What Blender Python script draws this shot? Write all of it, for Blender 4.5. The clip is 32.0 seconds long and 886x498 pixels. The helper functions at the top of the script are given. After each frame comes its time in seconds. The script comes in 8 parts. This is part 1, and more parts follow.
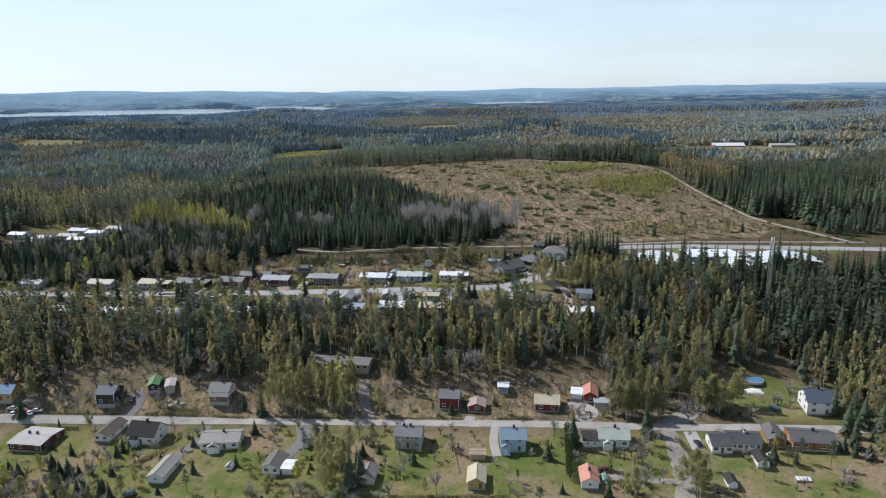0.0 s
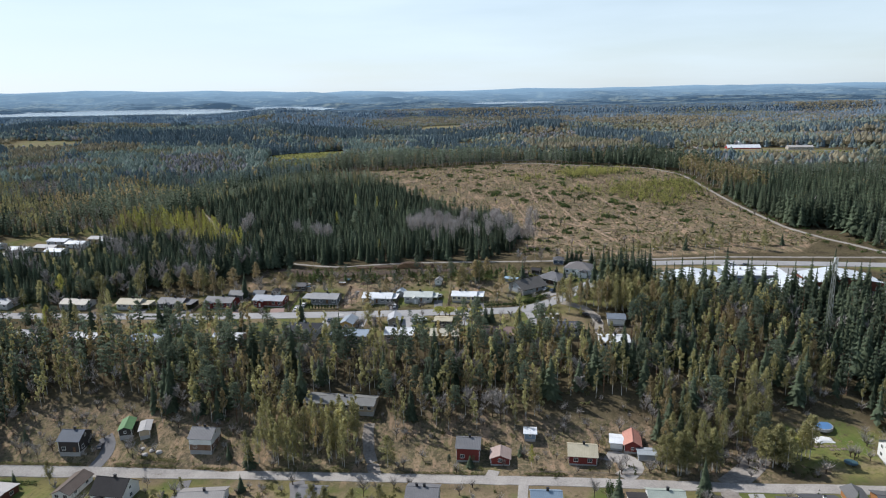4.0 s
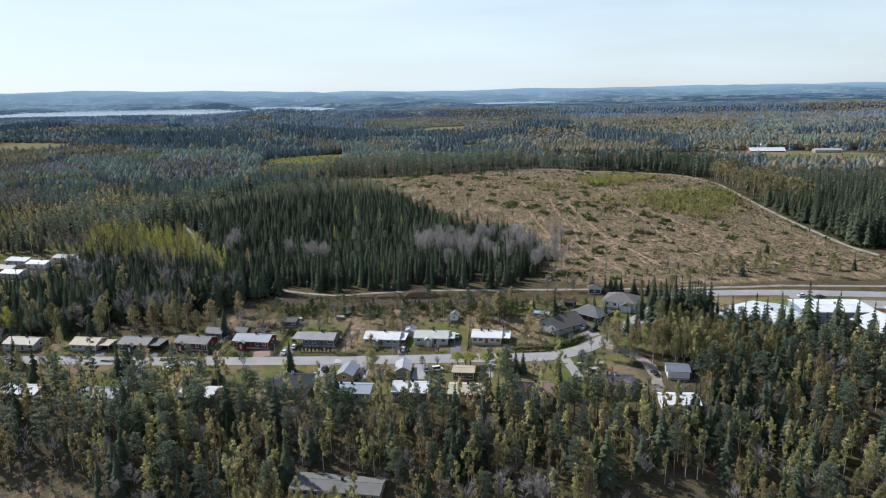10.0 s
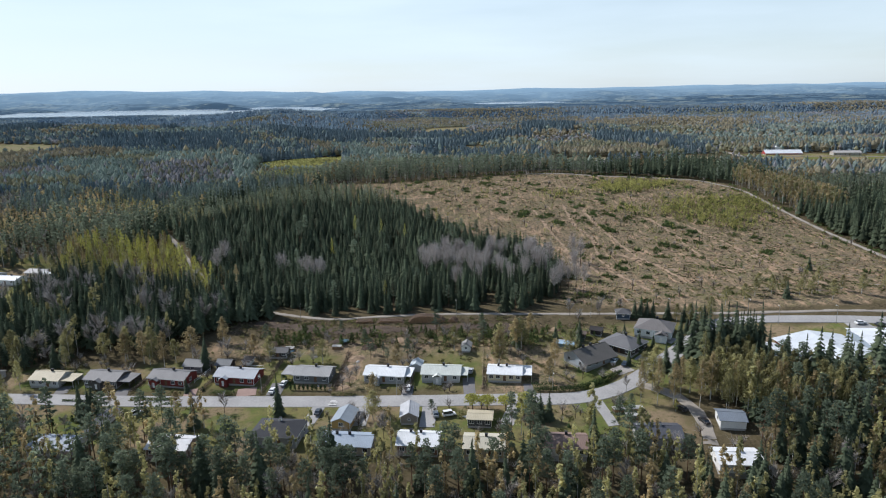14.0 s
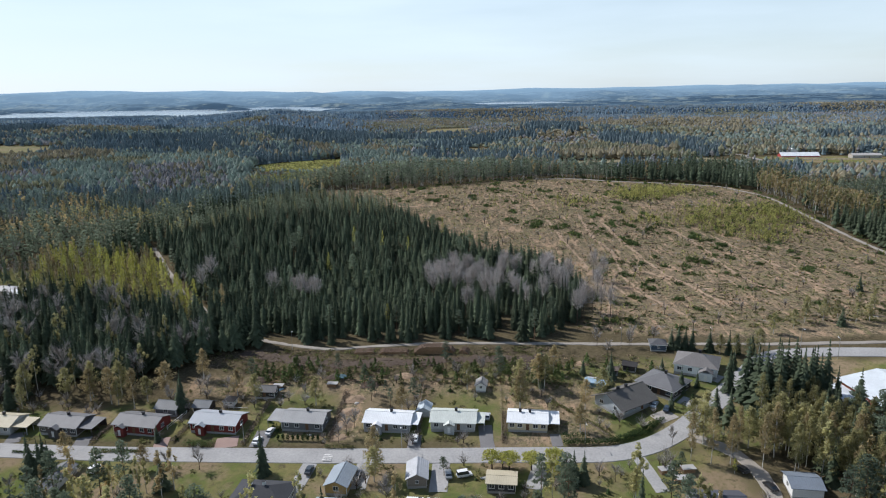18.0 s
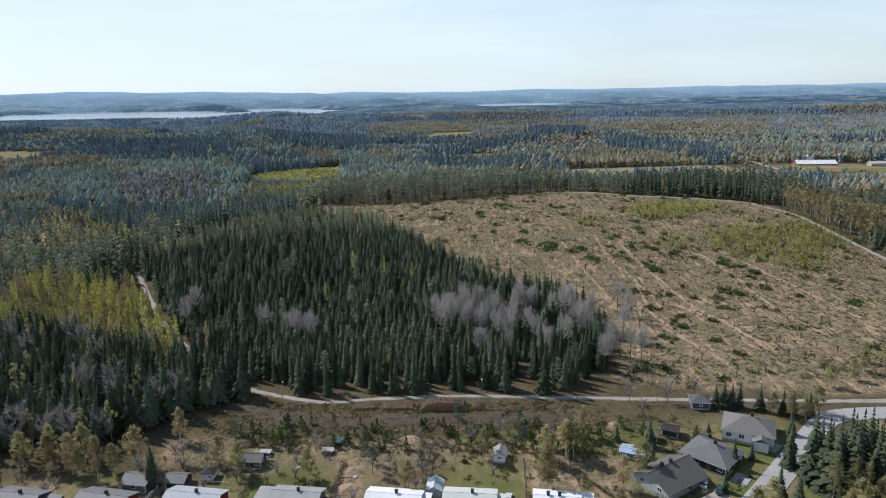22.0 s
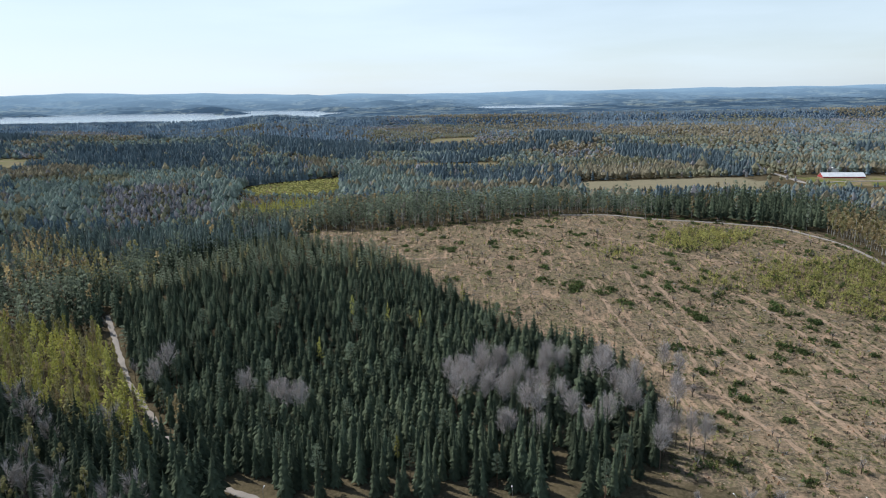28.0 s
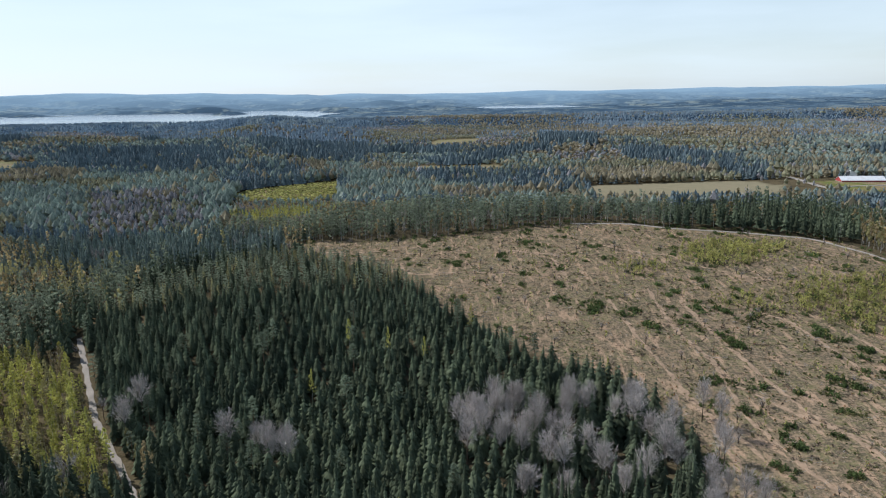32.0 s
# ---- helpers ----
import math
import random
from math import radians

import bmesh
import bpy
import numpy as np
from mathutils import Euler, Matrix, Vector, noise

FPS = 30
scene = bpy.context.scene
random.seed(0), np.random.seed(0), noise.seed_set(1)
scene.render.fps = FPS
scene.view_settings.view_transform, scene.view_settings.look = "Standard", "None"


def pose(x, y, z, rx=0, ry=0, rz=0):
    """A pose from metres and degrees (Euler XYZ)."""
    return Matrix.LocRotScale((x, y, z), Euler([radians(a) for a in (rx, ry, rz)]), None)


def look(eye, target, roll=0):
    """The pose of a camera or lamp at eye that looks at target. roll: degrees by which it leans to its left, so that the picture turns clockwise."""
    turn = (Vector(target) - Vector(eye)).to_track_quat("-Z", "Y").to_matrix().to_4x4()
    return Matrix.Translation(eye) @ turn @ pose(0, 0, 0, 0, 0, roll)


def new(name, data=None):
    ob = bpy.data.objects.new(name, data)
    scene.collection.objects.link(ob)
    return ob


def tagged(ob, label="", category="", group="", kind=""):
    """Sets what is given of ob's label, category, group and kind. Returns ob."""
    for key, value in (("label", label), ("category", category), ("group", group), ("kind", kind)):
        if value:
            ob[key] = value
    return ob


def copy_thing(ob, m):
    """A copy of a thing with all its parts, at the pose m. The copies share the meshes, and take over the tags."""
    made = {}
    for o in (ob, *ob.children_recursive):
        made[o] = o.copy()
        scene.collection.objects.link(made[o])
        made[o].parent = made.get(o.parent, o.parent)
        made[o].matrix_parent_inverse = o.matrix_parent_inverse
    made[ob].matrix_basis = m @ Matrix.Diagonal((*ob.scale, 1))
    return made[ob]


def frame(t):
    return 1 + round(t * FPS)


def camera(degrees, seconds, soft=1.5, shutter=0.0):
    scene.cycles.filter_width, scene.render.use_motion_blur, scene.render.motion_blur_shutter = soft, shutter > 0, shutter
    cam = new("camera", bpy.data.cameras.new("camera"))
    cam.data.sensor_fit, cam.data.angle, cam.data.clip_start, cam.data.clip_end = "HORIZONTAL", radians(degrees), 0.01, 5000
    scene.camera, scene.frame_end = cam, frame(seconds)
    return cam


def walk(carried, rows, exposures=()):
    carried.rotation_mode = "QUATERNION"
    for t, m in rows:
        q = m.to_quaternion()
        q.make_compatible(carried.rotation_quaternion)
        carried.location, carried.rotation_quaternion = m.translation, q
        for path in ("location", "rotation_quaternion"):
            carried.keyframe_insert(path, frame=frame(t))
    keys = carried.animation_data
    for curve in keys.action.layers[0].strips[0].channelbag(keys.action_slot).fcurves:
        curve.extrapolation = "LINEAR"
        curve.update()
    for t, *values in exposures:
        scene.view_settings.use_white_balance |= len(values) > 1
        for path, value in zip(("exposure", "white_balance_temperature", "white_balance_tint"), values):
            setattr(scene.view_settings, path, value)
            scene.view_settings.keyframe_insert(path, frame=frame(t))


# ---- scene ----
# ---------- camera: a level flight ahead that climbs a little near the end ----------
cam = camera(67.02, 32.0, soft=1.1)
CX = (0, -2.9, -6.1, -9, -11.5, -13.5, -15.4, -17.5, -19.3, -21.3, -23.1, -24.8, -26.6, -28.5, -30.2, -31.5, -32.9)
CY = (0, 20, 40, 60, 79.8, 99, 117.5, 136, 154.2, 172, 189.4, 206.5, 223, 240, 257, 273.6, 290.2)
CZ = (108.8, 108.8, 108.6, 108.4, 108.3, 108.2, 108.2, 108.3, 108.4, 108.5, 110.3, 115.3, 120.6, 124.6, 125.1, 125.2, 125.3)
PITCH, ROLL = 76.65, 1.1
TILT = Euler((radians(PITCH), 0, 0)).to_matrix().to_4x4() @ Matrix.Rotation(radians(-ROLL), 4, "Z")
PATH = [(2.0 * i, Matrix.Translation((CX[i], CY[i], CZ[i])) @ TILT) for i in range(17)]
walk(cam, PATH, exposures=[(0, 0.0), (32, 0.0)])

# ---------- sky and sun ----------
SUN_AZ, SUN_EL = radians(-56), radians(44)      # azimuth from straight ahead (+y), to the left
world = bpy.data.worlds.new("sky")
scene.world = world
world.use_nodes = True
wn, wl = world.node_tree.nodes, world.node_tree.links
wn.clear()
sky = wn.new("ShaderNodeTexSky")
sky.sky_type, sky.sun_disc = "NISHITA", False
sky.sun_elevation, sky.sun_rotation = SUN_EL, SUN_AZ
sky.air_density, sky.dust_density, sky.ozone_density, sky.altitude = 1.0, 0.6, 2.2, 100
bg = wn.new("ShaderNodeBackground")
bg.inputs["Strength"].default_value = 0.105
out = wn.new("ShaderNodeOutputWorld")
# thin high cloud: a pale veil and a few wisps
tc = wn.new("ShaderNodeTexCoord")
mp = wn.new("ShaderNodeMapping")
mp.inputs["Scale"].default_value = (1.2, 1.2, 9.0)
nz = wn.new("ShaderNodeTexNoise")
nz.inputs["Scale"].default_value, nz.inputs["Detail"].default_value = 2.6, 6.0
rp = wn.new("ShaderNodeMapRange")
rp.inputs["From Min"].default_value, rp.inputs["From Max"].default_value = 0.35, 0.8
rp.inputs["To Min"].default_value, rp.inputs["To Max"].default_value = 0.62, 0.9
mx = wn.new("ShaderNodeMixRGB")
mx.inputs["Color2"].default_value = (7.9, 9.5, 11.0, 1)
wl.new(tc.outputs["Generated"], mp.inputs["Vector"])
wl.new(mp.outputs["Vector"], nz.inputs["Vector"])
wl.new(nz.outputs["Fac"], rp.inputs["Value"])
sp = wn.new("ShaderNodeSeparateXYZ")          # the veil thins out overhead
up = wn.new("ShaderNodeMapRange")
up.inputs["From Min"].default_value, up.inputs["From Max"].default_value = 0.16, 0.55
up.inputs["To Min"].default_value, up.inputs["To Max"].default_value = 1.0, 0.10
ml = wn.new("ShaderNodeMath")
ml.operation = "MULTIPLY"
wl.new(tc.outputs["Generated"], sp.inputs["Vector"])
wl.new(sp.outputs["Z"], up.inputs["Value"])
wl.new(up.outputs["Result"], ml.inputs[0])
wl.new(rp.outputs["Result"], ml.inputs[1])
side = wn.new("ShaderNodeMapRange")         # and towards the right, away from the sun
side.inputs["From Min"].default_value, side.inputs["From Max"].default_value = 0.05, 0.6
side.inputs["To Min"].default_value, side.inputs["To Max"].default_value = 1.0, 0.80
ml2 = wn.new("ShaderNodeMath")
ml2.operation = "MULTIPLY"
wl.new(sp.outputs["X"], side.inputs["Value"])
wl.new(side.outputs["Result"], ml2.inputs[0])
wl.new(ml.outputs[0], ml2.inputs[1])
wl.new(ml2.outputs[0], mx.inputs["Fac"])
wl.new(sky.outputs["Color"], mx.inputs["Color1"])
wl.new(mx.outputs["Color"], bg.inputs["Color"])
wl.new(bg.outputs["Background"], out.inputs["Surface"])
sun = bpy.data.lights.new("sun", "SUN")
sun.energy, sun.angle, sun.color = 4.6, radians(0.55), (1.0, 0.975, 0.965)
sun_ob = new("sun", sun)
to_sun = Vector((math.sin(SUN_AZ) * math.cos(SUN_EL), math.cos(SUN_AZ) * math.cos(SUN_EL), math.sin(SUN_EL)))
sun_ob.matrix_world = look(to_sun * 400, (0, 0, 0))


# ---------- materials ----------
def material(name, color, rough=0.8, var=0.25, big=0.05, small=1.5, tint=None, bump=0.3, metal=0.0, rand=0.0, island=0.0, spec=0.3):
    """Two scales of noise on one colour, with fine relief; rand and island vary it from piece to piece."""
    m = bpy.data.materials.new(name)
    m.use_nodes = True
    n, l = m.node_tree.nodes, m.node_tree.links
    b = n["Principled BSDF"]
    b.inputs["Roughness"].default_value, b.inputs["Metallic"].default_value = rough, metal
    b.inputs["Specular IOR Level"].default_value = spec
    g = n.new("ShaderNodeNewGeometry")
    col = None
    dark = tuple(c * (1 - var) for c in color) + (1,)
    lite = tuple(min(1, c * (1 + var)) for c in (tint or color)) + (1,)
    a, s = n.new("ShaderNodeTexNoise"), n.new("ShaderNodeTexNoise")
    a.inputs["Scale"].default_value, s.inputs["Scale"].default_value = big, small
    a.inputs["Detail"].default_value, s.inputs["Detail"].default_value = 4, 5
    l.new(g.outputs["Position"], a.inputs["Vector"])
    l.new(g.outputs["Position"], s.inputs["Vector"])
    add = n.new("ShaderNodeMath")
    add.operation = "MULTIPLY_ADD"
    add.inputs[1].default_value = 0.5
    half = n.new("ShaderNodeMath")
    half.operation = "MULTIPLY"
    half.inputs[1].default_value = 0.5
    l.new(s.outputs["Fac"], half.inputs[0])
    l.new(a.outputs["Fac"], add.inputs[0])
    l.new(half.outputs[0], add.inputs[2])
    r = n.new("ShaderNodeMapRange")
    r.inputs["From Min"].default_value, r.inputs["From Max"].default_value = 0.3, 0.7
    l.new(add.outputs[0], r.inputs["Value"])
    fac = r.outputs["Result"]
    mixc = n.new("ShaderNodeMixRGB")
    mixc.inputs["Color1"].default_value, mixc.inputs["Color2"].default_value = dark, lite
    l.new(fac, mixc.inputs["Fac"])
    col = mixc.outputs["Color"]
    for amount, source in ((rand, "object"), (island, "island")):
        if amount:
            src = n.new("ShaderNodeObjectInfo").outputs["Random"] if source == "object" else g.outputs["Random Per Island"]
            hv = n.new("ShaderNodeHueSaturation")
            rv = n.new("ShaderNodeMapRange")
            rv.inputs["To Min"].default_value, rv.inputs["To Max"].default_value = 1 - amount, 1 + amount
            l.new(src, rv.inputs["Value"])
            l.new(rv.outputs["Result"], hv.inputs["Value"])
            l.new(col, hv.inputs["Color"])
            col = hv.outputs["Color"]
    l.new(col, b.inputs["Base Color"])
    if bump:
        bp = n.new("ShaderNodeBump")
        bp.inputs["Strength"].default_value, bp.inputs["Distance"].default_value = bump, 0.05
        l.new(s.outputs["Fac"], bp.inputs["Height"])
        l.new(bp.outputs["Normal"], b.inputs["Normal"])
    return m


def leafy(name, color, tint, big=0.02, island=0.35, rand=0.0, var=0.3, thin=0.42):
    """Foliage: lets some light through its thin blades."""
    m = material(name, color, 0.75, var, big, 0.6, tint, 0.0, island=0.12, rand=rand, spec=0.06)
    n, l = m.node_tree.nodes, m.node_tree.links
    b = n["Principled BSDF"]
    at = n.new("ShaderNodeAttribute")            # each tree of a wood has its own tone
    at.attribute_name = "tone"
    hv, rv = n.new("ShaderNodeHueSaturation"), n.new("ShaderNodeMapRange")
    rv.inputs["To Min"].default_value, rv.inputs["To Max"].default_value = 1 - island, 1 + island
    l.new(at.outputs["Fac"], rv.inputs["Value"])
    l.new(rv.outputs["Result"], hv.inputs["Value"])
    l.new(b.inputs["Base Color"].links[0].from_socket, hv.inputs["Color"])
    l.new(hv.outputs["Color"], b.inputs["Base Color"])
    t = n.new("ShaderNodeBsdfTranslucent")
    ms = n.new("ShaderNodeMixShader")
    ms.inputs["Fac"].default_value = thin
    l.new(b.inputs["Base Color"].links[0].from_socket, t.inputs["Color"])
    l.new(b.outputs["BSDF"], ms.inputs[1])
    l.new(t.outputs["BSDF"], ms.inputs[2])
    l.new(ms.outputs["Shader"], n["Material Output"].inputs["Surface"])
    return m


M = {
    "spruce": leafy("spruce_needles", (0.055, 0.079, 0.052), (0.107, 0.130, 0.079), thin=0.25, island=0.45),
    # spruces further off: haze is lifted into the base colour
    "softspruce": leafy("hazed_wood_needles", (0.169, 0.219, 0.203), (0.227, 0.270, 0.233), thin=0.35, island=0.22),
    "pine": leafy("pine_needles", (0.167, 0.211, 0.154), (0.222, 0.254, 0.177), thin=0.48),
    "nearpine": leafy("dark_pine_needles", (0.105, 0.141, 0.105), (0.162, 0.192, 0.130), rand=0.2, thin=0.5),
    # dark stands, paled and blued here to stand in for air haze
    "darkstand": leafy("hazed_stand_needles", (0.121, 0.168, 0.190), (0.159, 0.208, 0.222), thin=0.25, island=0.2),
    "birch": leafy("birch_leaves", (0.286, 0.282, 0.139), (0.350, 0.321, 0.157), rand=0.25, thin=0.5),
    "ochre": leafy("ochre_birch_leaves", (0.312, 0.253, 0.143), (0.371, 0.301, 0.165), rand=0.25, thin=0.5),
    "yellow": leafy("young_birch_leaves", (0.335, 0.370, 0.105), (0.430, 0.400, 0.120), rand=0.12),
    "sapling": leafy("sapling_leaves", (0.330, 0.350, 0.118), (0.410, 0.385, 0.140)),
    "bush": leafy("bush_leaves", (0.110, 0.128, 0.054), (0.185, 0.180, 0.078)),
    # the far crowns: distance haze is painted into their pale base colours
    "farbirch": leafy("hazed_far_leaves", (0.288, 0.296, 0.203), (0.354, 0.340, 0.231), thin=0.5, island=0.25),
    "farochre": leafy("hazed_ochre_leaves", (0.328, 0.301, 0.214), (0.389, 0.345, 0.242), thin=0.5, island=0.22),
    "farpine": leafy("hazed_pine_needles", (0.274, 0.342, 0.309), (0.348, 0.401, 0.349), thin=0.55, island=0.16),
    "farbare": leafy("hazed_bare_crowns", (0.338, 0.333, 0.341), (0.404, 0.395, 0.402), thin=0.5, island=0.2),
    # woods by the lake: blue haze is put into the needle colour
    "lakewood": leafy("hazed_hill_needles", (0.270, 0.350, 0.414), (0.330, 0.409, 0.462), island=0.2),
    "thicket": leafy("thicket_leaves", (0.068, 0.105, 0.042), (0.120, 0.160, 0.060)),
    "hedge": leafy("thuja_leaves", (0.042, 0.070, 0.028), (0.060, 0.092, 0.036)),
    "bare": material("bare_twigs", (0.30, 0.272, 0.248), 0.9, 0.2, 0.05, 1.0, (0.38, 0.35, 0.325), 0, island=0.3),
    "aspen": material("aspen_twigs", (0.36, 0.325, 0.30), 0.9, 0.2, 0.05, 1.0, (0.46, 0.42, 0.395), 0, island=0.3),
    "bark": material("dark_bark", (0.085, 0.062, 0.046), 0.95, 0.3, 0.3, 3.0),
    "pinebark": material("pine_bark", (0.16, 0.095, 0.06), 0.95, 0.3, 0.3, 3.0),
    "birchbark": material("birch_bark", (0.50, 0.48, 0.44), 0.85, 0.3, 0.6, 4.0),
    "asphalt": material("worn_asphalt", (0.30, 0.297, 0.295), 0.92, 0.16, 0.12, 1.5, (0.34, 0.333, 0.325)),
    "gravel": material("pale_gravel", (0.30, 0.28, 0.26), 0.97, 0.25, 0.15, 2.0, (0.36, 0.335, 0.305)),
    "dirt": material("trodden_dirt", (0.205, 0.178, 0.152), 0.97, 0.35, 0.12, 1.0, (0.26, 0.235, 0.21)),
    "track": material("sandy_track", (0.285, 0.258, 0.225), 0.97, 0.22, 0.2, 3.0),
    "skid": material("trodden_straw", (0.288, 0.206, 0.138), 0.97, 0.45, 0.25, 0.9),
    "drive": material("driveway_asphalt", (0.17, 0.165, 0.165), 0.92, 0.2, 0.2, 3.0),
    "paving": material("reddish_paving", (0.30, 0.21, 0.18), 0.9, 0.15, 0.3, 4.0),
    "paint": material("road_paint", (0.62, 0.61, 0.59), 0.85, 0.2, 0.3, 3.0),
    "soil": material("dug_soil", (0.080, 0.058, 0.044), 0.97, 0.3, 0.2, 2.0),
    "log": material("log_bark", (0.125, 0.085, 0.06), 0.9, 0.3, 0.5, 3.0, island=0.3),
    "logend": material("cut_log_ends", (0.40, 0.245, 0.135), 0.9, 0.25, 0.4, 4.0, island=0.25),
    "twig": material("brown_twigs", (0.165, 0.128, 0.098), 0.95, 0.25, 0.1, 1.5, None, 0.0, island=0.35),
    "slash": material("logging_slash", (0.15, 0.115, 0.085), 0.95, 0.3, 0.1, 1.5, island=0.4),
    "straw": material("dry_grass_tufts", (0.34, 0.255, 0.155), 0.95, 0.25, 0.1, 1.5, island=0.3),
    "stone": material("field_stone", (0.34, 0.32, 0.30), 0.9, 0.3, 0.4, 3.0, island=0.25),
    "glass": material("window_glass", (0.035, 0.045, 0.055), 0.08, 0.1, 0.5, 1.0, None, 0, spec=0.8),
    "white": material("white_paint", (0.74, 0.74, 0.72), 0.7, 0.07, 0.3, 3.0, bump=0.1),
    "black": material("black_metal", (0.03, 0.03, 0.033), 0.5, 0.2, 0.4, 3.0, bump=0.1),
    "tyre": material("tyre_rubber", (0.02, 0.02, 0.02), 0.8, 0.2, 1.0, 5.0, bump=0.1),
    "chrome": material("grey_metal", (0.45, 0.46, 0.47), 0.35, 0.1, 0.5, 3.0, None, 0.05, metal=0.8),
    "wood": material("grey_timber", (0.27, 0.22, 0.17), 0.85, 0.25, 0.5, 4.0, rand=0.15),
    "concrete": material("grey_concrete", (0.36, 0.355, 0.345), 0.9, 0.15, 0.4, 4.0),
}
PAINT = {}


def paint(color, rough=0.75):
    """Painted boards or sheet in one colour, slightly weathered."""
    key = (color, rough)
    if key not in PAINT:
        PAINT[key] = material("painted_surface", color, rough, 0.12, 0.35, 3.0, bump=0.15)
    return PAINT[key]


# ---------- the lie of the land ----------
PROFILE_Y = (-900, 0, 180, 255, 280, 320, 355, 400, 430, 500, 700, 1000, 1200, 1600, 2100, 2320, 2440, 2590, 2700, 3500, 4000, 4300, 4900)
PROFILE_Z = (-26, -24, -22, -19, -11, 1, 4, 7.5, 9, 10, 10, 15, 9, 8, 4, 8, 16, 36, 37, 38, 44, 64, 107)


def ramp(a, b, v):
    t = np.clip((np.asarray(v, float) - a) / (b - a), 0, 1)
    return t * t * (3 - 2 * t)


def waves(x, y, s, p):
    return (np.sin(x / s + p) * np.cos(y / s * 1.13 + 2.1 * p) + 0.6 * np.sin(x / s * 1.9 - 1.3 * p + y / s * 0.7) + 0.4 * np.cos(y / s * 2.3 + x / s * 1.1 + p)) / 2


LAKE_Z = 34.0


def lake_at(x, y):
    near = ramp(2600, 2680, y + 60 * np.sin(x / 210) + 40 * np.sin(x / 77))
    far = 1 - ramp(3680, 3800, y + 110 * np.sin(x / 330 + 1) + 60 * np.sin(x / 120))
    return near * far * (1 - ramp(-470, -370, x + 0.16 * (y - 2700) + 60 * np.sin(y / 90))) * ramp(-3300, -3000, x)


def height(x, y):
    x, y = np.asarray(x, float), np.asarray(y, float)
    z = np.interp(y, PROFILE_Y, PROFILE_Z)
    z = z + 0.04 * np.clip(x, -250, 150) * (1 - ramp(480, 620, y))
    z = z + 20 * ramp(480, 660, y) * (1 - ramp(760, 940, y)) * ramp(-270, -90, x) * (1 - ramp(190, 340, x))
    z = z + 17 * np.exp(-((x + 620) / 520) ** 2 - ((y - 1650) / 330) ** 2) + 9 * np.exp(-((x + 200) / 260) ** 2 - ((y - 2050) / 240) ** 2)
    z = z + 8 * np.exp(-((x - 900) / 500) ** 2 - ((y - 1900) / 300) ** 2)
    z = z + waves(x, y, 170, 0.7) * 13 * ramp(950, 1500, y) * (1 - 0.5 * ramp(2000, 2400, y)) + waves(x, y, 95, 2.0) * 2.2 * (ramp(800, 1000, y) + 1 - ramp(-260, -170, x))
    z = z + 24 * np.exp(-((x + 430) / 230) ** 2 - ((y - 1950) / 200) ** 2) + 16 * np.exp(-((x + 950) / 300) ** 2 - ((y - 1800) / 200) ** 2) + 14 * np.exp(-((x - 500) / 260) ** 2 - ((y - 1560) / 160) ** 2)
    z = np.where(y > 2380, np.maximum(z, 37.0 * ramp(2360, 2490, y)), z)
    lake = lake_at(x, y)
    island = ramp(0.42, 0.62, waves(x, y * 0.7, 105, 1.1) * ramp(2900, 3300, y))
    z = z * (1 - lake) + lake * (26 + 24 * island)
    z = z + (waves(x, y * 2.2, 420, 0.3) * 17 + waves(x, y * 2.4, 150, 1.2) * 15 + waves(x, y * 1.6, 70, 0.2) * 5) * ramp(2900, 4100, y) * (1 - lake) * (1 - 0.85 * ramp(4500, 4900, y))
    z = z + 16 * np.exp(-((x + 375) / 105) ** 2 - ((y - 4050) / 130) ** 2) + 9 * np.exp(-((x + 900) / 260) ** 2 - ((y - 4250) / 130) ** 2)
    z = z + 40 * ramp(-300, -2600, x) * ramp(4200, 4800, y) + 16 * np.exp(-((x + 590) / 150) ** 2 - ((y - 2500) / 70) ** 2)
    pool = np.exp(-((x - 400) / 250) ** 4 - ((y - 3850 - 0.1 * (x - 400)) / 330) ** 4)
    shore = np.exp(-((x - 400) / 380) ** 4 - ((y - 3800) / 500) ** 4)
    return z * (1 - shore) + (39 - 9 * pool) * shore


def ground_z(x, y):
    return float(height(x, y))


def inside(poly, x, y):
    """Whether points lie inside a polygon."""
    x, y = np.asarray(x, float), np.asarray(y, float)
    hit = np.zeros(x.shape, bool)
    for (x0, y0), (x1, y1) in zip(poly, poly[1:] + poly[:1]):
        cross = (y0 > y) != (y1 > y)
        hit ^= cross & (x < (x1 - x0) * (y - y0) / ((y1 - y0) or 1e-9) + x0)
    return hit


def edge_distance(line, x, y):
    """The distance of points from a line of corners."""
    x, y = np.asarray(x, float), np.asarray(y, float)
    best = np.full(x.shape, 1e9)
    for (x0, y0), (x1, y1) in zip(line, line[1:]):
        dx, dy = x1 - x0, y1 - y0
        t = np.clip(((x - x0) * dx + (y - y0) * dy) / (dx * dx + dy * dy), 0, 1)
        best = np.minimum(best, np.hypot(x - x0 - t * dx, y - y0 - t * dy))
    return best


# ---------- roads and areas of the plan ----------
STREET_LOW = [(-330, 273), (-200, 263), (-140, 258), (-81, 252), (-34, 246.2), (2, 241.6), (35, 237.4), (63, 233.2), (90, 229), (114, 226.5), (142, 222.4), (166, 219), (240, 208)]
STREET_MID = [(-330, 388), (-230, 376), (-170, 368), (-129, 362), (-92, 358), (-54, 354), (-21, 351.2), (8, 349), (26, 347.2), (38, 349.5), (50, 357), (63, 369), (76, 381.5), (91, 396)]
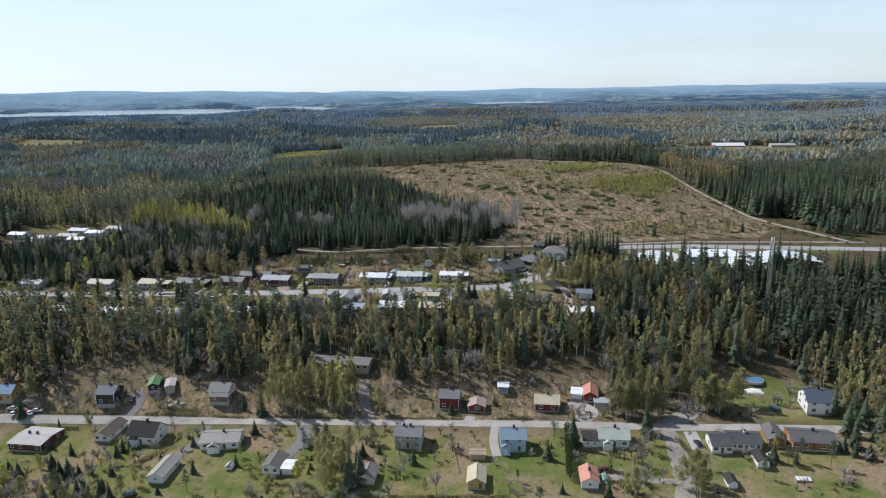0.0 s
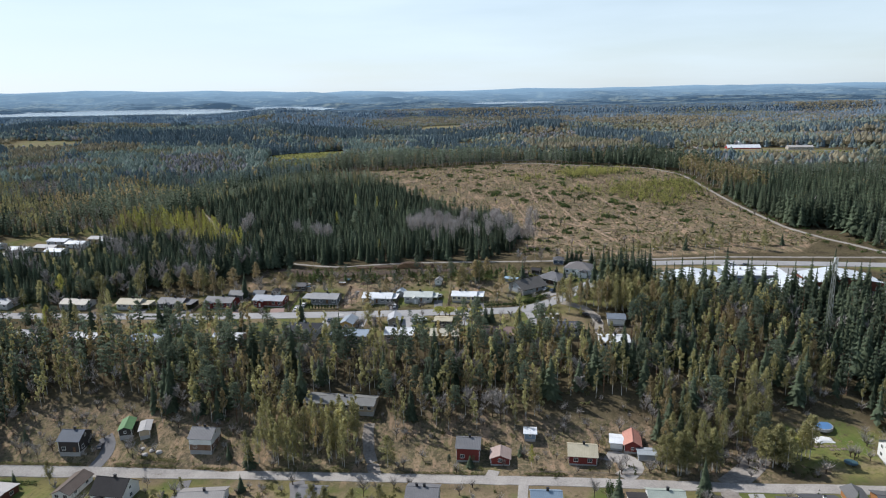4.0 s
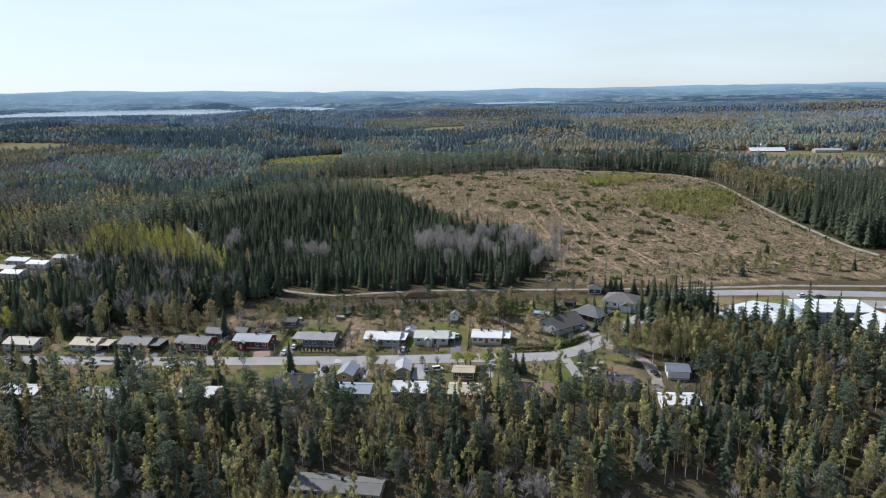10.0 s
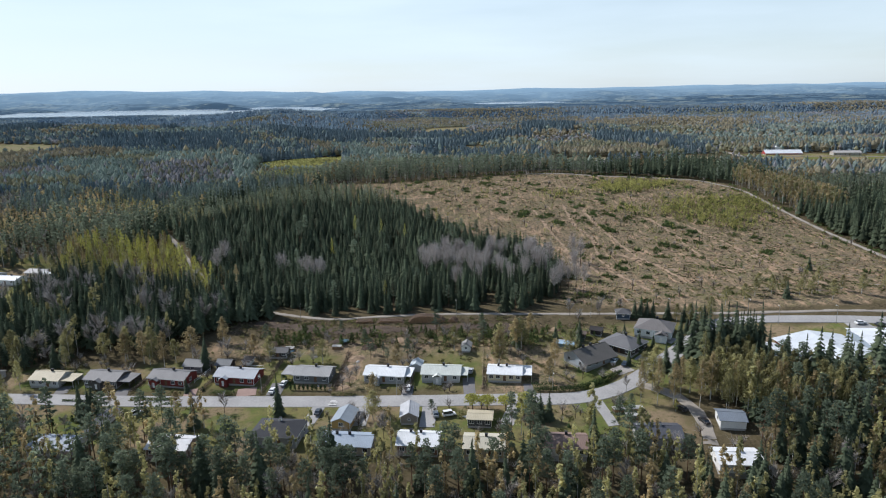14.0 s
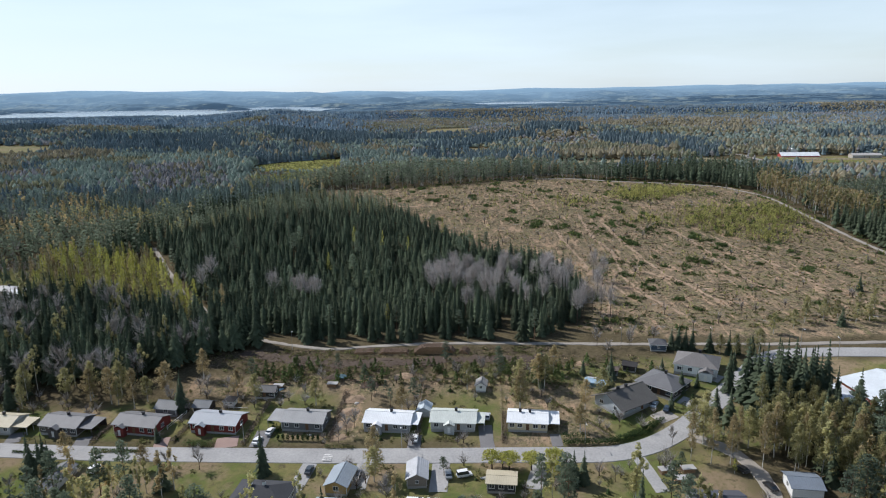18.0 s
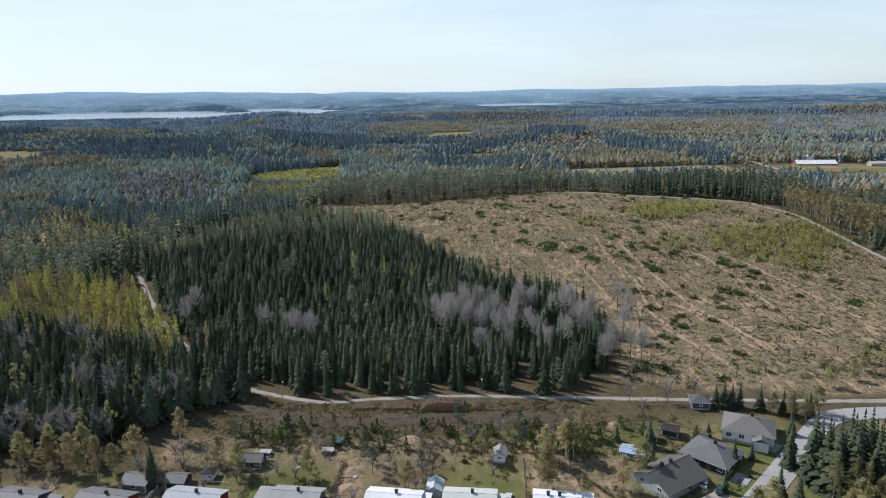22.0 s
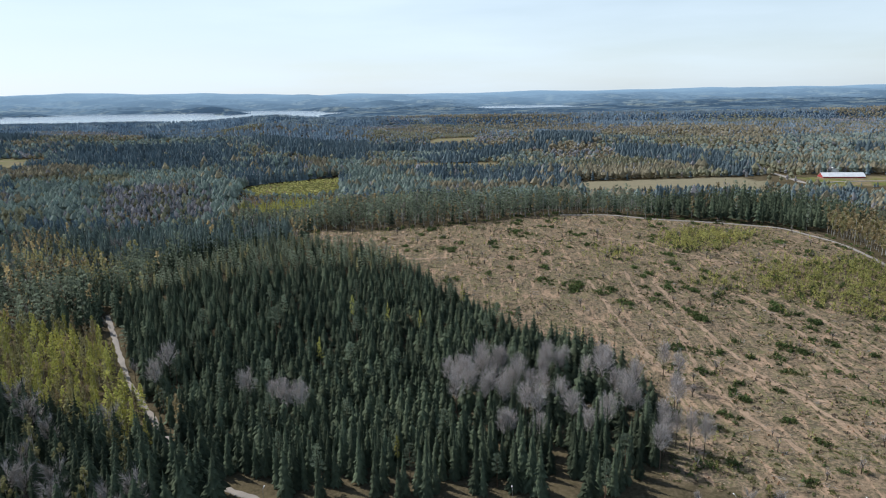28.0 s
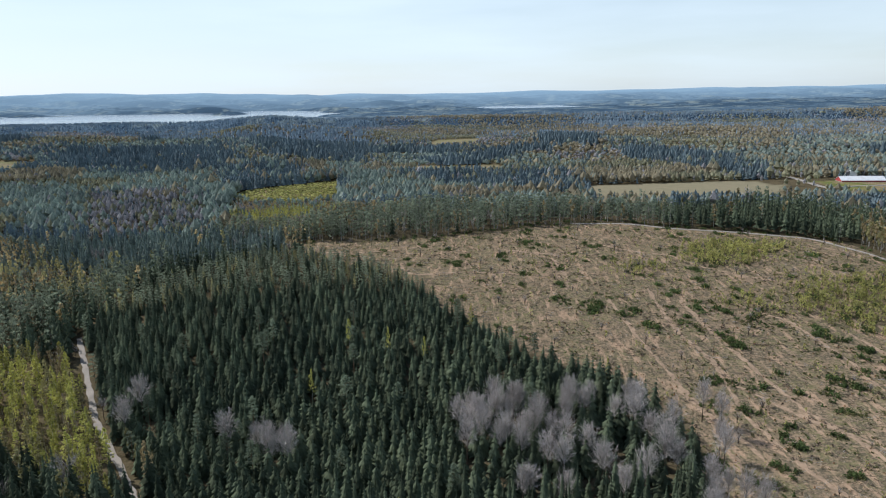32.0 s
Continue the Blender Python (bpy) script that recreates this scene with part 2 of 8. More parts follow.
FOREST_ROAD = [(-208, 593), (-190, 563), (-165, 521), (-144, 494), (-124, 466), (-114, 454), (-97, 441.5), (-80, 432.8), (-66, 428), (-54, 429.5), (-30, 429.2), (-9, 427), (15, 423.5), (43, 419), (74, 414.5), (100, 411), (138, 407.5), (260, 398)]
MAIN_ROAD = [(91, 396), (97, 402), (112, 402.5), (132, 400), (150, 397), (260, 384), (420, 366)]
HILL_ROAD = [(58, 758), (96, 755), (124, 736), (160, 722), (200, 700), (214, 660), (216, 620), (219, 568), (222, 510), (222, 473), (230, 440), (250, 400)]
LANE = [(52, 354), (58, 351), (62.5, 343.5), (65, 335), (64, 325), (62, 318)]
HALL_DRIVE = [(-30.8, 246.5), (-33.5, 257), (-36.4, 266), (-35.5, 273)]
YARD_LANE = [(83, 229), (81.9, 213.6), (78.5, 198), (74, 184)]
FAR_ROAD = [(420, 900), (392, 946), (384, 971), (381, 1018), (391, 1073), (401, 1154), (412, 1290)]
FARM_ROAD = [(382, 1000), (420, 1012), (470, 1014), (560, 1000)]
CUT = [(34, 436), (45, 461), (49, 491), (42, 518), (31, 533), (9, 549), (-4, 564), (-20, 584), (-32, 600), (-57, 640), (-74, 656), (-100, 668), (-132, 700), (-142, 722), (-122, 726), (-84, 712), (-14, 731), (33, 752), (96, 757), (124, 738), (181, 713), (216, 690), (217, 600), (219, 480), (226, 440), (200, 416), (120, 414), (60, 422)]
STRIP = [(-112, 446), (-80, 430), (-40, 424), (20, 420), (24, 410), (-20, 404), (-60, 402), (-100, 410), (-128, 430)]
STAND = [(-110, 458), (-78, 435), (-30, 431.5), (12, 426.5), (30, 432), (42, 462), (46, 490), (39, 515), (28, 530), (6, 546), (-7, 561), (-23, 580), (-35, 596), (-60, 636), (-76, 652), (-102, 664), (-150, 690), (-205, 640), (-204, 592), (-160, 522), (-138, 494)]
YELLOW = [(-133, 466), (-152, 506), (-192, 560), (-262, 574), (-256, 532), (-222, 511), (-190, 496), (-160, 479), (-144, 469)]
FIELD = [(118, 962), (312, 958), (348, 1036), (330, 1090), (132, 1085)]
MEADOW = [(395, 985), (560, 960), (580, 1040), (470, 1075), (400, 1060)]
GLADE = [(-266, 1018), (-257, 1063), (-168, 1166), (-144, 1007), (-175, 978), (-229, 984)]
GLADE_LOW = [(-229, 889), (-193, 910), (-127, 927), (-115, 850), (-152, 845), (-222, 870)]
ROCKS = [(204, 954), (228, 973), (275, 949), (262, 916), (230, 928)]
# stands of the woods: dark spruce, ochre birch, olive pine, grey leafless
DARKS = [[(-740, 1534), (-543, 1648), (-382, 1447), (-340, 1274), (-422, 1250), (-529, 1224)], [(-462, 1809), (-329, 1910), (-206, 1770), (-156, 1327), (-231, 1362), (-328, 1426)], [(-71, 1399), (95, 1573), (194, 1526), (83, 1446), (-17, 1316)], [(243, 2240), (377, 2048), (253, 1513), (155, 1578)], [(-96, 1206), (62, 1237), (145, 1254), (107, 954), (42, 1034), (-55, 1119)], [(285, 1479), (357, 1456), (431, 1374), (401, 1162), (333, 1049), (314, 1274), (261, 1351)]]
DARKS += [[(-399, 835), (-271, 808), (-142, 739), (-122, 653), (-182, 685), (-300, 740)], [(166, 877), (380, 905), (212, 650), (193, 653), (136, 668), (111, 701)], [(-357, 1301), (-242, 1278), (-211, 1128), (-292, 1092)]]
OCHRES = [[(-902, 1626), (-944, 2356), (-655, 1696), (-855, 1551)], [(-306, 1411), (-217, 1381), (-192, 1227), (-226, 1201)], [(-220, 2018), (81, 2236), (51, 1723), (-70, 1763), (-196, 1794)], [(196, 1383), (280, 1390), (314, 1272), (386, 1132), (294, 1034), (132, 1074)], [(389, 2098), (926, 2178), (593, 1496), (470, 1443), (372, 1500)], [(408, 1162), (489, 1188), (383, 1001), (345, 1022)]]
OCHRES += [[(-806, 1282), (-743, 1393), (-545, 997), (-600, 960)], [(-569, 911), (-411, 882), (-386, 829), (-510, 819)], [(-421, 680), (-341, 678), (-308, 623), (-324, 554), (-346, 562)], [(-374, 789), (-350, 806), (-264, 726), (-224, 645), (-284, 667), (-329, 696)], [(-380, 804), (-314, 736), (-263, 706), (-239, 666), (-286, 656)], [(285, 874), (327, 826), (329, 694), (259, 604), (215, 650)]]
PINES = [[(-246, 839), (-106, 755), (35, 971), (167, 926), (106, 706), (10, 714), (-79, 689), (-142, 737)], [(-596, 1142), (-491, 1122), (-357, 900), (-427, 879)], [(-166, 1215), (-97, 1221), (-57, 974), (-129, 905)]]
GREYS = [[(-421, 1025), (-330, 1066), (-242, 881), (-289, 800), (-346, 840)], [(-247, 983), (-222, 980), (-205, 913), (-227, 917)], [(-489, 806), (-438, 805), (-380, 701), (-427, 705)], [(-307, 720), (-272, 717), (-250, 660), (-284, 667)], [(367, 1183), (438, 1222), (368, 997), (296, 968)]]
FIELDS_FAR = [[(-60, 1700), (40, 1690), (60, 1790), (-40, 1800)], [(-70, 1300), (64, 1325), (60, 1372), (-80, 1345)], [(-170, 1560), (-70, 1510), (-60, 1560), (-170, 1630)], [(-860, 1330), (-690, 1320), (-740, 1470), (-880, 1450)]]


# ---------- ground: one sheet to the horizon ----------
def spread(a, b, first, growth, most=1e9):
    vals, step = [a], first
    while vals[-1] < b:
        step = min(most, step * growth)
        vals.append(vals[-1] + step)
    return vals


gx = np.array([-v for v in spread(240, 3600, 4, 1.09, 70)][::-1] + list(np.arange(-236, 260, 4.0)) + spread(258, 3600, 4, 1.09, 70))
gy = np.array([-v for v in spread(-80, 700, 4, 1.12)][::-1] + list(np.arange(84, 782, 4.0)) + spread(782, 4900, 4, 1.035, 42))
GX, GY = np.meshgrid(gx, gy)
GZ = height(GX, GY)
jit = waves(GX, GY, 9, 0.4) * 5 + waves(GX, GY, 31, 1.9) * 6


def box_cover(x0, x1, y0, y1, soft=5):
    return ramp(x0 - soft, x0 + soft, GX + jit) * (1 - ramp(x1 - soft, x1 + soft, GX + jit)) * ramp(y0 - soft, y0 + soft, GY + jit) * (1 - ramp(y1 - soft, y1 + soft, GY + jit))


lean = GY + 0.115 * GX                     # along the low street, which runs askew
mid = GY + 0.1 * np.minimum(GX, 20)


def lean_cover(field, x0, x1, a, b, soft=4):
    return ramp(x0 - soft, x0 + soft, GX + jit * 0.5) * (1 - ramp(x1 - soft, x1 + soft, GX + jit * 0.5)) * ramp(a - soft, a + soft, field + jit * 0.3) * (1 - ramp(b - soft, b + soft, field + jit * 0.3))


lawn = np.maximum.reduce([lean_cover(lean, -900, 900, -1200, 238.5, 9), lean_cover(lean, -170, 70, 244, 262) * 0.55, lean_cover(lean, 108, 175, 244, 276), lean_cover(mid, -195, -20, 358, 376) * 0.9, lean_cover(mid, -92, -40, 376, 396) * 0.7, lean_cover(mid, -26, -4, 366, 394, 2) * 0.6, lean_cover(mid, -190, 60, 318, 350) * 0.8, lean_cover(mid, -20, 80, 350, 405) * 0.75, box_cover(104, 145, 372, 397, 2), box_cover(156, 240, 384, 394, 2) * 0.8, box_cover(-330, -225, 370, 560) * 0.6])
dry = np.maximum.reduce([inside(CUT, GX + jit * 0.4, GY + jit * 0.4) * 1.0, lean_cover(mid, -120, 20, 384, 398) * 0.8, lean_cover(mid, -3, 30, 353, 394, 2) * 0.85, lean_cover(mid, -60, -49, 356, 398, 2) * 0.9, lean_cover(lean, -210, 100, 240, 275) * 0.75, inside(ROCKS, GX, GY) * 0.4])
field = np.maximum.reduce([inside(FIELD, GX + jit * 0.5, GY + jit * 0.5) * 1.0] + [inside(p, GX + jit, GY + jit) * 0.55 for p in FIELDS_FAR])
green = np.maximum.reduce([inside(MEADOW, GX, GY) * 1.0, inside(GLADE, GX + jit, GY + jit) * 0.9, inside(GLADE_LOW, GX + jit, GY + jit) * 0.7] + [inside(p, GX + jit, GY + jit) * 1.0 for p in FIELDS_FAR])
lawn = np.maximum(lawn, green)
# where the ground changes over to its haze-tinted colours
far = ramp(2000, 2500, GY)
mesh = bpy.data.meshes.new("ground")
nx, ny = len(gx), len(gy)
ids = np.arange(nx * ny).reshape(ny, nx)
quads = np.stack([ids[:-1, :-1], ids[:-1, 1:], ids[1:, 1:], ids[1:, :-1]], -1).reshape(-1, 4)


def fill_mesh(mesh, verts, faces, mats=None, smooth=False, normals=None, tone=0.5):
    """A mesh from arrays of corners and of faces that all have as many corners."""
    k = faces.shape[1]
    mesh.vertices.add(len(verts))
    mesh.vertices.foreach_set("co", np.ascontiguousarray(verts, np.float32).ravel())
    mesh.loops.add(faces.size)
    mesh.loops.foreach_set("vertex_index", np.ascontiguousarray(faces, np.int32).ravel())
    mesh.polygons.add(len(faces))
    mesh.polygons.foreach_set("loop_start", np.arange(len(faces), dtype=np.int32) * k)
    if mats is not None:
        mesh.polygons.foreach_set("material_index", np.ascontiguousarray(mats, np.int32))
    mesh.polygons.foreach_set("use_smooth", np.full(len(faces), smooth))
    if normals is not None:
        mesh.attributes.new("tone", "FLOAT", "POINT").data.foreach_set("value", np.ascontiguousarray(np.broadcast_to(tone, len(verts)), np.float32))
        mesh.attributes.new("custom_normal", "FLOAT_VECTOR", "POINT").data.foreach_set("vector", np.ascontiguousarray(normals, np.float32).ravel())
    mesh.update(calc_edges=True)
    return mesh


fill_mesh(mesh, np.stack([GX, GY, GZ], -1).reshape(-1, 3), quads, smooth=True)
cover = mesh.attributes.new("cover", "FLOAT_COLOR", "POINT")
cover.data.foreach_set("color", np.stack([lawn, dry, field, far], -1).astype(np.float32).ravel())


def ground_material():
    m = bpy.data.materials.new("land")
    m.use_nodes = True
    n, l = m.node_tree.nodes, m.node_tree.links
    b = n["Principled BSDF"]
    b.inputs["Roughness"].default_value, b.inputs["Specular IOR Level"].default_value = 1.0, 0.0
    at = n.new("ShaderNodeAttribute")
    at.attribute_name = "cover"
    sep = n.new("ShaderNodeSeparateColor")
    l.new(at.outputs["Color"], sep.inputs["Color"])
    g = n.new("ShaderNodeNewGeometry")

    def noise_of(scale, detail=6, rough=0.6):
        t = n.new("ShaderNodeTexNoise")
        t.inputs["Scale"].default_value, t.inputs["Detail"].default_value, t.inputs["Roughness"].default_value = scale, detail, rough
        l.new(g.outputs["Position"], t.inputs["Vector"])
        return t.outputs["Fac"]

    def blend(fac, a, c):
        t = n.new("ShaderNodeMixRGB")
        for sock, v in ((t.inputs["Fac"], fac), (t.inputs["Color1"], a), (t.inputs["Color2"], c)):
            if isinstance(v, tuple):
                sock.default_value = (*v, 1)
            else:
                l.new(v, sock)
        return t.outputs["Color"]

    def steep(v, a, c):
        t = n.new("ShaderNodeMapRange")
        t.inputs["From Min"].default_value, t.inputs["From Max"].default_value = a, c
        l.new(v, t.inputs["Value"])
        return t.outputs["Result"]

    big, mid_, fine = noise_of(0.018), noise_of(0.11), noise_of(0.9)
    floor_ = blend(steep(mid_, 0.35, 0.65), (0.050, 0.042, 0.026), (0.105, 0.088, 0.050))
    floor_ = blend(steep(fine, 0.4, 0.7), floor_, (0.13, 0.105, 0.068))
    grass = blend(steep(noise_of(0.07), 0.42, 0.58), (0.112, 0.150, 0.042), (0.205, 0.185, 0.078))
    grass = blend(steep(noise_of(0.045), 0.48, 0.59), grass, (0.262, 0.198, 0.130))
    grass = blend(steep(noise_of(0.22, 5, 0.7), 0.56, 0.66), grass, (0.095, 0.078, 0.050))
    grass = blend(steep(fine, 0.45, 0.80), grass, (0.105, 0.108, 0.045))
    turned = n.new("ShaderNodeMapping")
    turned.inputs["Rotation"].default_value = (0, 0, 0.16)
    turned.inputs["Scale"].default_value = (0.34, 0.075, 0.3)
    l.new(g.outputs["Position"], turned.inputs["Vector"])
    rows = n.new("ShaderNodeTexNoise")
    rows.inputs["Scale"].default_value, rows.inputs["Detail"].default_value, rows.inputs["Roughness"].default_value = 1.0, 7, 0.62
    l.new(turned.outputs["Vector"], rows.inputs["Vector"])
    straw = blend(steep(mid_, 0.38, 0.60), (0.275, 0.196, 0.128), (0.215, 0.164, 0.108))
    straw = blend(steep(noise_of(0.06), 0.40, 0.54), straw, (0.160, 0.146, 0.076))
    straw = blend(steep(noise_of(0.30, 8, 0.68), 0.43, 0.56), straw, (0.108, 0.094, 0.064))
    straw = blend(steep(rows.outputs["Fac"], 0.53, 0.62), straw, (0.365, 0.255, 0.170))
    straw = blend(steep(fine, 0.48, 0.68), straw, (0.315, 0.228, 0.156))
    straw = blend(steep(noise_of(0.75, 8, 0.75), 0.53, 0.63), straw, (0.060, 0.052, 0.036))
    straw = blend(steep(noise_of(1.7, 3, 0.6), 0.64, 0.72), straw, (0.42, 0.36, 0.28))
    pale = blend(steep(mid_, 0.35, 0.65), (0.205, 0.190, 0.125), (0.240, 0.210, 0.140))
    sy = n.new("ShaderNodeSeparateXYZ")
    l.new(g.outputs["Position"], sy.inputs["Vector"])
    # far ground: haze painted as blue tones that pale towards the horizon
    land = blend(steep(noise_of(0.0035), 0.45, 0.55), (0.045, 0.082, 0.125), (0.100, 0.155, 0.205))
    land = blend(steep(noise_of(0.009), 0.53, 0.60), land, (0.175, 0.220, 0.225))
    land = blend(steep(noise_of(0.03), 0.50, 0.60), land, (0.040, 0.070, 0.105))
    hazed_land = blend(steep(sy.outputs["Y"], 3700, 5000), land, (0.250, 0.380, 0.490))
    c = blend(sep.outputs["Red"], floor_, grass)
    c = blend(sep.outputs["Green"], c, straw)
    c = blend(sep.outputs["Blue"], c, pale)
    c = blend(at.outputs["Alpha"], c, hazed_land)
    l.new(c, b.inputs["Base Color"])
    bp = n.new("ShaderNodeBump")
    bp.inputs["Strength"].default_value, bp.inputs["Distance"].default_value = 0.6, 0.4
    l.new(fine, bp.inputs["Height"])
    l.new(bp.outputs["Normal"], b.inputs["Normal"])
    return m


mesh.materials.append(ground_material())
ground = tagged(new("ground", mesh), "rolling ground of lawns, dry grass and forest floor", "ground", kind="structure")


# ---------- lake ----------
def water_material():
    # the pale base colour stands in for sky glitter on the waves
    m = material("glitter_toned_water", (0.30, 0.36, 0.42), 0.14, 0.1, 0.01, 0.05, None, 0.3, spec=1.0)
    return m


bm = bmesh.new()
vs = [bm.verts.new((x, y, LAKE_Z)) for x, y in ((-3600, 2496), (-250, 2496), (-250, 4100), (-3600, 4100))]
bm.faces.new(vs)
wm = bpy.data.meshes.new("lake")
bm.to_mesh(wm)
wm.materials.append(water_material())
tagged(new("lake", wm), "pale shining lake with wooded islands far off", "water", kind="structure")
bm = bmesh.new()
bm.faces.new([bm.verts.new((x, y, 35.0)) for x, y in ((80, 3400), (720, 3400), (720, 4290), (80, 4290))])
wm2 = bpy.data.meshes.new("lake")
bm.to_mesh(wm2)
wm2.materials.append(wm.materials[0])
tagged(new("lake", wm2), "second pale lake near the horizon", "water", kind="structure")


# ---------- roads ----------
def ribbon(name, line, width, mat, label, lift=0.14, ragged=0.0, category="road"):
    """A strip of road laid on the ground along a line of corners, with a thin edge."""
    pts = []
    for (x0, y0), (x1, y1) in zip(line, line[1:]):
        k = max(1, int(math.hypot(x1 - x0, y1 - y0) / 2.5))
        pts += [(x0 + (x1 - x0) * i / k, y0 + (y1 - y0) * i / k) for i in range(k)]
    pts.append(line[-1])
    for _ in range(6):
        pts = [pts[0]] + [((a[0] + 2 * p[0] + c[0]) / 4, (a[1] + 2 * p[1] + c[1]) / 4) for a, p, c in zip(pts, pts[1:], pts[2:])] + [pts[-1]]
    rng = random.Random(len(pts))
    bm = bmesh.new()
    prev = None
    for i, p in enumerate(pts):
        a, c = pts[max(0, i - 1)], pts[min(len(pts) - 1, i + 1)]
        d = Vector((c[0] - a[0], c[1] - a[1], 0)).normalized()
        nrm = Vector((-d.y, d.x, 0))
        w1, w2 = width / 2 + rng.uniform(-ragged, ragged), width / 2 + rng.uniform(-ragged, ragged)
        row = []
        for off, dz in ((-w1 - 0.25, -0.35), (-w1, 0), (0, 0.05), (w2, 0), (w2 + 0.25, -0.35)):
            q = Vector((p[0], p[1], 0)) + nrm * off
            row.append(bm.verts.new((q.x, q.y, ground_z(q.x, q.y) + lift + dz)))
        if prev:
            for j in range(4):
                bm.faces.new((prev[j], row[j], row[j + 1], prev[j + 1]))
        prev = row
    bmesh.ops.recalc_face_normals(bm, faces=bm.faces)
    me = bpy.data.meshes.new(name)
    bm.to_mesh(me)
    if me.polygons[0].normal.z < 0 or sum(p.normal.z for p in me.polygons) < 0:
        me.flip_normals()
    me.materials.append(M[mat])
    return tagged(new(name, me), label, category, kind="structure")


ribbon("road", STREET_LOW, 4.8, "gravel", "pale worn village street past wooden houses", ragged=0.15)
ribbon("road", STREET_MID, 7.2, "asphalt", "pale grey asphalt street in front of bungalows", lift=0.16)
ribbon("road", FOREST_ROAD, 2.1, "track", "sandy forest road along the edge of a spruce stand", lift=0.18, ragged=0.35)
ribbon("road", MAIN_ROAD, 7.0, "asphalt", "wide grey asphalt road beside the school", lift=0.20)
ribbon("road", HILL_ROAD, 2.6, "track", "gravel track round the cleared hill", lift=0.22, ragged=0.3)
ribbon("road", LANE, 4.0, "track", "dirt lane from the street into the wood", lift=0.12, ragged=0.4)
ribbon("road", HALL_DRIVE, 4.0, "dirt", "gravel drive up to the long hall", lift=0.12, ragged=0.3)
ribbon("road", YARD_LANE, 6.0, "dirt", "wide gravel lane between gardens", lift=0.12, ragged=0.8)
for skid in ([(30, 660), (32, 630), (29, 612)], [(47, 600), (51, 562), (55, 535), (58, 500), (56, 470), (50, 448)], [(69, 612), (69, 566), (75, 542), (71, 505), (75, 470), (82, 445)], [(81, 598), (84, 565), (88, 536), (92, 505), (100, 478), (105, 450)], [(105, 592), (122, 573), (127, 537), (126, 500), (132, 465)], [(97, 668), (105, 644), (122, 626), (150, 612)], [(140, 560), (150, 520), (156, 480), (165, 440)], [(-58, 655), (-50, 636), (-22, 640), (10, 634)], [(0, 690), (30, 672), (60, 668)], [(60, 700), (84, 672), (110, 660)], [(54, 522), (62, 497), (66, 470)], [(76, 524), (89, 500), (108, 474)], [(-110, 690), (-80, 686), (-40, 700)]):
    ribbon("skid_track", skid, 1.7, "skid", "pale worn machine track on the cleared hill", lift=0.05, ragged=0.85, category="track")
ribbon("road", FAR_ROAD, 6.0, "track", "country road past the field", lift=0.4)
ribbon("road", FARM_ROAD, 5.0, "track", "farm road beside the barn", lift=0.4)


# ---------- trees: models as arrays ----------
class Model:
    """Triangles with a material number: 0 crown, 1 trunk; soft: how far the crown's shading follows its round form."""

    def __init__(self, soft=0.0):
        self.v, self.f, self.m, self.soft = [], [], [], soft

    def tri(self, a, b, c, mat=0):
        k = len(self.v)
        self.v += [a, b, c]
        self.f.append((k, k + 1, k + 2))
        self.m.append(mat)

    def shared(self, verts, faces, mat=0):
        k = len(self.v)
        self.v += list(verts)
        self.f += [tuple(i + k for i in f) for f in faces]
        self.m += [mat] * len(faces)

    def stem(self, h, r, sides=5, mat=1, base=(0, 0, 0), tip=None, r2=0.03):
        b, t = Vector(base), Vector(tip if tip else (0, 0, h))
        d = (t - b).normalized()
        u = d.orthogonal().normalized()
        w = d.cross(u)
        ring = [b + (u * math.cos(a) + w * math.sin(a)) * r for a in [2 * math.pi * i / sides for i in range(sides)]]
        top = [t + (u * math.cos(a) + w * math.sin(a)) * r2 for a in [2 * math.pi * i / sides for i in range(sides)]]
        faces = []
        for i in range(sides):
            j = (i + 1) % sides
            faces += [(i, j, sides + j), (i, sides + j, sides + i)]
        self.shared([tuple(p) for p in ring + top], faces, mat)

    def arrays(self):
        v, f, m = np.array(self.v, np.float32).reshape(-1, 3), np.array(self.f, np.int32), np.array(self.m, np.int32)
        if self.soft:
            leaf = m == 0
            g = np.cross(v[f[:, 1]] - v[f[:, 0]], v[f[:, 2]] - v[f[:, 0]])
            turned = leaf & ((g * self.outward(v, f, m)[f].mean(1)).sum(1) < 0)
            f[turned] = f[turned][:, ::-1]
        return v, f, m

    def outward(self, v, f, m):
        """For each corner the way out of the crown, rising a little."""
        z = v[np.unique(f[m == 0])][:, 2] if (m == 0).any() else v[:, 2]
        mid = z.min() + 0.42 * (z.max() - z.min())
        tall = max(0.3, z.max() - z.min())
        wide = max(0.3, float(np.abs(v[:, :2]).max()))
        o = np.stack([v[:, 0] / wide, v[:, 1] / wide, (v[:, 2] - mid) / tall * 1.3 + 0.22], -1)
        return o / np.maximum(1e-6, np.linalg.norm(o, axis=1, keepdims=True))

    def normals(self, v, f, m):
        g = np.cross(v[f[:, 1]] - v[f[:, 0]], v[f[:, 2]] - v[f[:, 0]])
        g /= np.maximum(1e-9, np.linalg.norm(g, axis=1, keepdims=True))
        own = np.zeros_like(v)
        for k in range(3):
            np.add.at(own, f[:, k], g)
        own /= np.maximum(1e-9, np.linalg.norm(own, axis=1, keepdims=True))
        leaf = np.zeros(len(v), bool)
        leaf[np.unique(f[m == 0])] = True
        n = np.where(leaf[:, None], self.soft * self.outward(v, f, m) + (1 - self.soft) * own, own)
        return n / np.maximum(1e-9, np.linalg.norm(n, axis=1, keepdims=True))


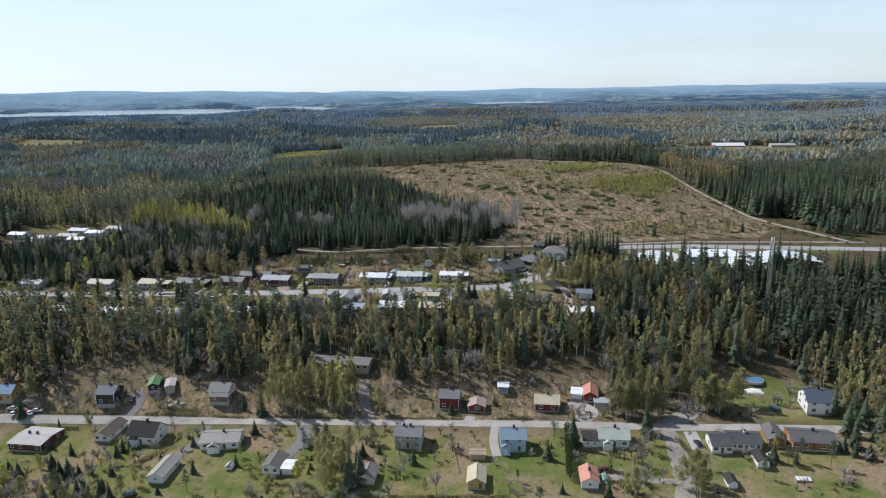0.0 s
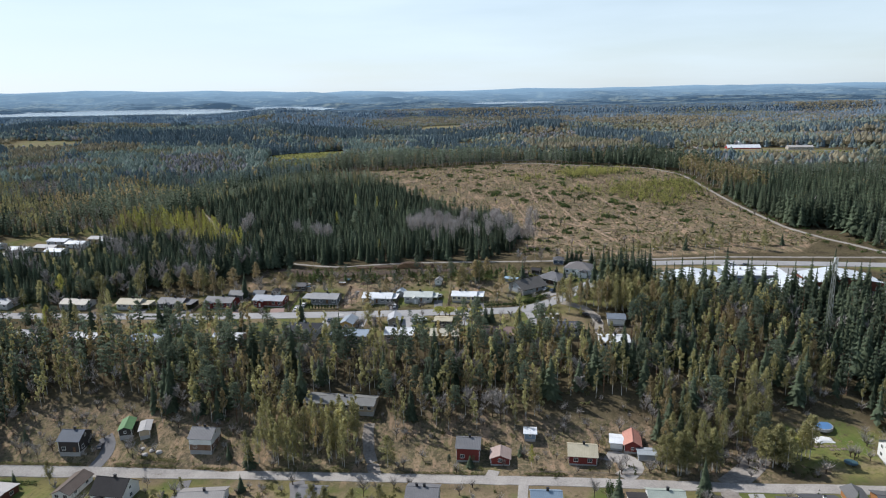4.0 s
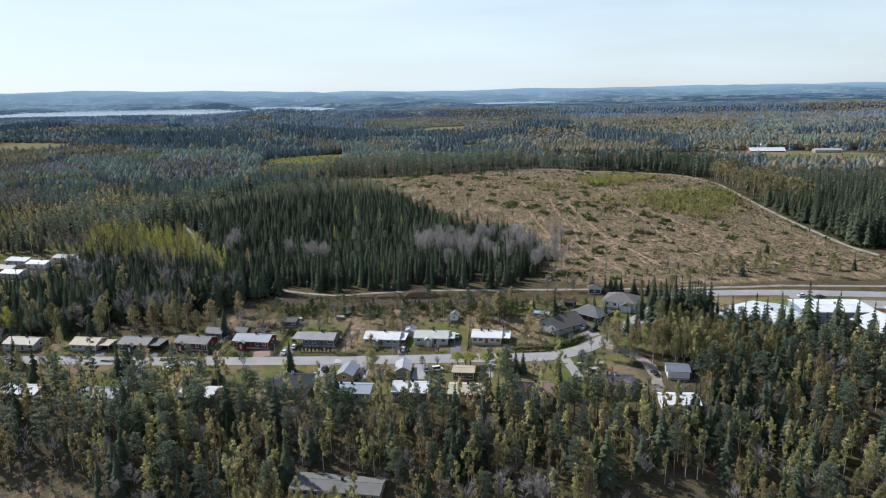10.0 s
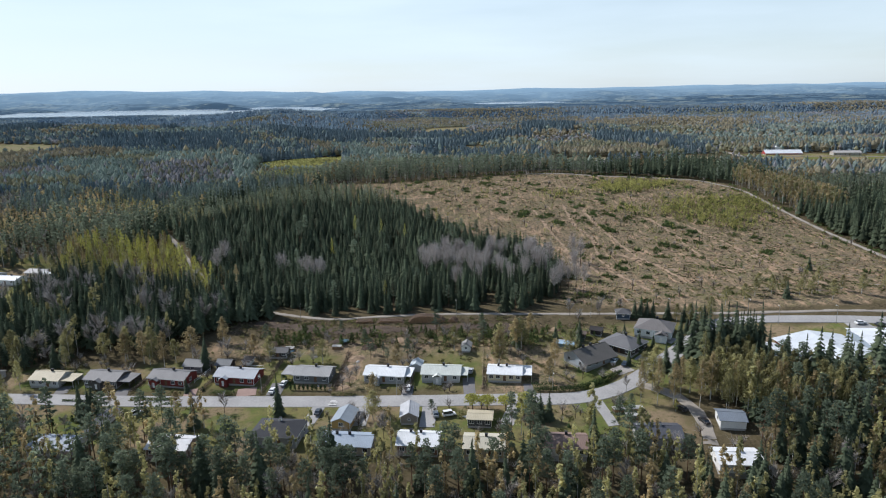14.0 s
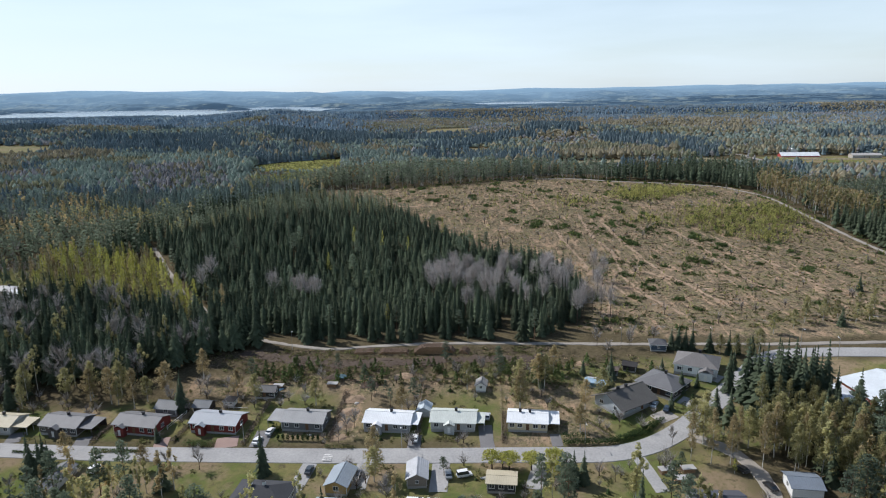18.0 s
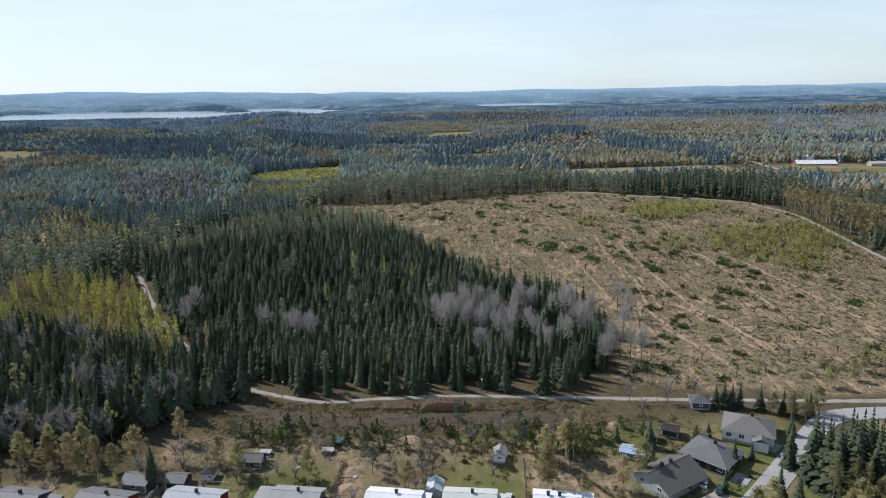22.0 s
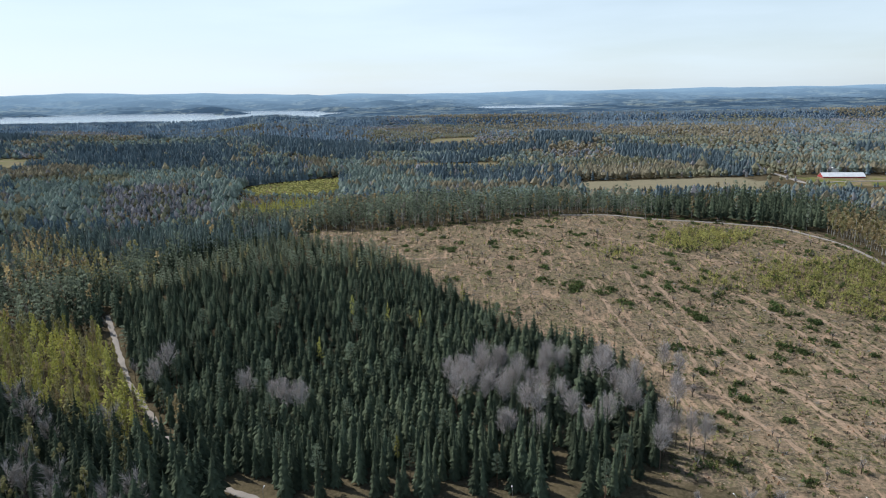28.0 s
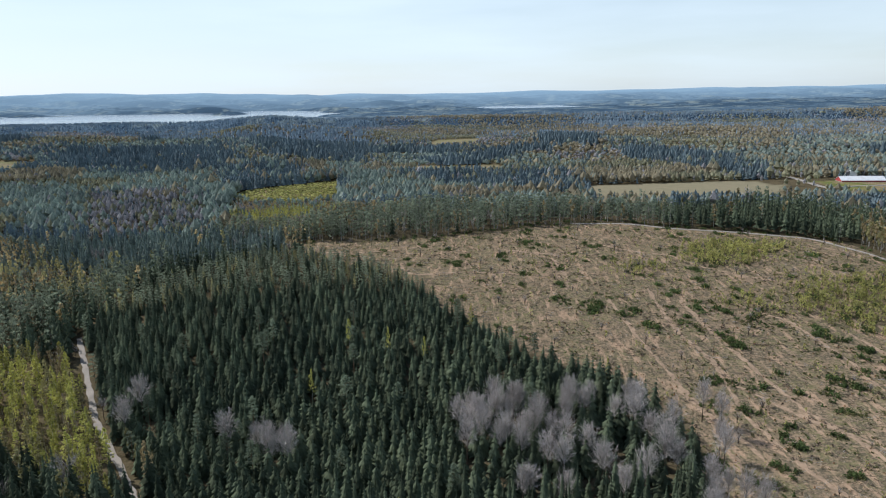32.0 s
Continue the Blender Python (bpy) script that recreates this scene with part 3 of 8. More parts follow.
def spruce_model(seed, layers, fronds, h=18.0, r=2.5, bare=0.10, trunk=True):
    """Whorls of drooping fronds round a straight stem, a pointed cone in outline."""
    rng, t = random.Random(seed), Model(0.72)
    if trunk:
        t.stem(h * 0.97, 0.2, 4)
    for i in range(layers):
        f = i / (layers - 1)
        z = h * (bare + (0.97 - bare) * f)
        rad = r * (1 - f) ** 0.94 * rng.uniform(0.86, 1.1) + 0.10
        n = max(4, round(fronds * (1 - 0.45 * f)))
        turn = rng.uniform(0, 6)
        for k in range(n):
            a = turn + 2 * math.pi * (k + rng.uniform(-0.25, 0.25)) / n
            rr = rad * rng.uniform(0.7, 1.2)
            drop = rr * rng.uniform(0.65, 1.05)
            wid = math.pi / n * rng.uniform(0.95, 1.3)
            root = (0, 0, z + 0.35 * h / layers)
            tip = (rr * math.cos(a), rr * math.sin(a), z - drop)
            l = (0.7 * rr * math.cos(a - wid), 0.7 * rr * math.sin(a - wid), z - drop * 0.7)
            q = (0.7 * rr * math.cos(a + wid), 0.7 * rr * math.sin(a + wid), z - drop * 0.7)
            t.shared([root, l, tip, q], [(0, 1, 2), (0, 2, 3)])
    t.shared([(0.2, 0, h * 0.94), (-0.12, 0.17, h * 0.94), (-0.12, -0.17, h * 0.94), (0, 0, h * 1.04)], [(0, 1, 3), (1, 2, 3), (2, 0, 3)])
    return t


def cards(t, rng, centre, size, n, leaf, flat=0.7, mat=0):
    """A loose clump of small blades."""
    for _ in range(n):
        d = Vector((rng.gauss(0, 1), rng.gauss(0, 1), rng.gauss(0, flat))).normalized() * rng.uniform(0.35, 1.0)
        p = Vector(centre) + Vector((d.x * size[0], d.y * size[0], d.z * size[1]))
        u = Vector((rng.gauss(0, 1), rng.gauss(0, 1), rng.gauss(0, 0.7))).normalized() * leaf * rng.uniform(0.7, 1.3)
        w = u.orthogonal().normalized()
        w = (Matrix.Rotation(rng.uniform(0, 6.28), 3, u) @ w) * leaf * rng.uniform(0.5, 0.9)
        t.tri(tuple(p - u * 0.5 - w * 0.5), tuple(p + u * 0.6), tuple(p - u * 0.2 + w * 0.7), mat)


def pine_model(seed, clumps, per, h=19.0, r=2.5, leaf=0.8, low=0.45):
    """A bare reddish stem with a broken crown of clumps in its upper part."""
    rng, t = random.Random(seed), Model(0.7)
    t.stem(h * 0.95, 0.22, 5)
    for i in range(clumps):
        f = (i + rng.random()) / clumps
        z = h * (low + (0.98 - low) * f)
        rad = r * math.sin(math.pi * min(0.95, 0.32 + 0.62 * f)) * rng.uniform(0.3, 0.95)
        a = i * 2.4 + rng.uniform(-0.5, 0.5)
        c = (rad * math.cos(a), rad * math.sin(a), z)
        if i % 2 == 0:
            t.stem(0, 0.07, 3, 1, (0, 0, z - 0.7), c, 0.03)
        cards(t, rng, c, (1.15, 0.55), per, leaf, 0.5)
    return t


def birch_model(seed, n, h=17.0, r=2.1, leaf=0.55, limbs=6):
    """A pale stem with rising limbs and a pointed plume of small leaves, full of gaps."""
    rng, t = random.Random(seed), Model(0.78)
    t.stem(h * 0.96, 0.13, 5)
    for i in range(limbs):
        a, z = i * 2.4 + rng.random(), h * (0.22 + 0.09 * i)
        t.stem(0, 0.05, 3, 1, (0, 0, z), (1.2 * math.cos(a), 1.2 * math.sin(a), z + 2.8), 0.02)
    lumps = max(6, n // 16)
    for i in range(lumps):
        f = (i + rng.random()) / lumps
        z = h * (0.28 + 0.70 * f)
        rad = r * math.sin(math.pi * (0.24 + 0.74 * f)) ** 0.9 * rng.uniform(0.1, 0.95)
        a = rng.uniform(0, 6.28)
        cards(t, rng, (rad * math.cos(a), rad * math.sin(a), z), (0.6, 1.25), n // lumps, leaf, 1.0)
    return t


def bare_model(seed, n, h=16.0, r=3.0, wide=0.10):
    """A leafless crown: a fork of stems and a haze of thin rising twigs."""
    rng, t = random.Random(seed), Model()
    t.stem(h * 0.6, 0.2, 5)
    ends = []
    for i in range(9):
        a, z = i * 2.4 + rng.random(), h * rng.uniform(0.22, 0.55)
        e = Vector((r * 0.55 * math.cos(a), r * 0.55 * math.sin(a), z + h * rng.uniform(0.2, 0.38)))
        t.stem(0, 0.10, 3, 1, (0, 0, z), tuple(e), 0.04)
        ends.append((Vector((0, 0, z)), e))
    for _ in range(n):
        s, e = rng.choice(ends)
        p = s.lerp(e, rng.uniform(0.3, 1))
        d = Vector((p.x * 0.45 + rng.gauss(0, 0.55), p.y * 0.45 + rng.gauss(0, 0.55), rng.uniform(0.5, 1.5))).normalized() * rng.uniform(1.4, 3.4)
        w = d.orthogonal().normalized() * wide
        w = Matrix.Rotation(rng.uniform(0, 6.28), 3, d.normalized()) @ w
        t.tri(tuple(p - w), tuple(p + w), tuple(p + d), 0)
    return t


def young_birch_model(seed, lumps, per, h=17.0, r=1.9, leaf=0.8):
    """A slim young birch: a pointed plume of small leaves on a thin pale stem."""
    rng, t = random.Random(seed), Model(0.75)
    t.stem(h * 0.9, 0.1, 3)
    for i in range(lumps):
        f = (i + rng.random()) / lumps
        rad = r * (1 - f) ** 0.55 * rng.uniform(0.2, 0.8)
        a = i * 2.4 + rng.uniform(-0.6, 0.6)
        cards(t, rng, (rad * math.cos(a), rad * math.sin(a), h * (0.28 + 0.72 * f)), (0.75 * (1.15 - f), 0.95), per, leaf, 1.0)
    return t


def aspen_model(seed, n, h=18.0, r=3.4, wide=0.05):
    """A leafless dome: forked rising limbs that end in a round haze of fine twigs."""
    rng, t = random.Random(seed), Model()
    t.stem(h * 0.7, 0.2, 5)
    limbs = []
    for i in range(26):
        a, u = i * 2.4 + rng.uniform(-0.3, 0.3), (i + 0.5) / 26
        z = h * (0.34 + 0.28 * u)
        out = r * rng.uniform(0.45, 0.85) * math.sqrt(1 - u * u * 0.9)
        e = Vector((out * math.cos(a), out * math.sin(a), h * (0.56 + 0.32 * u) + rng.uniform(-0.6, 0.6)))
        t.stem(0, 0.08, 3, 0, (0, 0, z), tuple(e), 0.025)
        limbs.append((Vector((0, 0, z)), e))
    mid = Vector((0, 0, h * 0.5))
    for _ in range(n):
        s, e = rng.choice(limbs)
        p = s.lerp(e, rng.uniform(0.35, 1.05)) + Vector((rng.gauss(0, 0.3), rng.gauss(0, 0.3), rng.gauss(0, 0.3)))
        d = (p - mid).normalized() + Vector((rng.gauss(0, 0.65), rng.gauss(0, 0.65), rng.uniform(-0.1, 0.7)))
        d = d.normalized() * rng.uniform(0.8, 1.9)
        w = Matrix.Rotation(rng.uniform(0, 6.28), 3, d.normalized()) @ d.orthogonal().normalized() * wide
        t.tri(tuple(p - w), tuple(p + w), tuple(p + d), 0)
    return t


def cone_model(seed, layers, sides, h=17.0, r=2.4, broad=False):
    """A far tree: a conifer of ragged skirts, or the egg-shaped crown of a broadleaf."""
    rng, t = random.Random(seed), Model(0.8)

    def ring(z, rad):
        turn = rng.uniform(0, 6)
        return [(q * math.cos(a), q * math.sin(a), z + rng.uniform(-0.05, 0.05) * h) for a, q in [(turn + 2 * math.pi * k / sides, rad * rng.uniform(0.75, 1.2)) for k in range(sides)]]

    if broad:
        low, mid_ = ring(0.26 * h, 0.72 * r), ring(0.60 * h, r)
        faces = []
        for k in range(sides):
            j = (k + 1) % sides
            faces += [(k, j, sides + j), (k, sides + j, sides + k), (sides + k, sides + j, 2 * sides)]
        t.shared(low + mid_ + [(rng.uniform(-0.4, 0.4), rng.uniform(-0.4, 0.4), h)], faces)
        return t
    for i in range(layers):
        f = i / layers
        z0, rad = h * (0.10 + 0.78 * f), r * (1 - f) ** 0.85
        t.shared(ring(z0, rad) + [(0, 0, min(1.03 * h, z0 + rad * 0.95 + (0.11 if layers > 2 else 0.36) * h))], [(k, (k + 1) % sides, sides) for k in range(sides)])
    return t


def scatter(name, models, pts, low, high, mats, label, category="woods", seed=1, wide=(0.85, 1.2), sink=0.1, size=None):
    """Many trees joined into one object, each turned and sized by chance."""
    if not len(pts):
        return None
    rng = np.random.default_rng(seed)
    pts = np.asarray(pts, float)
    which = rng.integers(0, len(models), len(pts))
    V, F, G, N, T, base = [], [], [], [], [], 0
    for i, mod in enumerate(models):
        v, f, mt = mod.arrays()
        nv = mod.normals(v, f, mt)
        sel = pts[which == i]
        if not len(sel):
            continue
        k = len(sel)
        a, s = rng.uniform(0, 6.283, k), rng.uniform(low, high, k)
        if size is not None:
            s = s * size[which == i]
        w = s * rng.uniform(wide[0], wide[1], k)
        ca, sa = np.cos(a), np.sin(a)
        lx, ly = rng.normal(0, 0.012, k), rng.normal(0, 0.012, k)
        z0 = height(sel[:, 0], sel[:, 1]) - sink
        vz = v[None, :, 2] * s[:, None]
        X = (v[None, :, 0] * ca[:, None] - v[None, :, 1] * sa[:, None]) * w[:, None] + sel[:, 0:1] + vz * lx[:, None]
        Y = (v[None, :, 0] * sa[:, None] + v[None, :, 1] * ca[:, None]) * w[:, None] + sel[:, 1:2] + vz * ly[:, None]
        V.append(np.stack([X, Y, vz + z0[:, None]], -1).reshape(-1, 3))
        N.append(np.stack([nv[None, :, 0] * ca[:, None] - nv[None, :, 1] * sa[:, None], nv[None, :, 0] * sa[:, None] + nv[None, :, 1] * ca[:, None], np.broadcast_to(nv[None, :, 2], X.shape)], -1).reshape(-1, 3))
        T.append(np.repeat(rng.random(k), len(v)))
        F.append((f[None] + (np.arange(k) * len(v))[:, None, None]).reshape(-1, 3) + base)
        G.append(np.tile(mt, k))
        base += k * len(v)
    me = bpy.data.meshes.new(name)
    fill_mesh(me, np.concatenate(V), np.concatenate(F), np.concatenate(G), normals=np.concatenate(N), tone=np.concatenate(T))
    for m in mats:
        me.materials.append(M[m])
    return tagged(new(name, me), label, category, kind="stuff")


def jittered(x0, x1, y0, y1, step, seed, wedge=True):
    """A loose grid of points over a box, kept to what lies before the camera's line."""
    rng = np.random.default_rng(seed)
    c_, s_ = math.cos(0.47), math.sin(0.47)       # turned out of the line of flight, so that no rows show
    mx_, my_, r_ = (x0 + x1) / 2, (y0 + y1) / 2, math.hypot(x1 - x0, y1 - y0) / 2
    xs, ys = np.meshgrid(np.arange(-r_, r_, step), np.arange(-r_, r_, step))
    g_ = np.stack([xs.ravel(), ys.ravel()], -1) + rng.uniform(-0.48, 0.48, (xs.size, 2)) * step
    p = np.stack([mx_ + c_ * g_[:, 0] - s_ * g_[:, 1], my_ + s_ * g_[:, 0] + c_ * g_[:, 1]], -1)
    p = p[(p[:, 0] > x0) & (p[:, 0] < x1) & (p[:, 1] > y0) & (p[:, 1] < y1)]
    if wedge:
        p = p[np.abs(p[:, 0] + 8) < 0.70 * p[:, 1] + 40]
    return p


def clear_of_roads(p, extra=2.2):
    keep = np.ones(len(p), bool)
    for line, w in ((STREET_LOW, 2.8), (STREET_MID, 4), (FOREST_ROAD, 1.6), (MAIN_ROAD, 4.5), (HILL_ROAD, 1.8), (LANE, 2.2), (HALL_DRIVE, 2.2), (YARD_LANE, 4), (FAR_ROAD, 4), (FARM_ROAD, 4)):
        keep &= edge_distance(line, p[:, 0], p[:, 1]) > w + extra
    return p[keep]


def in_any(p, polys):
    r = np.zeros(len(p), bool)
    for q in polys:
        r |= inside(q, p[:, 0], p[:, 1])
    return r


def stand_draw(p, wide, deep, seed):
    """Two chance numbers for the forest stand in which a point lies; stands are blocks with wavy edges."""
    x, y = p[:, 0], p[:, 1]
    u = (x + 0.28 * wide * waves(x, y, wide * 0.42, seed) + 0.2 * y) / wide
    v = (y + 0.30 * deep * waves(x, y, deep * 0.55, seed + 1.3) + 0.12 * x) / deep
    j = np.floor(v)
    i = np.floor(u + 0.37 * j)
    return [np.modf(np.abs(np.sin(i * 127.1 + j * 311.7 + (seed + q) * 74.7)) * 43758.5453)[0] for q in (0.0, 3.7)]


MIXES = np.array(((0.93, 0.03, 0.03, 0.01), (0.10, 0.80, 0.07, 0.03), (0.10, 0.06, 0.78, 0.06), (0.18, 0.08, 0.16, 0.58), (0.40, 0.30, 0.20, 0.10)))


def woods_plan(p, seed, shares, wide=170.0, deep=120.0, ragged=9.0):
    """What grows at each point (0 spruce, 1 pine, 2 birch, 3 leafless), how tall, and the stand's own number."""
    rng = np.random.default_rng(seed)
    q = p + rng.normal(0, ragged, p.shape)
    one, two = stand_draw(q, wide, deep, seed % 7 + 0.3)
    sort = np.searchsorted(np.cumsum(shares), one * 0.999)
    for polys, k in ((PINES, 1), (GREYS, 3), (OCHRES, 2), (DARKS, 0)):
        sort = np.where(in_any(q, polys), k, sort)
    mix = np.cumsum(MIXES[sort], axis=1)
    kind = (rng.random(len(p))[:, None] > mix[:, :3]).sum(1)
    tall = np.array((1.12, 0.84, 0.74, 0.72, 0.88))[sort] * (0.78 + 0.40 * two) * rng.uniform(0.92, 1.08, len(p))
    return kind, tall, two


def patch(p, s, phase):
    return waves(p[:, 0], p[:, 1], s, phase) + 0.5 * waves(p[:, 0], p[:, 1], s * 0.37, phase + 1)


SPRUCE0 = [spruce_model(s, 16, 9, 18, 2.5 + 0.4 * (s % 2), 0.12) for s in (1, 2, 3)]
SPRUCE1 = [spruce_model(s, 9, 6, 18, 2.7 + 0.4 * (s % 2), 0.24) for s in (4, 5, 6)]
SPRUCE2 = [spruce_model(s, 6, 6, 17, 2.9, 0.26, False) for s in (7, 8)]
SLIM = [spruce_model(s, 8, 9, 18, 4.3 + 0.45 * (s % 3), 0.20, False) for s in (24, 25, 26, 27)]
PINE0 = [pine_model(s, 26, 26, r=2.9, leaf=0.62) for s in (1, 2, 3)]
PINE1 = [pine_model(s, 14, 9, r=2.8, leaf=1.15, low=0.24) for s in (4, 5)]
PINE2 = [pine_model(s, 10, 6, r=2.8, leaf=1.6, low=0.2) for s in (6, 7)]
BIRCH0 = [birch_model(s, 1280, r=2.3, leaf=0.40) for s in (1, 2, 3)]
BIRCH1 = [birch_model(s, 230, r=2.7, leaf=0.92, limbs=2) for s in (4, 5)]
BIRCH2 = [birch_model(s, 54, r=2.5, leaf=1.6, limbs=0) for s in (6, 7)]
BARE0 = [bare_model(s, 520, 16.0, 3.8, 0.06) for s in (1, 2)]
ASPEN0 = [aspen_model(s, 850, wide=0.042) for s in (1, 2, 3)]
PLUME = [young_birch_model(s, 26, 10, r=2.3, leaf=0.6) for s in (1, 2, 3)]
SPRUCEL = [spruce_model(s, 12, 9, 18, 3.3, 0.25) for s in (14, 15)]
BARE1 = [bare_model(s, 60, wide=0.19) for s in (3, 4)]
MIDC = [cone_model(s, 4, 5, 15.5, 2.9) for s in (11, 12, 13)]
MIDP = [cone_model(s, 3, 5, 15, 3.3, True) for s in (14, 15, 16)]
FARC = [cone_model(s, 2, 5, 13.5, 3.3) for s in (1, 2)]
FARB = [cone_model(s, 2, 4, 11.5, 3.9, True) for s in (3, 4)]


# ---------- the spruce stand and the woods round it ----------
GREY = [[(-31, 503), (-27, 470), (-14, 458), (6, 452), (36, 456), (42, 488), (40, 506), (22, 506), (-4, 510)], [(-154, 522), (-146, 505), (-128, 500), (-130, 518)], [(-108, 498), (-104, 486), (-84, 480), (-80, 490)]]
p = clear_of_roads(jittered(-215, 62, 425, 690, 3.9, 11, False), 0.7)
p = p[inside(STAND, p[:, 0], p[:, 1])]
front = (p[:, 1] < 442) & (np.sin(p[:, 0] * 0.21 + 1.0) > 0.55)
p = p[~front]
grey = in_any(p, GREY)
rr = np.random.default_rng(3).random(len(p))
aspens = p[grey & (rr < 0.17)]
rest = p[~grey | (rr > 0.50)]
r2 = np.random.default_rng(4).random(len(rest))
light_back = (rest[:, 1] > 612) & (r2 > 0.35)
edge_ = ~light_back & (r2 < 0.962)
scatter("pines_in_stand", PINE1, rest[light_back & (r2 < 0.85)], 0.46, 0.64, ("pine", "pinebark"), "light green young pines at the back of the stand", "trees", 20)
scatter("birches_in_stand", PLUME, rest[light_back & (r2 >= 0.85)], 0.46, 0.66, ("birch", "birchbark"), "olive birches at the back of the stand", "trees", 19)
scatter("spruce_stand", SLIM, rest[edge_ & (rest[:, 1] < 530) & (rest[:, 1] >= 454)], 0.46, 0.80, ("spruce", "bark"), "dense dark green spruce stand behind the forest road", "woods", 22, (0.9, 1.25))
scatter("spruce_stand", SPRUCE0, rest[edge_ & (rest[:, 1] < 454) & (r2 < 0.75)], 0.72, 1.12, ("spruce", "bark"), "tall spruces at the front of the stand", "woods", 21, (0.85, 1.15))
scatter("spruce_stand", SLIM, rest[edge_ & (rest[:, 1] >= 530)], 0.40, 0.66, ("spruce", "bark"), "dense dark green spruce stand on the hillside", "woods", 23, (0.95, 1.3))
scatter("pines_in_stand", PINE0, rest[(r2 >= 0.962) & (r2 < 0.980) & ~light_back], 0.6, 0.85, ("nearpine", "pinebark"), "single pines standing in the spruce stand", "trees", 24)
scatter("birches_in_stand", PLUME, rest[(r2 >= 0.996) & ~light_back], 0.6, 0.85, ("yellow", "birchbark"), "a few fresh green birches in the spruce stand", "trees", 25)
# yellow-green birch wood left of the forest road
p = clear_of_roads(jittered(-300, -125, 455, 615, 4.9, 12, False), 1.0)
p = p[inside(YELLOW, p[:, 0], p[:, 1])]
mixq = np.random.default_rng(2).random(len(p)) + 0.18 * waves(p[:, 0], p[:, 1], 14, 0.4)
scatter("young_birch_wood", PLUME, p[mixq < 0.62], 0.62, 0.98, ("yellow", "birchbark"), "dense young birch wood in yellow-green spring leaf", "woods", 26, (1.3, 1.65))
scatter("young_birch_wood", PLUME, p[(mixq > 0.62) & (mixq < 0.82)], 0.6, 0.98, ("birch", "birchbark"), "olive young birches in the birch wood", "woods", 27, (1.3, 1.65))
scatter("young_birch_wood", PLUME, p[(mixq > 0.82) & (mixq < 0.97)], 0.6, 1.0, ("ochre", "birchbark"), "ochre young birches in the birch wood", "woods", 29, (1.3, 1.65))
scatter("young_spruces", SPRUCE1, p[mixq > 0.97], 0.4, 0.7, ("spruce", "bark"), "single dark spruces in the birch wood", "woods", 28)

# woods left of the stand, mixed
p = clear_of_roads(jittered(-620, -100, 392, 800, 4.6, 13), 0.9)
x, y = p[:, 0], p[:, 1]
keep = ~inside(STAND, x, y) & ~inside(YELLOW, x, y) & ~inside(CUT, x, y)
keep &= ~((x > -190) & (y < 402 - 0.1 * (x + 130))) & ~((x < -225) & (x > -345) & (y < 540) & (y > 470 - 0.2 * (x + 345)) & (x < -240))
keep &= ~((x > -135) & (y < np.interp(x, (-135, -120, -100), (408, 424, 436))))
p = p[keep]
x, y = p[:, 0], p[:, 1]
kind, tall, two = woods_plan(p, 5, (0.54, 0.22, 0.06, 0.06, 0.12), 90, 60, 5)
kind = np.where((kind == 2) & (np.random.default_rng(55).random(len(p)) < 0.35), 0, kind)
rr = np.random.default_rng(5).random(len(p))
low_left = (y < np.interp(x, (-300, -256, -190, -130), (550, 536, 500, 472))) & (x > -300)
kind = np.where(low_left, np.where(rr < np.where((y < 414) & (x > -190) & (x < -142), 0.26, 0.04), 3, np.where(rr < np.where(y < 414, 0.80, 0.10), np.where(rr < 0.20 + 0.32 * (x > -190) * (x < -142), 2, 0), 0)), kind)
two = np.where(low_left, 0.2, two)
tall = np.where(low_left, np.where(y < 412, np.clip(tall, 0.75, 1.0), np.clip(tall, 1.10, 1.35)), tall)
close = y < 560


def grow(name, models, sel, low, high, mats, label, seed, wide=(0.85, 1.2)):
    scatter(name, models, p[sel], low, high, mats, label, "woods", seed, wide, size=tall[sel])


grow("spruce_wood", SPRUCEL, (kind == 0) & (y < 505), 0.75, 1.0, ("spruce", "bark"), "dark spruces left of the forest road", 30, (1.0, 1.4))
grow("spruce_wood", SPRUCE1, (kind == 0) & close & (y >= 505), 0.62, 1.0, ("spruce", "bark"), "dark spruces in a mixed wood", 31)
grow("spruce_wood", SPRUCE2, (kind == 0) & ~close & (y <= 690), 0.62, 1.0, ("spruce", "bark"), "dark spruces in a mixed wood further off", 32)
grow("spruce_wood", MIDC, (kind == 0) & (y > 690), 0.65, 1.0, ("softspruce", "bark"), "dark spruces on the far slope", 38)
grow("pine_wood", PINE1, (kind == 1) & close, 0.75, 1.05, ("pine", "pinebark"), "grey-green pines in a mixed wood", 33)
grow("pine_wood", PINE2, (kind == 1) & ~close, 0.75, 1.05, ("pine", "bark"), "grey-green pines further off", 34)
for sel, mat, word, sd in ((two < 0.55, "birch", "olive", 35), (two >= 0.55, "ochre", "ochre", 39)):
    grow("birch_wood", BIRCH1, (kind == 2) & close & sel, 0.75, 1.1, (mat, "birchbark"), word + " spring birches in a mixed wood", sd)
    grow("birch_wood", BIRCH2, (kind == 2) & ~close & sel, 0.75, 1.1, (mat, "birchbark"), word + " spring birches further off", sd + 1)
grow("bare_trees", BARE0, (kind == 3) & low_left, 0.9, 1.3, ("bare", "bark"), "tall grey leafless trees behind the gardens", 40)
grow("bare_trees", BARE1, (kind == 3) & ~low_left, 0.75, 1.1, ("bare", "bark"), "grey leafless trees among the woods", 37)

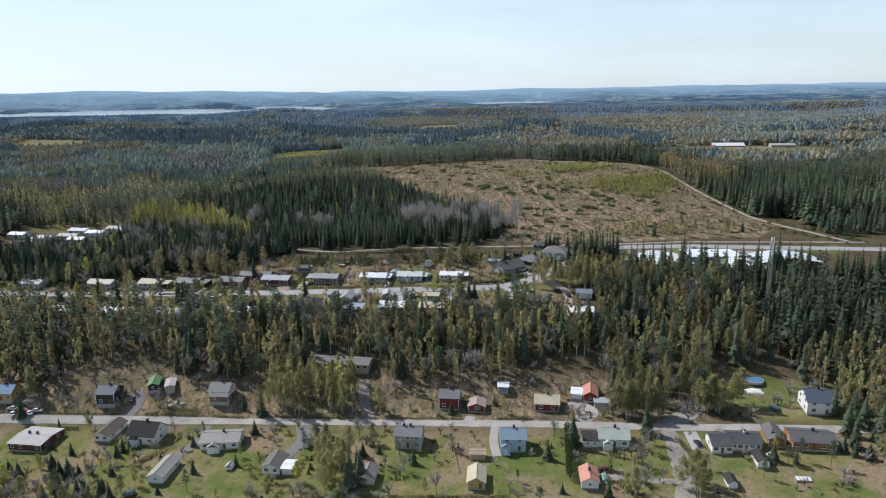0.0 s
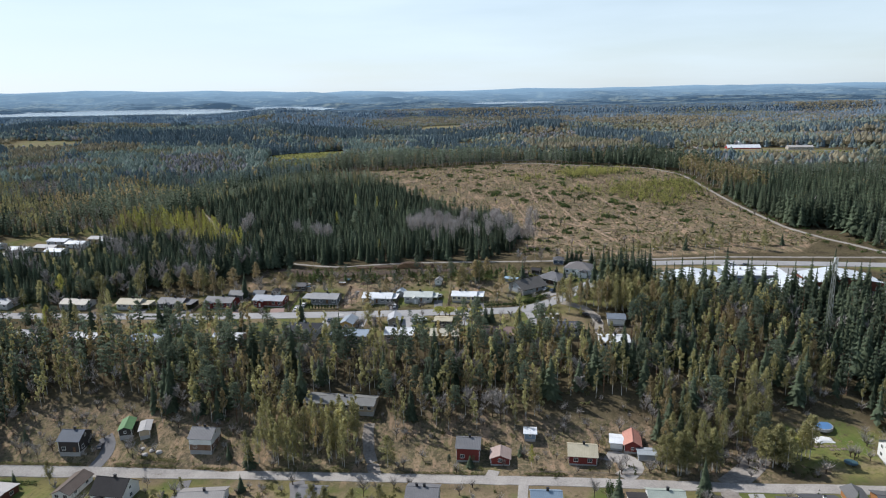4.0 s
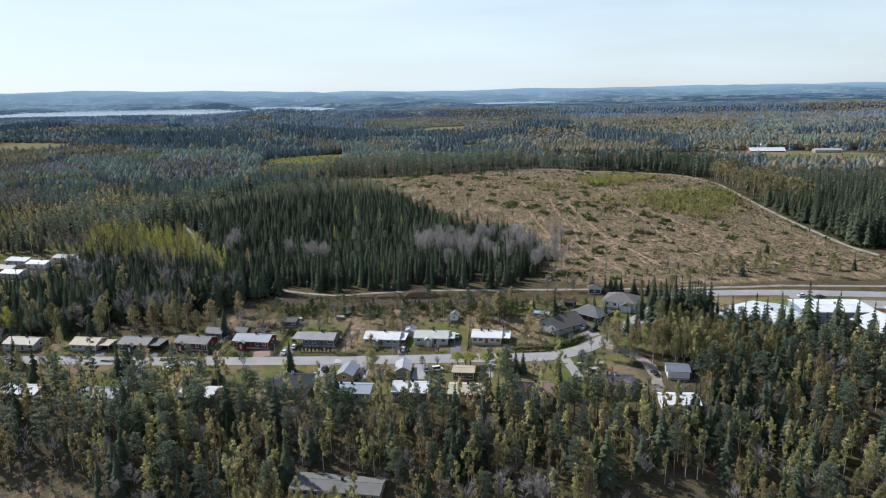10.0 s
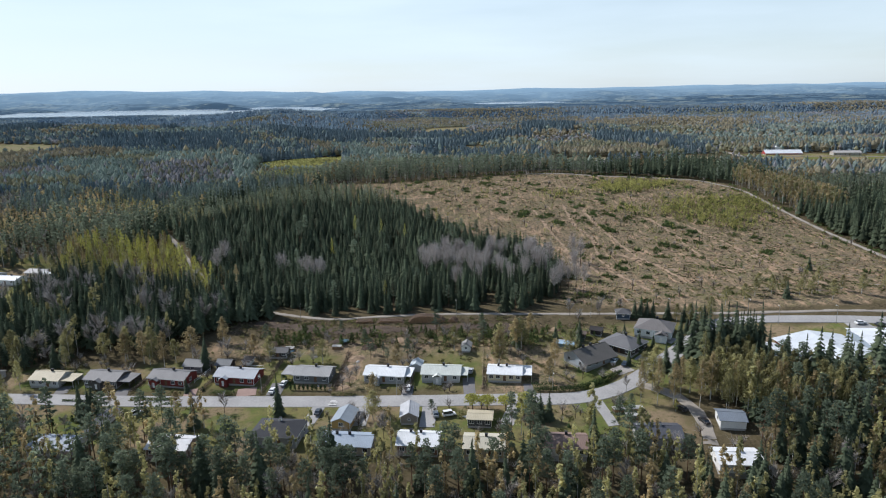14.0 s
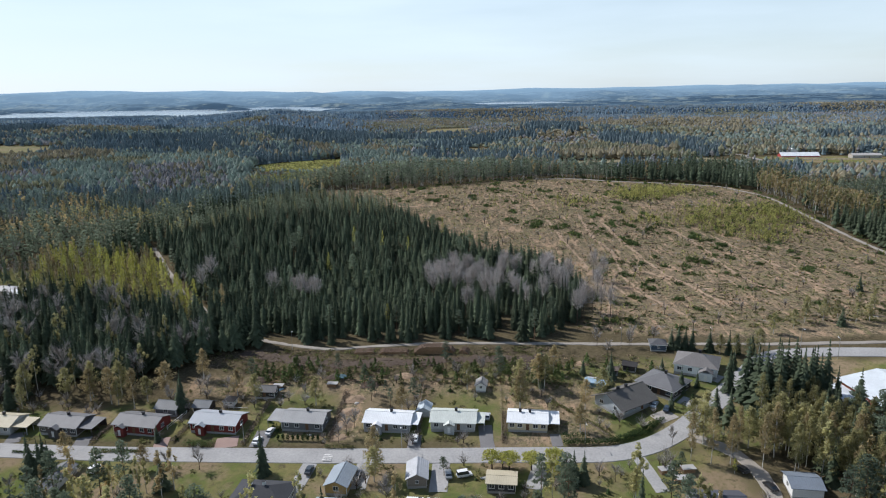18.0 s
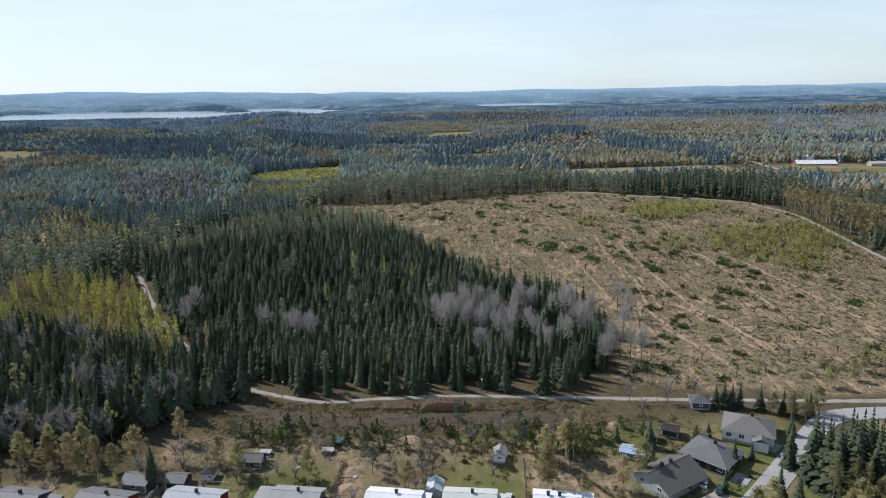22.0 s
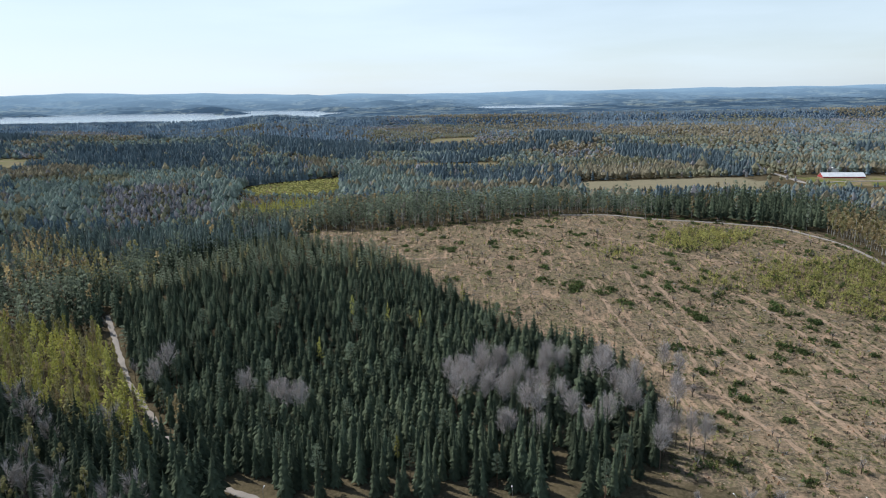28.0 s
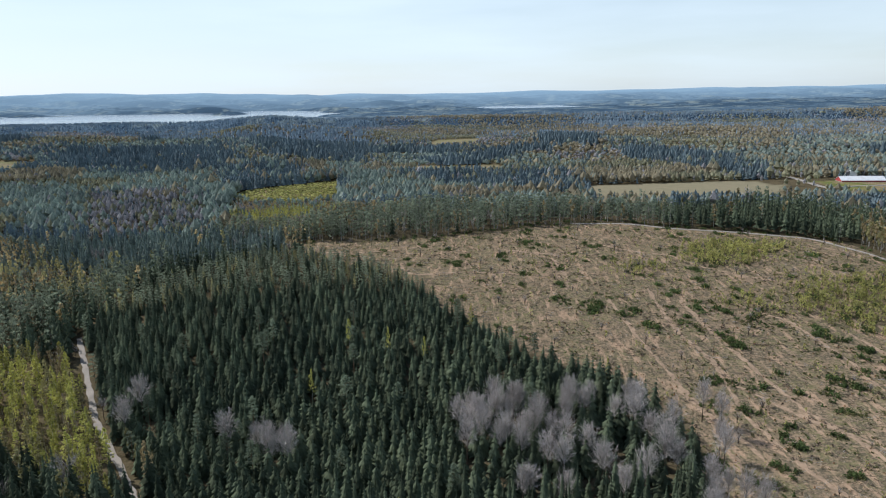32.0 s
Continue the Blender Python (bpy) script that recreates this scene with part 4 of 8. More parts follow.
# woods right of the hill track and behind the cleared hill
p = clear_of_roads(jittered(-130, 760, 415, 830, 5.0, 14), 1.0)
x, y = p[:, 0], p[:, 1]
back = np.interp(x, (-150, -144, -84, -14, 33, 58, 96, 124, 160, 200, 214), (730, 727, 718, 733, 754, 761, 758, 740, 726, 704, 664))
keep = ~inside(STAND, x, y) & ~inside(CUT, x, y) & ~inside(YELLOW, x, y) & (((x <= 214) & (y > back)) | ((x > 214) & (y > 700)) | ((x > 224) & (y > 470)) | ((x > 246) & (y > 415)))
p = p[keep]
x, y = p[:, 0], p[:, 1]
kind, tall, two = woods_plan(p, 6, (0.50, 0.20, 0.18, 0.05, 0.07), 110, 60, 5)
kind = np.where((x > 228) & (x < 330) & (y < 640) & (kind > 0) & (np.random.default_rng(6).random(len(p)) < 0.85), 0, kind)
belt = inside([(221, 588), (222, 690), (244, 724), (306, 706), (292, 640), (262, 584)], x, y) & (np.random.default_rng(67).random(len(p)) < 0.9)
kind, two, tall = np.where(belt, 2, kind), np.where(belt, np.random.default_rng(68).random(len(p)), two), np.where(belt, np.clip(tall, 0.9, 1.1), tall)
grow("spruce_wood", SPRUCE1, (kind == 0) & (y < 640), 0.85, 1.15, ("spruce", "bark"), "tall dark spruces beside the hill track", 41, (1.0, 1.3))
grow("spruce_wood", SPRUCE2, (kind == 0) & (y >= 640) & (y < 800), 0.7, 1.0, ("spruce", "bark"), "row of dark spruces behind the cleared hill", 42, (1.0, 1.3))
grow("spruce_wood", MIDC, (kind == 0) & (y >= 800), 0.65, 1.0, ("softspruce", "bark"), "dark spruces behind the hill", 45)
grow("pine_wood", PINE2, kind == 1, 0.75, 1.05, ("pine", "bare"), "young pines along the back of the hill", 46)
for sel, mat, word, sd in ((two < 0.45, "birch", "olive", 44), (two >= 0.45, "ochre", "ochre", 47)):
    grow("birch_wood", BIRCH2, (kind == 2) & sel, 0.75, 1.1, (mat, "birchbark"), word + " spring birches along the hill track", sd)
grow("bare_trees", BARE1, kind == 3, 0.7, 1.0, ("bare", "bark"), "grey leafless trees behind the cleared hill", 48)

# middle distance: stands of dark conifers, birch belts and mixed woods between fields
OPEN = [FIELD, MEADOW, GLADE, GLADE_LOW, ROCKS] + FIELDS_FAR
p = clear_of_roads(jittered(-1000, 1050, 800, 1320, 6.0, 15), 3)
p = p[~in_any(p, OPEN) & ~((p[:, 0] > 330) & (p[:, 0] < 620) & (p[:, 1] > 940) & (p[:, 1] < 1090) & (np.random.default_rng(8).random(len(p)) > 0.12))]
# trees before open ground, lowered so that it shows from the camera
young = in_any(p * (1.03, 1.0) + (0, 42), OPEN) | in_any(p * (1.06, 1.0) + (0, 80), OPEN)
kind, tall, two = woods_plan(p, 7, (0.18, 0.36, 0.20, 0.10, 0.16), 150, 85, 7)
right_ = (p[:, 0] > 60) & (kind < 2) & ~in_any(p, DARKS) & (np.random.default_rng(7).random(len(p)) < 0.28)
kind = np.where(right_, 2, kind)
tall = np.where(young, tall * 0.42, tall)
# these far materials carry the haze in their base colours
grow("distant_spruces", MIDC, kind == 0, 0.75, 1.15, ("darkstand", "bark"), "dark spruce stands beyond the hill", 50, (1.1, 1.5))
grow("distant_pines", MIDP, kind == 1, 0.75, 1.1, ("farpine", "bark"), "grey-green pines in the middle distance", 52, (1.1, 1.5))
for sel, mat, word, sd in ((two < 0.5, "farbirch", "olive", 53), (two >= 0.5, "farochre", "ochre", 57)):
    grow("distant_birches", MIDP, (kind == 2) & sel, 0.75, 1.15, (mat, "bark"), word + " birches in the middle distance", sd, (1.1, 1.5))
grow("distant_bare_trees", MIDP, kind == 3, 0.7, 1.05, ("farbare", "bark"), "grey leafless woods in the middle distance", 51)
p = jittered(-290, -110, 830, 1180, 4.2, 16)
scatter("sapling_birches", FARB, p[in_any(p, [GLADE])], 0.12, 0.20, ("sapling", "bark"), "light green young birches in a clearing", "woods", 54, (2.2, 3.0))
scatter("sapling_birches", PLUME, p[in_any(p, [GLADE_LOW])], 0.4, 0.68, ("yellow", "birchbark"), "yellow-green birches beside the clearing", "woods", 63)
# far woods to the lake
p = jittered(-1900, 1900, 1320, 2590, 8.8, 17)
p = p[~in_any(p, FIELDS_FAR) & (lake_at(p[:, 0], p[:, 1]) < 0.02)]
shore = (p[:, 1] > 2420) & (p[:, 0] < -250)
scatter("shore_woods", FARC, p[shore], 0.35, 0.6, ("lakewood", "bark"), "low woods along the lake shore in haze-blue tones", "woods", 59, (1.2, 1.8))
p = p[~shore]
kind, tall, two = woods_plan(p, 18, (0.16, 0.36, 0.22, 0.10, 0.16), 260, 150, 10)
right_ = (p[:, 0] > 0) & (kind < 2) & ~in_any(p, DARKS) & (p[:, 1] < 2250) & (np.random.default_rng(18).random(len(p)) < 0.3)
kind = np.where(right_, 2, kind)
# beyond this distance conifers take the needles tinted with haze
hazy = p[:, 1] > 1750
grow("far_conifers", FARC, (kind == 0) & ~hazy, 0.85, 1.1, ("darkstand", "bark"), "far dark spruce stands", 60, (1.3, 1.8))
grow("far_conifers", FARC, (kind < 2) & hazy, 0.6, 0.9, ("lakewood", "bark"), "far conifer woods towards the lake, coloured with haze blue", 61, (1.3, 1.8))
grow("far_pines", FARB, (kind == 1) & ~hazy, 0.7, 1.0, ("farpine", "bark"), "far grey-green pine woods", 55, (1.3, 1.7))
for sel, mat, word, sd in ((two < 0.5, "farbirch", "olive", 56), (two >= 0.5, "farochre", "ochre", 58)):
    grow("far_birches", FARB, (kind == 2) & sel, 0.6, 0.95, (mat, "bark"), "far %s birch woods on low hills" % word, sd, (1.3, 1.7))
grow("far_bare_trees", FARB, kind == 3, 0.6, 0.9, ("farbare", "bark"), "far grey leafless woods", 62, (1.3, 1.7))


# ---------- helpers for things ----------
def part(name, bm, mat, parent, label="", m=None):
    """One mesh object under a thing or a part."""
    me = bpy.data.meshes.new(name)
    bmesh.ops.recalc_face_normals(bm, faces=bm.faces)
    bm.to_mesh(me)
    bm.free()
    me.materials.append(mat)
    ob = new(name, me)
    ob.parent = parent
    if m is not None:
        ob.matrix_basis = m
    return tagged(ob, label)


def child(name, mesh, parent, m, label=""):
    ob = new(name, mesh)
    ob.parent = parent
    ob.matrix_basis = m
    return tagged(ob, label)


def thing(name, label, category, x, y, yaw=0.0, z=None, group=""):
    e = new(name)
    e.matrix_basis = pose(x, y, ground_z(x, y) if z is None else z, 0, 0, yaw)
    return tagged(e, label, category, group)


def solid(*boxes, bm=None, bevel=0.0):
    """Boxes (x0, x1, y0, y1, z0, z1) in one bmesh."""
    bm = bm or bmesh.new()
    for x0, x1, y0, y1, z0, z1 in boxes:
        v = [bm.verts.new((x, y, z)) for x in (x0, x1) for y in (y0, y1) for z in (z0, z1)]
        for f in ((0, 1, 3, 2), (4, 6, 7, 5), (0, 4, 5, 1), (2, 3, 7, 6), (0, 2, 6, 4), (1, 5, 7, 3)):
            bm.faces.new([v[i] for i in f])
    if bevel:
        bmesh.ops.bevel(bm, geom=bm.edges[:], offset=bevel, segments=1, affect="EDGES")
    return bm


def prism(corners, a, b, axis="y", bm=None):
    """A flat outline (u, z) drawn out along an axis from a to b."""
    bm = bm or bmesh.new()
    put = (lambda u, w, z: (u, w, z)) if axis == "y" else (lambda u, w, z: (w, u, z))
    r0 = [bm.verts.new(put(u, a, z)) for u, z in corners]
    r1 = [bm.verts.new(put(u, b, z)) for u, z in corners]
    n = len(corners)
    bm.faces.new(r0)
    bm.faces.new(r1[::-1])
    for i in range(n):
        bm.faces.new((r0[i], r0[(i + 1) % n], r1[(i + 1) % n], r1[i]))
    return bm


def lathe(profile, sides=10, bm=None, at=(0, 0)):
    bm = bm or bmesh.new()
    rings = []
    for r, z in profile:
        rings.append([bm.verts.new((at[0] + r * math.cos(2 * math.pi * i / sides), at[1] + r * math.sin(2 * math.pi * i / sides), z)) for i in range(sides)])
    for a, b in zip(rings, rings[1:]):
        for i in range(sides):
            bm.faces.new((a[i], a[(i + 1) % sides], b[(i + 1) % sides], b[i]))
    bm.faces.new(rings[0][::-1])
    bm.faces.new(rings[-1])
    return bm


def slab(a, b, c, d, thick):
    """A flat plate on four corners, drawn downwards."""
    bm = bmesh.new()
    top = [bm.verts.new(p) for p in (a, b, c, d)]
    low = [bm.verts.new((p[0], p[1], p[2] - thick)) for p in (a, b, c, d)]
    bm.faces.new(top)
    bm.faces.new(low[::-1])
    for i in range(4):
        bm.faces.new((top[i], low[i], low[(i + 1) % 4], top[(i + 1) % 4]))
    return bm


MESHES = {}
FOOT = []


def shared_mesh(key, make, mat):
    """One mesh for all alike pieces."""
    if key not in MESHES:
        bm = make()
        bmesh.ops.recalc_face_normals(bm, faces=bm.faces)
        me = bpy.data.meshes.new(key[0])
        bm.to_mesh(me)
        bm.free()
        me.materials.append(mat)
        MESHES[key] = me
    return MESHES[key]


def window(parent, m, w=1.3, h=1.2, name="window"):
    """A white frame with a cross bar, a sill and a dark pane; m sets it on a wall, its outside towards -y."""
    fr = shared_mesh(("window_frame", w, h), lambda: solid((-w / 2 - 0.1, -w / 2, -0.07, 0.02, -0.1, h + 0.1), (w / 2, w / 2 + 0.1, -0.07, 0.02, -0.1, h + 0.1), (-w / 2, w / 2, -0.07, 0.02, h, h + 0.1), (-w / 2 - 0.12, w / 2 + 0.12, -0.12, 0.02, -0.14, 0.0), (-0.035, 0.035, -0.05, 0.02, 0, h)), M["white"])
    pn = shared_mesh(("pane", w, h), lambda: solid((-w / 2, w / 2, -0.03, 0.01, 0, h)), M["glass"])
    ob = child(name, fr, parent, m)
    child("pane", pn, ob, Matrix())
    return ob


SEAM = {}


def roof_material(color, metal):
    """Sheet roofing with standing seams, or plain felt."""
    key = (color, metal)
    if key not in SEAM:
        m = material("roofing", color, 0.6 if metal else 0.88, 0.16, 0.3, 2.5, bump=0.1, spec=0.25 if metal else 0.15)
        if metal:
            n, l = m.node_tree.nodes, m.node_tree.links
            tcn, wv, bp = n.new("ShaderNodeTexCoord"), n.new("ShaderNodeTexWave"), n.new("ShaderNodeBump")
            wv.bands_direction = "X"
            wv.inputs["Scale"].default_value = 0.55
            bp.inputs["Strength"].default_value, bp.inputs["Distance"].default_value = 0.5, 0.06
            l.new(tcn.outputs["Object"], wv.inputs["Vector"])
            l.new(wv.outputs["Fac"], bp.inputs["Height"])
            l.new(bp.outputs["Normal"], n["Principled BSDF"].inputs["Normal"])
        SEAM[key] = m
    return SEAM[key]


def gable_roof(e, L, W, eave, rise, ridge, mat, over=0.5, thick=0.16, x0=0.0, y0=0.0, name="roof_panel"):
    """Two sloping plates that meet in a ridge, and the ridge cap."""
    if ridge == "x":
        k = rise / (W / 2)
        for s in (0, 1):
            ye, yr = (y0 - over, y0 + W / 2) if s == 0 else (y0 + W + over, y0 + W / 2)
            ze, zr = eave - over * k + thick, eave + rise + thick
            part(name, slab((x0 - over, ye, ze), (x0 + L + over, ye, ze), (x0 + L + over, yr, zr), (x0 - over, yr, zr), thick), mat, e)
        part("ridge_cap", solid((x0 - over, x0 + L + over, y0 + W / 2 - 0.12, y0 + W / 2 + 0.12, eave + rise + thick - 0.03, eave + rise + thick + 0.05)), mat, e)
    else:
        k = rise / (L / 2)
        for s in (0, 1):
            xe, xr = (x0 - over, x0 + L / 2) if s == 0 else (x0 + L + over, x0 + L / 2)
            ze, zr = eave - over * k + thick, eave + rise + thick
            part(name, slab((xe, y0 - over, ze), (xr, y0 - over, zr), (xr, y0 + W + over, zr), (xe, y0 + W + over, ze), thick), mat, e, m=None)
        part("ridge_cap", solid((x0 + L / 2 - 0.12, x0 + L / 2 + 0.12, y0 - over, y0 + W + over, eave + rise + thick - 0.03, eave + rise + thick + 0.05)), mat, e)


def hip_roof(e, L, W, eave, rise, mat, over=0.55):
    a, b = W / 2 if L > W else L / 2, None
    bm = bmesh.new()
    lo = [bm.verts.new(p) for p in ((-over, -over, eave), (L + over, -over, eave), (L + over, W + over, eave), (-over, W + over, eave))]
    if L >= W:
        r = [bm.verts.new((a * 0.95, W / 2, eave + rise)), bm.verts.new((L - a * 0.95, W / 2, eave + rise))]
        bm.faces.new((lo[0], lo[1], r[1], r[0])), bm.faces.new((lo[1], lo[2], r[1])), bm.faces.new((lo[2], lo[3], r[0], r[1])), bm.faces.new((lo[3], lo[0], r[0]))
    else:
        r = [bm.verts.new((L / 2, a * 0.95, eave + rise)), bm.verts.new((L / 2, W - a * 0.95, eave + rise))]
        bm.faces.new((lo[0], lo[1], r[0])), bm.faces.new((lo[1], lo[2], r[1], r[0])), bm.faces.new((lo[2], lo[3], r[1])), bm.faces.new((lo[3], lo[0], r[0], r[1]))
    bm.faces.new(lo[::-1])
    part("roof", bm, mat, e)
    part("fascia", solid((-over, L + over, -over, -over + 0.06, eave - 0.2, eave - 0.01), (-over, L + over, W + over - 0.06, W + over, eave - 0.2, eave - 0.01), (-over, -over + 0.06, -over + 0.06, W + over - 0.06, eave - 0.2, eave - 0.01), (L + over - 0.06, L + over, -over + 0.06, W + over - 0.06, eave - 0.2, eave - 0.01)), M["white"], e)


def chimney(e, x, y, z, mat="black"):
    c = part("chimney", solid((x - 0.4, x + 0.4, y - 0.35, y + 0.35, z - 1.2, z + 1.0), bevel=0.03), M[mat], e)
    part("chimney_cap", solid((x - 0.48, x + 0.48, y - 0.43, y + 0.43, z + 1.0, z + 1.12)), M["black"], c)


def house(label, p0, p1, W, eave=2.8, rise=1.6, ridge="x", wall=(0.7, 0.7, 0.68), roof=(0.2, 0.2, 0.2), metal=True, wins=(3, 1, 1), storeys=1, smoke=1, porch=None, name="house", category="house", hip=False, door=True, over=0.5, base=0.4, carport=None, group="", low=None, cap="black"):
    """A house whose front wall runs from p0 to p1 and which goes W metres back."""
    dx, dy = p1[0] - p0[0], p1[1] - p0[1]
    L, yaw = math.hypot(dx, dy), math.degrees(math.atan2(dy, dx))
    c, s = math.cos(math.radians(yaw)), math.sin(math.radians(yaw))
    mid_ = (p0[0] + c * L / 2 - s * W / 2, p0[1] + s * L / 2 + c * W / 2)
    z = ground_z(*mid_)
    FOOT.append((mid_[0], mid_[1], L / 2, W / 2, c, s))
    e = thing(name, label, category, p0[0], p0[1], yaw, z, group)
    eave += base
    part("foundation", solid((0.06, L - 0.06, 0.06, W - 0.06, -2.2, base)), M["concrete"], e)
    wm_ = paint(wall)
    zt = eave
    if hip:
        part("wall", solid((0, L, 0, W, base, eave)), wm_, e)
        hip_roof(e, L, W, eave, rise, roof_material(roof, metal), over)
    elif ridge == "x":
        part("wall", prism([(0, base), (W, base), (W, eave), (W / 2, eave + rise), (0, eave)], 0, L, "x"), wm_, e)
        gable_roof(e, L, W, eave, rise, "x", roof_material(roof, metal), over)
    else:
        part("wall", prism([(0, base), (L, base), (L, eave), (L / 2, eave + rise), (0, eave)], 0, W, "y"), wm_, e)
        gable_roof(e, L, W, eave, rise, "y", roof_material(roof, metal), over)
    if low:                                   # a lower storey in another colour
        part("lower_wall", solid((-0.04, L + 0.04, -0.04, W + 0.04, base - 0.02, base + 2.2)), paint(low), e)
    big = L > 6
    ww, wh = (1.35, 1.2) if big else (0.8, 0.8)
    for st in range(storeys):
        zs = base + 0.9 + 2.7 * st
        if zs + wh > eave + (rise * 0.6 if ridge == "y" and not hip else 0):
            continue
        for i in range(wins[0]):
            x = L * (i + 0.5) / wins[0]
            if door and st == 0 and i == wins[0] // 2 and wins[0] > 1:
                dr = part("door", solid((x - 0.5, x + 0.5, -0.07, 0.02, base, base + 2.05)), paint((0.16, 0.09, 0.05)), e)
                part("door_handle", solid((x + 0.36, x + 0.42, -0.12, -0.07, base + 1.0, base + 1.08)), M["chrome"], dr)
            else:
                window(e, pose(x, 0, zs), ww, wh)
        for i in range(wins[1]):
            window(e, pose(L, W * (i + 0.5) / wins[1], zs, 0, 0, 90), ww, wh)
        for i in range(wins[2]):
            window(e, pose(0, W * (i + 0.5) / wins[2], zs, 0, 0, -90), ww, wh)
    if ridge == "x" and not hip and storeys > 1 and rise > 2.0:
        for sx, a in ((L, 90), (0, -90)):
            window(e, pose(sx, W / 2, eave + 0.1, 0, 0, a), 0.9, 0.9)
    part("corner_board", solid((-0.05, 0.09, -0.05, 0.09, base, eave - 0.1)), M["white"], e)
    part("corner_board", solid((L - 0.09, L + 0.05, -0.05, 0.09, base, eave - 0.1)), M["white"], e)
    for i in range(smoke):
        if ridge == "x" or hip:
            chimney(e, L * (0.55 - 0.25 * i), W * 0.52, eave + rise, cap)
        else:
            chimney(e, L * 0.52, W * (0.5 + 0.2 * i), eave + rise, cap)
    if porch:
        px_, pw, pd, ph = porch
        po = part("porch", solid((px_, px_ + pw, -pd, -0.01, -0.5, ph)), wm_, e)
        part("porch_roof", prism([(px_ - 0.3, ph), (px_ + pw / 2, ph + pw * 0.28), (px_ + pw + 0.3, ph), (px_ + pw / 2, ph + pw * 0.28 + 0.14)], -pd - 0.35, 0.3, "y"), roof_material(roof, metal), po)
        part("porch_door", solid((px_ + pw / 2 - 0.45, px_ + pw / 2 + 0.45, -pd - 0.05, -pd, 0, 2.0)), M["white"], po)
    if carport:
        side, cw, cd = carport
        x0, x1 = (L, L + cw) if side > 0 else (-cw, 0)
        part("carport_roof", slab((x0, 0.4, eave - 0.15), (x1, 0.4, eave - 0.15), (x1, cd, eave + 0.25), (x0, cd, eave + 0.25), 0.18), roof_material(roof, metal), e)
        part("carport_wall", solid((x0 + 0.05, x1 - 0.05, cd - 0.3, cd - 0.15, -0.4, eave - 0.1)), wm_, e)
        for xx in (x1 - 0.25 if side > 0 else x0 + 0.1,):
            part("post", solid((xx, xx + 0.15, 0.5, 0.65, -0.4, eave - 0.33)), wm_, e)
            part("post", solid((xx, xx + 0.15, cd * 0.5, cd * 0.5 + 0.15, -0.4, eave - 0.33)), wm_, e)
    return e


RED, WHITE, CREAM, OCHRE = (0.19, 0.038, 0.032), (0.72, 0.72, 0.70), (0.60, 0.53, 0.37), (0.47, 0.31, 0.12)
DARK, GREYW, LBLUE, ORANGE, TAN = (0.05, 0.044, 0.042), (0.42, 0.44, 0.45), (0.36, 0.47, 0.60), (0.31, 0.145, 0.055), (0.42, 0.34, 0.24)
SLATE, DARKR, GREYR, PALER = (0.085, 0.103, 0.130), (0.048, 0.045, 0.045), (0.165, 0.165, 0.17), (0.36, 0.355, 0.35)
WHITER, CREAMR, PINK, GREENR, BLUER, BROWNR = (0.70, 0.72, 0.735), (0.46, 0.41, 0.30), (0.48, 0.235, 0.18), (0.11, 0.21, 0.095), (0.15, 0.23, 0.35), (0.13, 0.105, 0.09)

# ---------- houses along the low street, far side ----------
LOW = "houses along the low street"
house("ochre wooden house with a blue sheet roof beside the street", (-199.7, 271.2), (-190.2, 270.7), 7.5, 3.4, 2.4, "x", OCHRE, BLUER, storeys=1, group=LOW)
house("dark two-storey wooden house with slate-blue roof", (-150.4, 265.6), (-142.4, 265), 8.5, 4.6, 2.3, "x", DARK, SLATE, storeys=2, wins=(2, 2, 2), group=LOW)
house("narrow shed with a green sheet roof beside a gravel yard", (-130.5, 271.5), (-126.2, 272.5), 9, 2.3, 1.0, "y", DARK, GREENR, name="shed", category="shed", smoke=0, wins=(1, 0, 0), door=False)
house("long grey shed with a pale flat roof", (-122.5, 271), (-119, 272), 8, 2.1, 0.35, "y", TAN, PALER, name="shed", category="shed", smoke=0, wins=(0, 0, 0), door=False)
house("small grey timber shed with dark felt roof among scrap", (-182, 268), (-176, 267.5), 4, 2.0, 0.6, "x", (0.2, 0.17, 0.14), BROWNR, False, name="shed", category="shed", smoke=0, wins=(1, 0, 0), door=False)
house("white two-storey house with grey roof and brown base", (-100.8, 263.3), (-92.5, 262.4), 8.5, 4.7, 2.3, "x", WHITE, GREYR, storeys=2, wins=(2, 2, 2), low=(0.20, 0.12, 0.08), group=LOW)
house("long low hall with a pale weathered grey-green roof in the birches", (-61.5, 281), (-34.2, 276.5), 8.5, 2.6, 1.0, "x", TAN, (0.19, 0.192, 0.185), False, name="hall", category="hall", wins=(9, 1, 1), smoke=1)
house("dark red two-storey house with a grey sheet roof", (-2.7, 252.4), (5.2, 251.4), 8, 4.7, 1.9, "x", RED, GREYR, storeys=2, wins=(2, 2, 1), group=LOW)
house("low red outbuilding with a rusty pale roof", (9.1, 249.2), (15.6, 248.4), 6.5, 2.2, 1.3, "y", RED, (0.36, 0.28, 0.25), name="outbuilding", category="outbuilding", smoke=0, wins=(1, 1, 0), door=False)
house("small blue-grey shed with white sheet roof", (22.2, 260.6), (26.2, 260.1), 4.5, 2.2, 0.6, "x", (0.2, 0.27, 0.34), WHITER, name="shed", category="shed", smoke=0, wins=(1, 0, 0), door=False)
house("red cottage with a cream sheet roof and white windows", (35.8, 246.9), (45.1, 245.5), 8.5, 3.0, 2.0, "x", RED, CREAMR, wins=(2, 1, 1), door=False, group=LOW)
house("red garage with a pink sheet roof", (56.2, 252), (61.6, 250.8), 9, 2.6, 1.6, "y", RED, PINK, name="garage", category="garage", smoke=0, wins=(1, 0, 0), door=False)
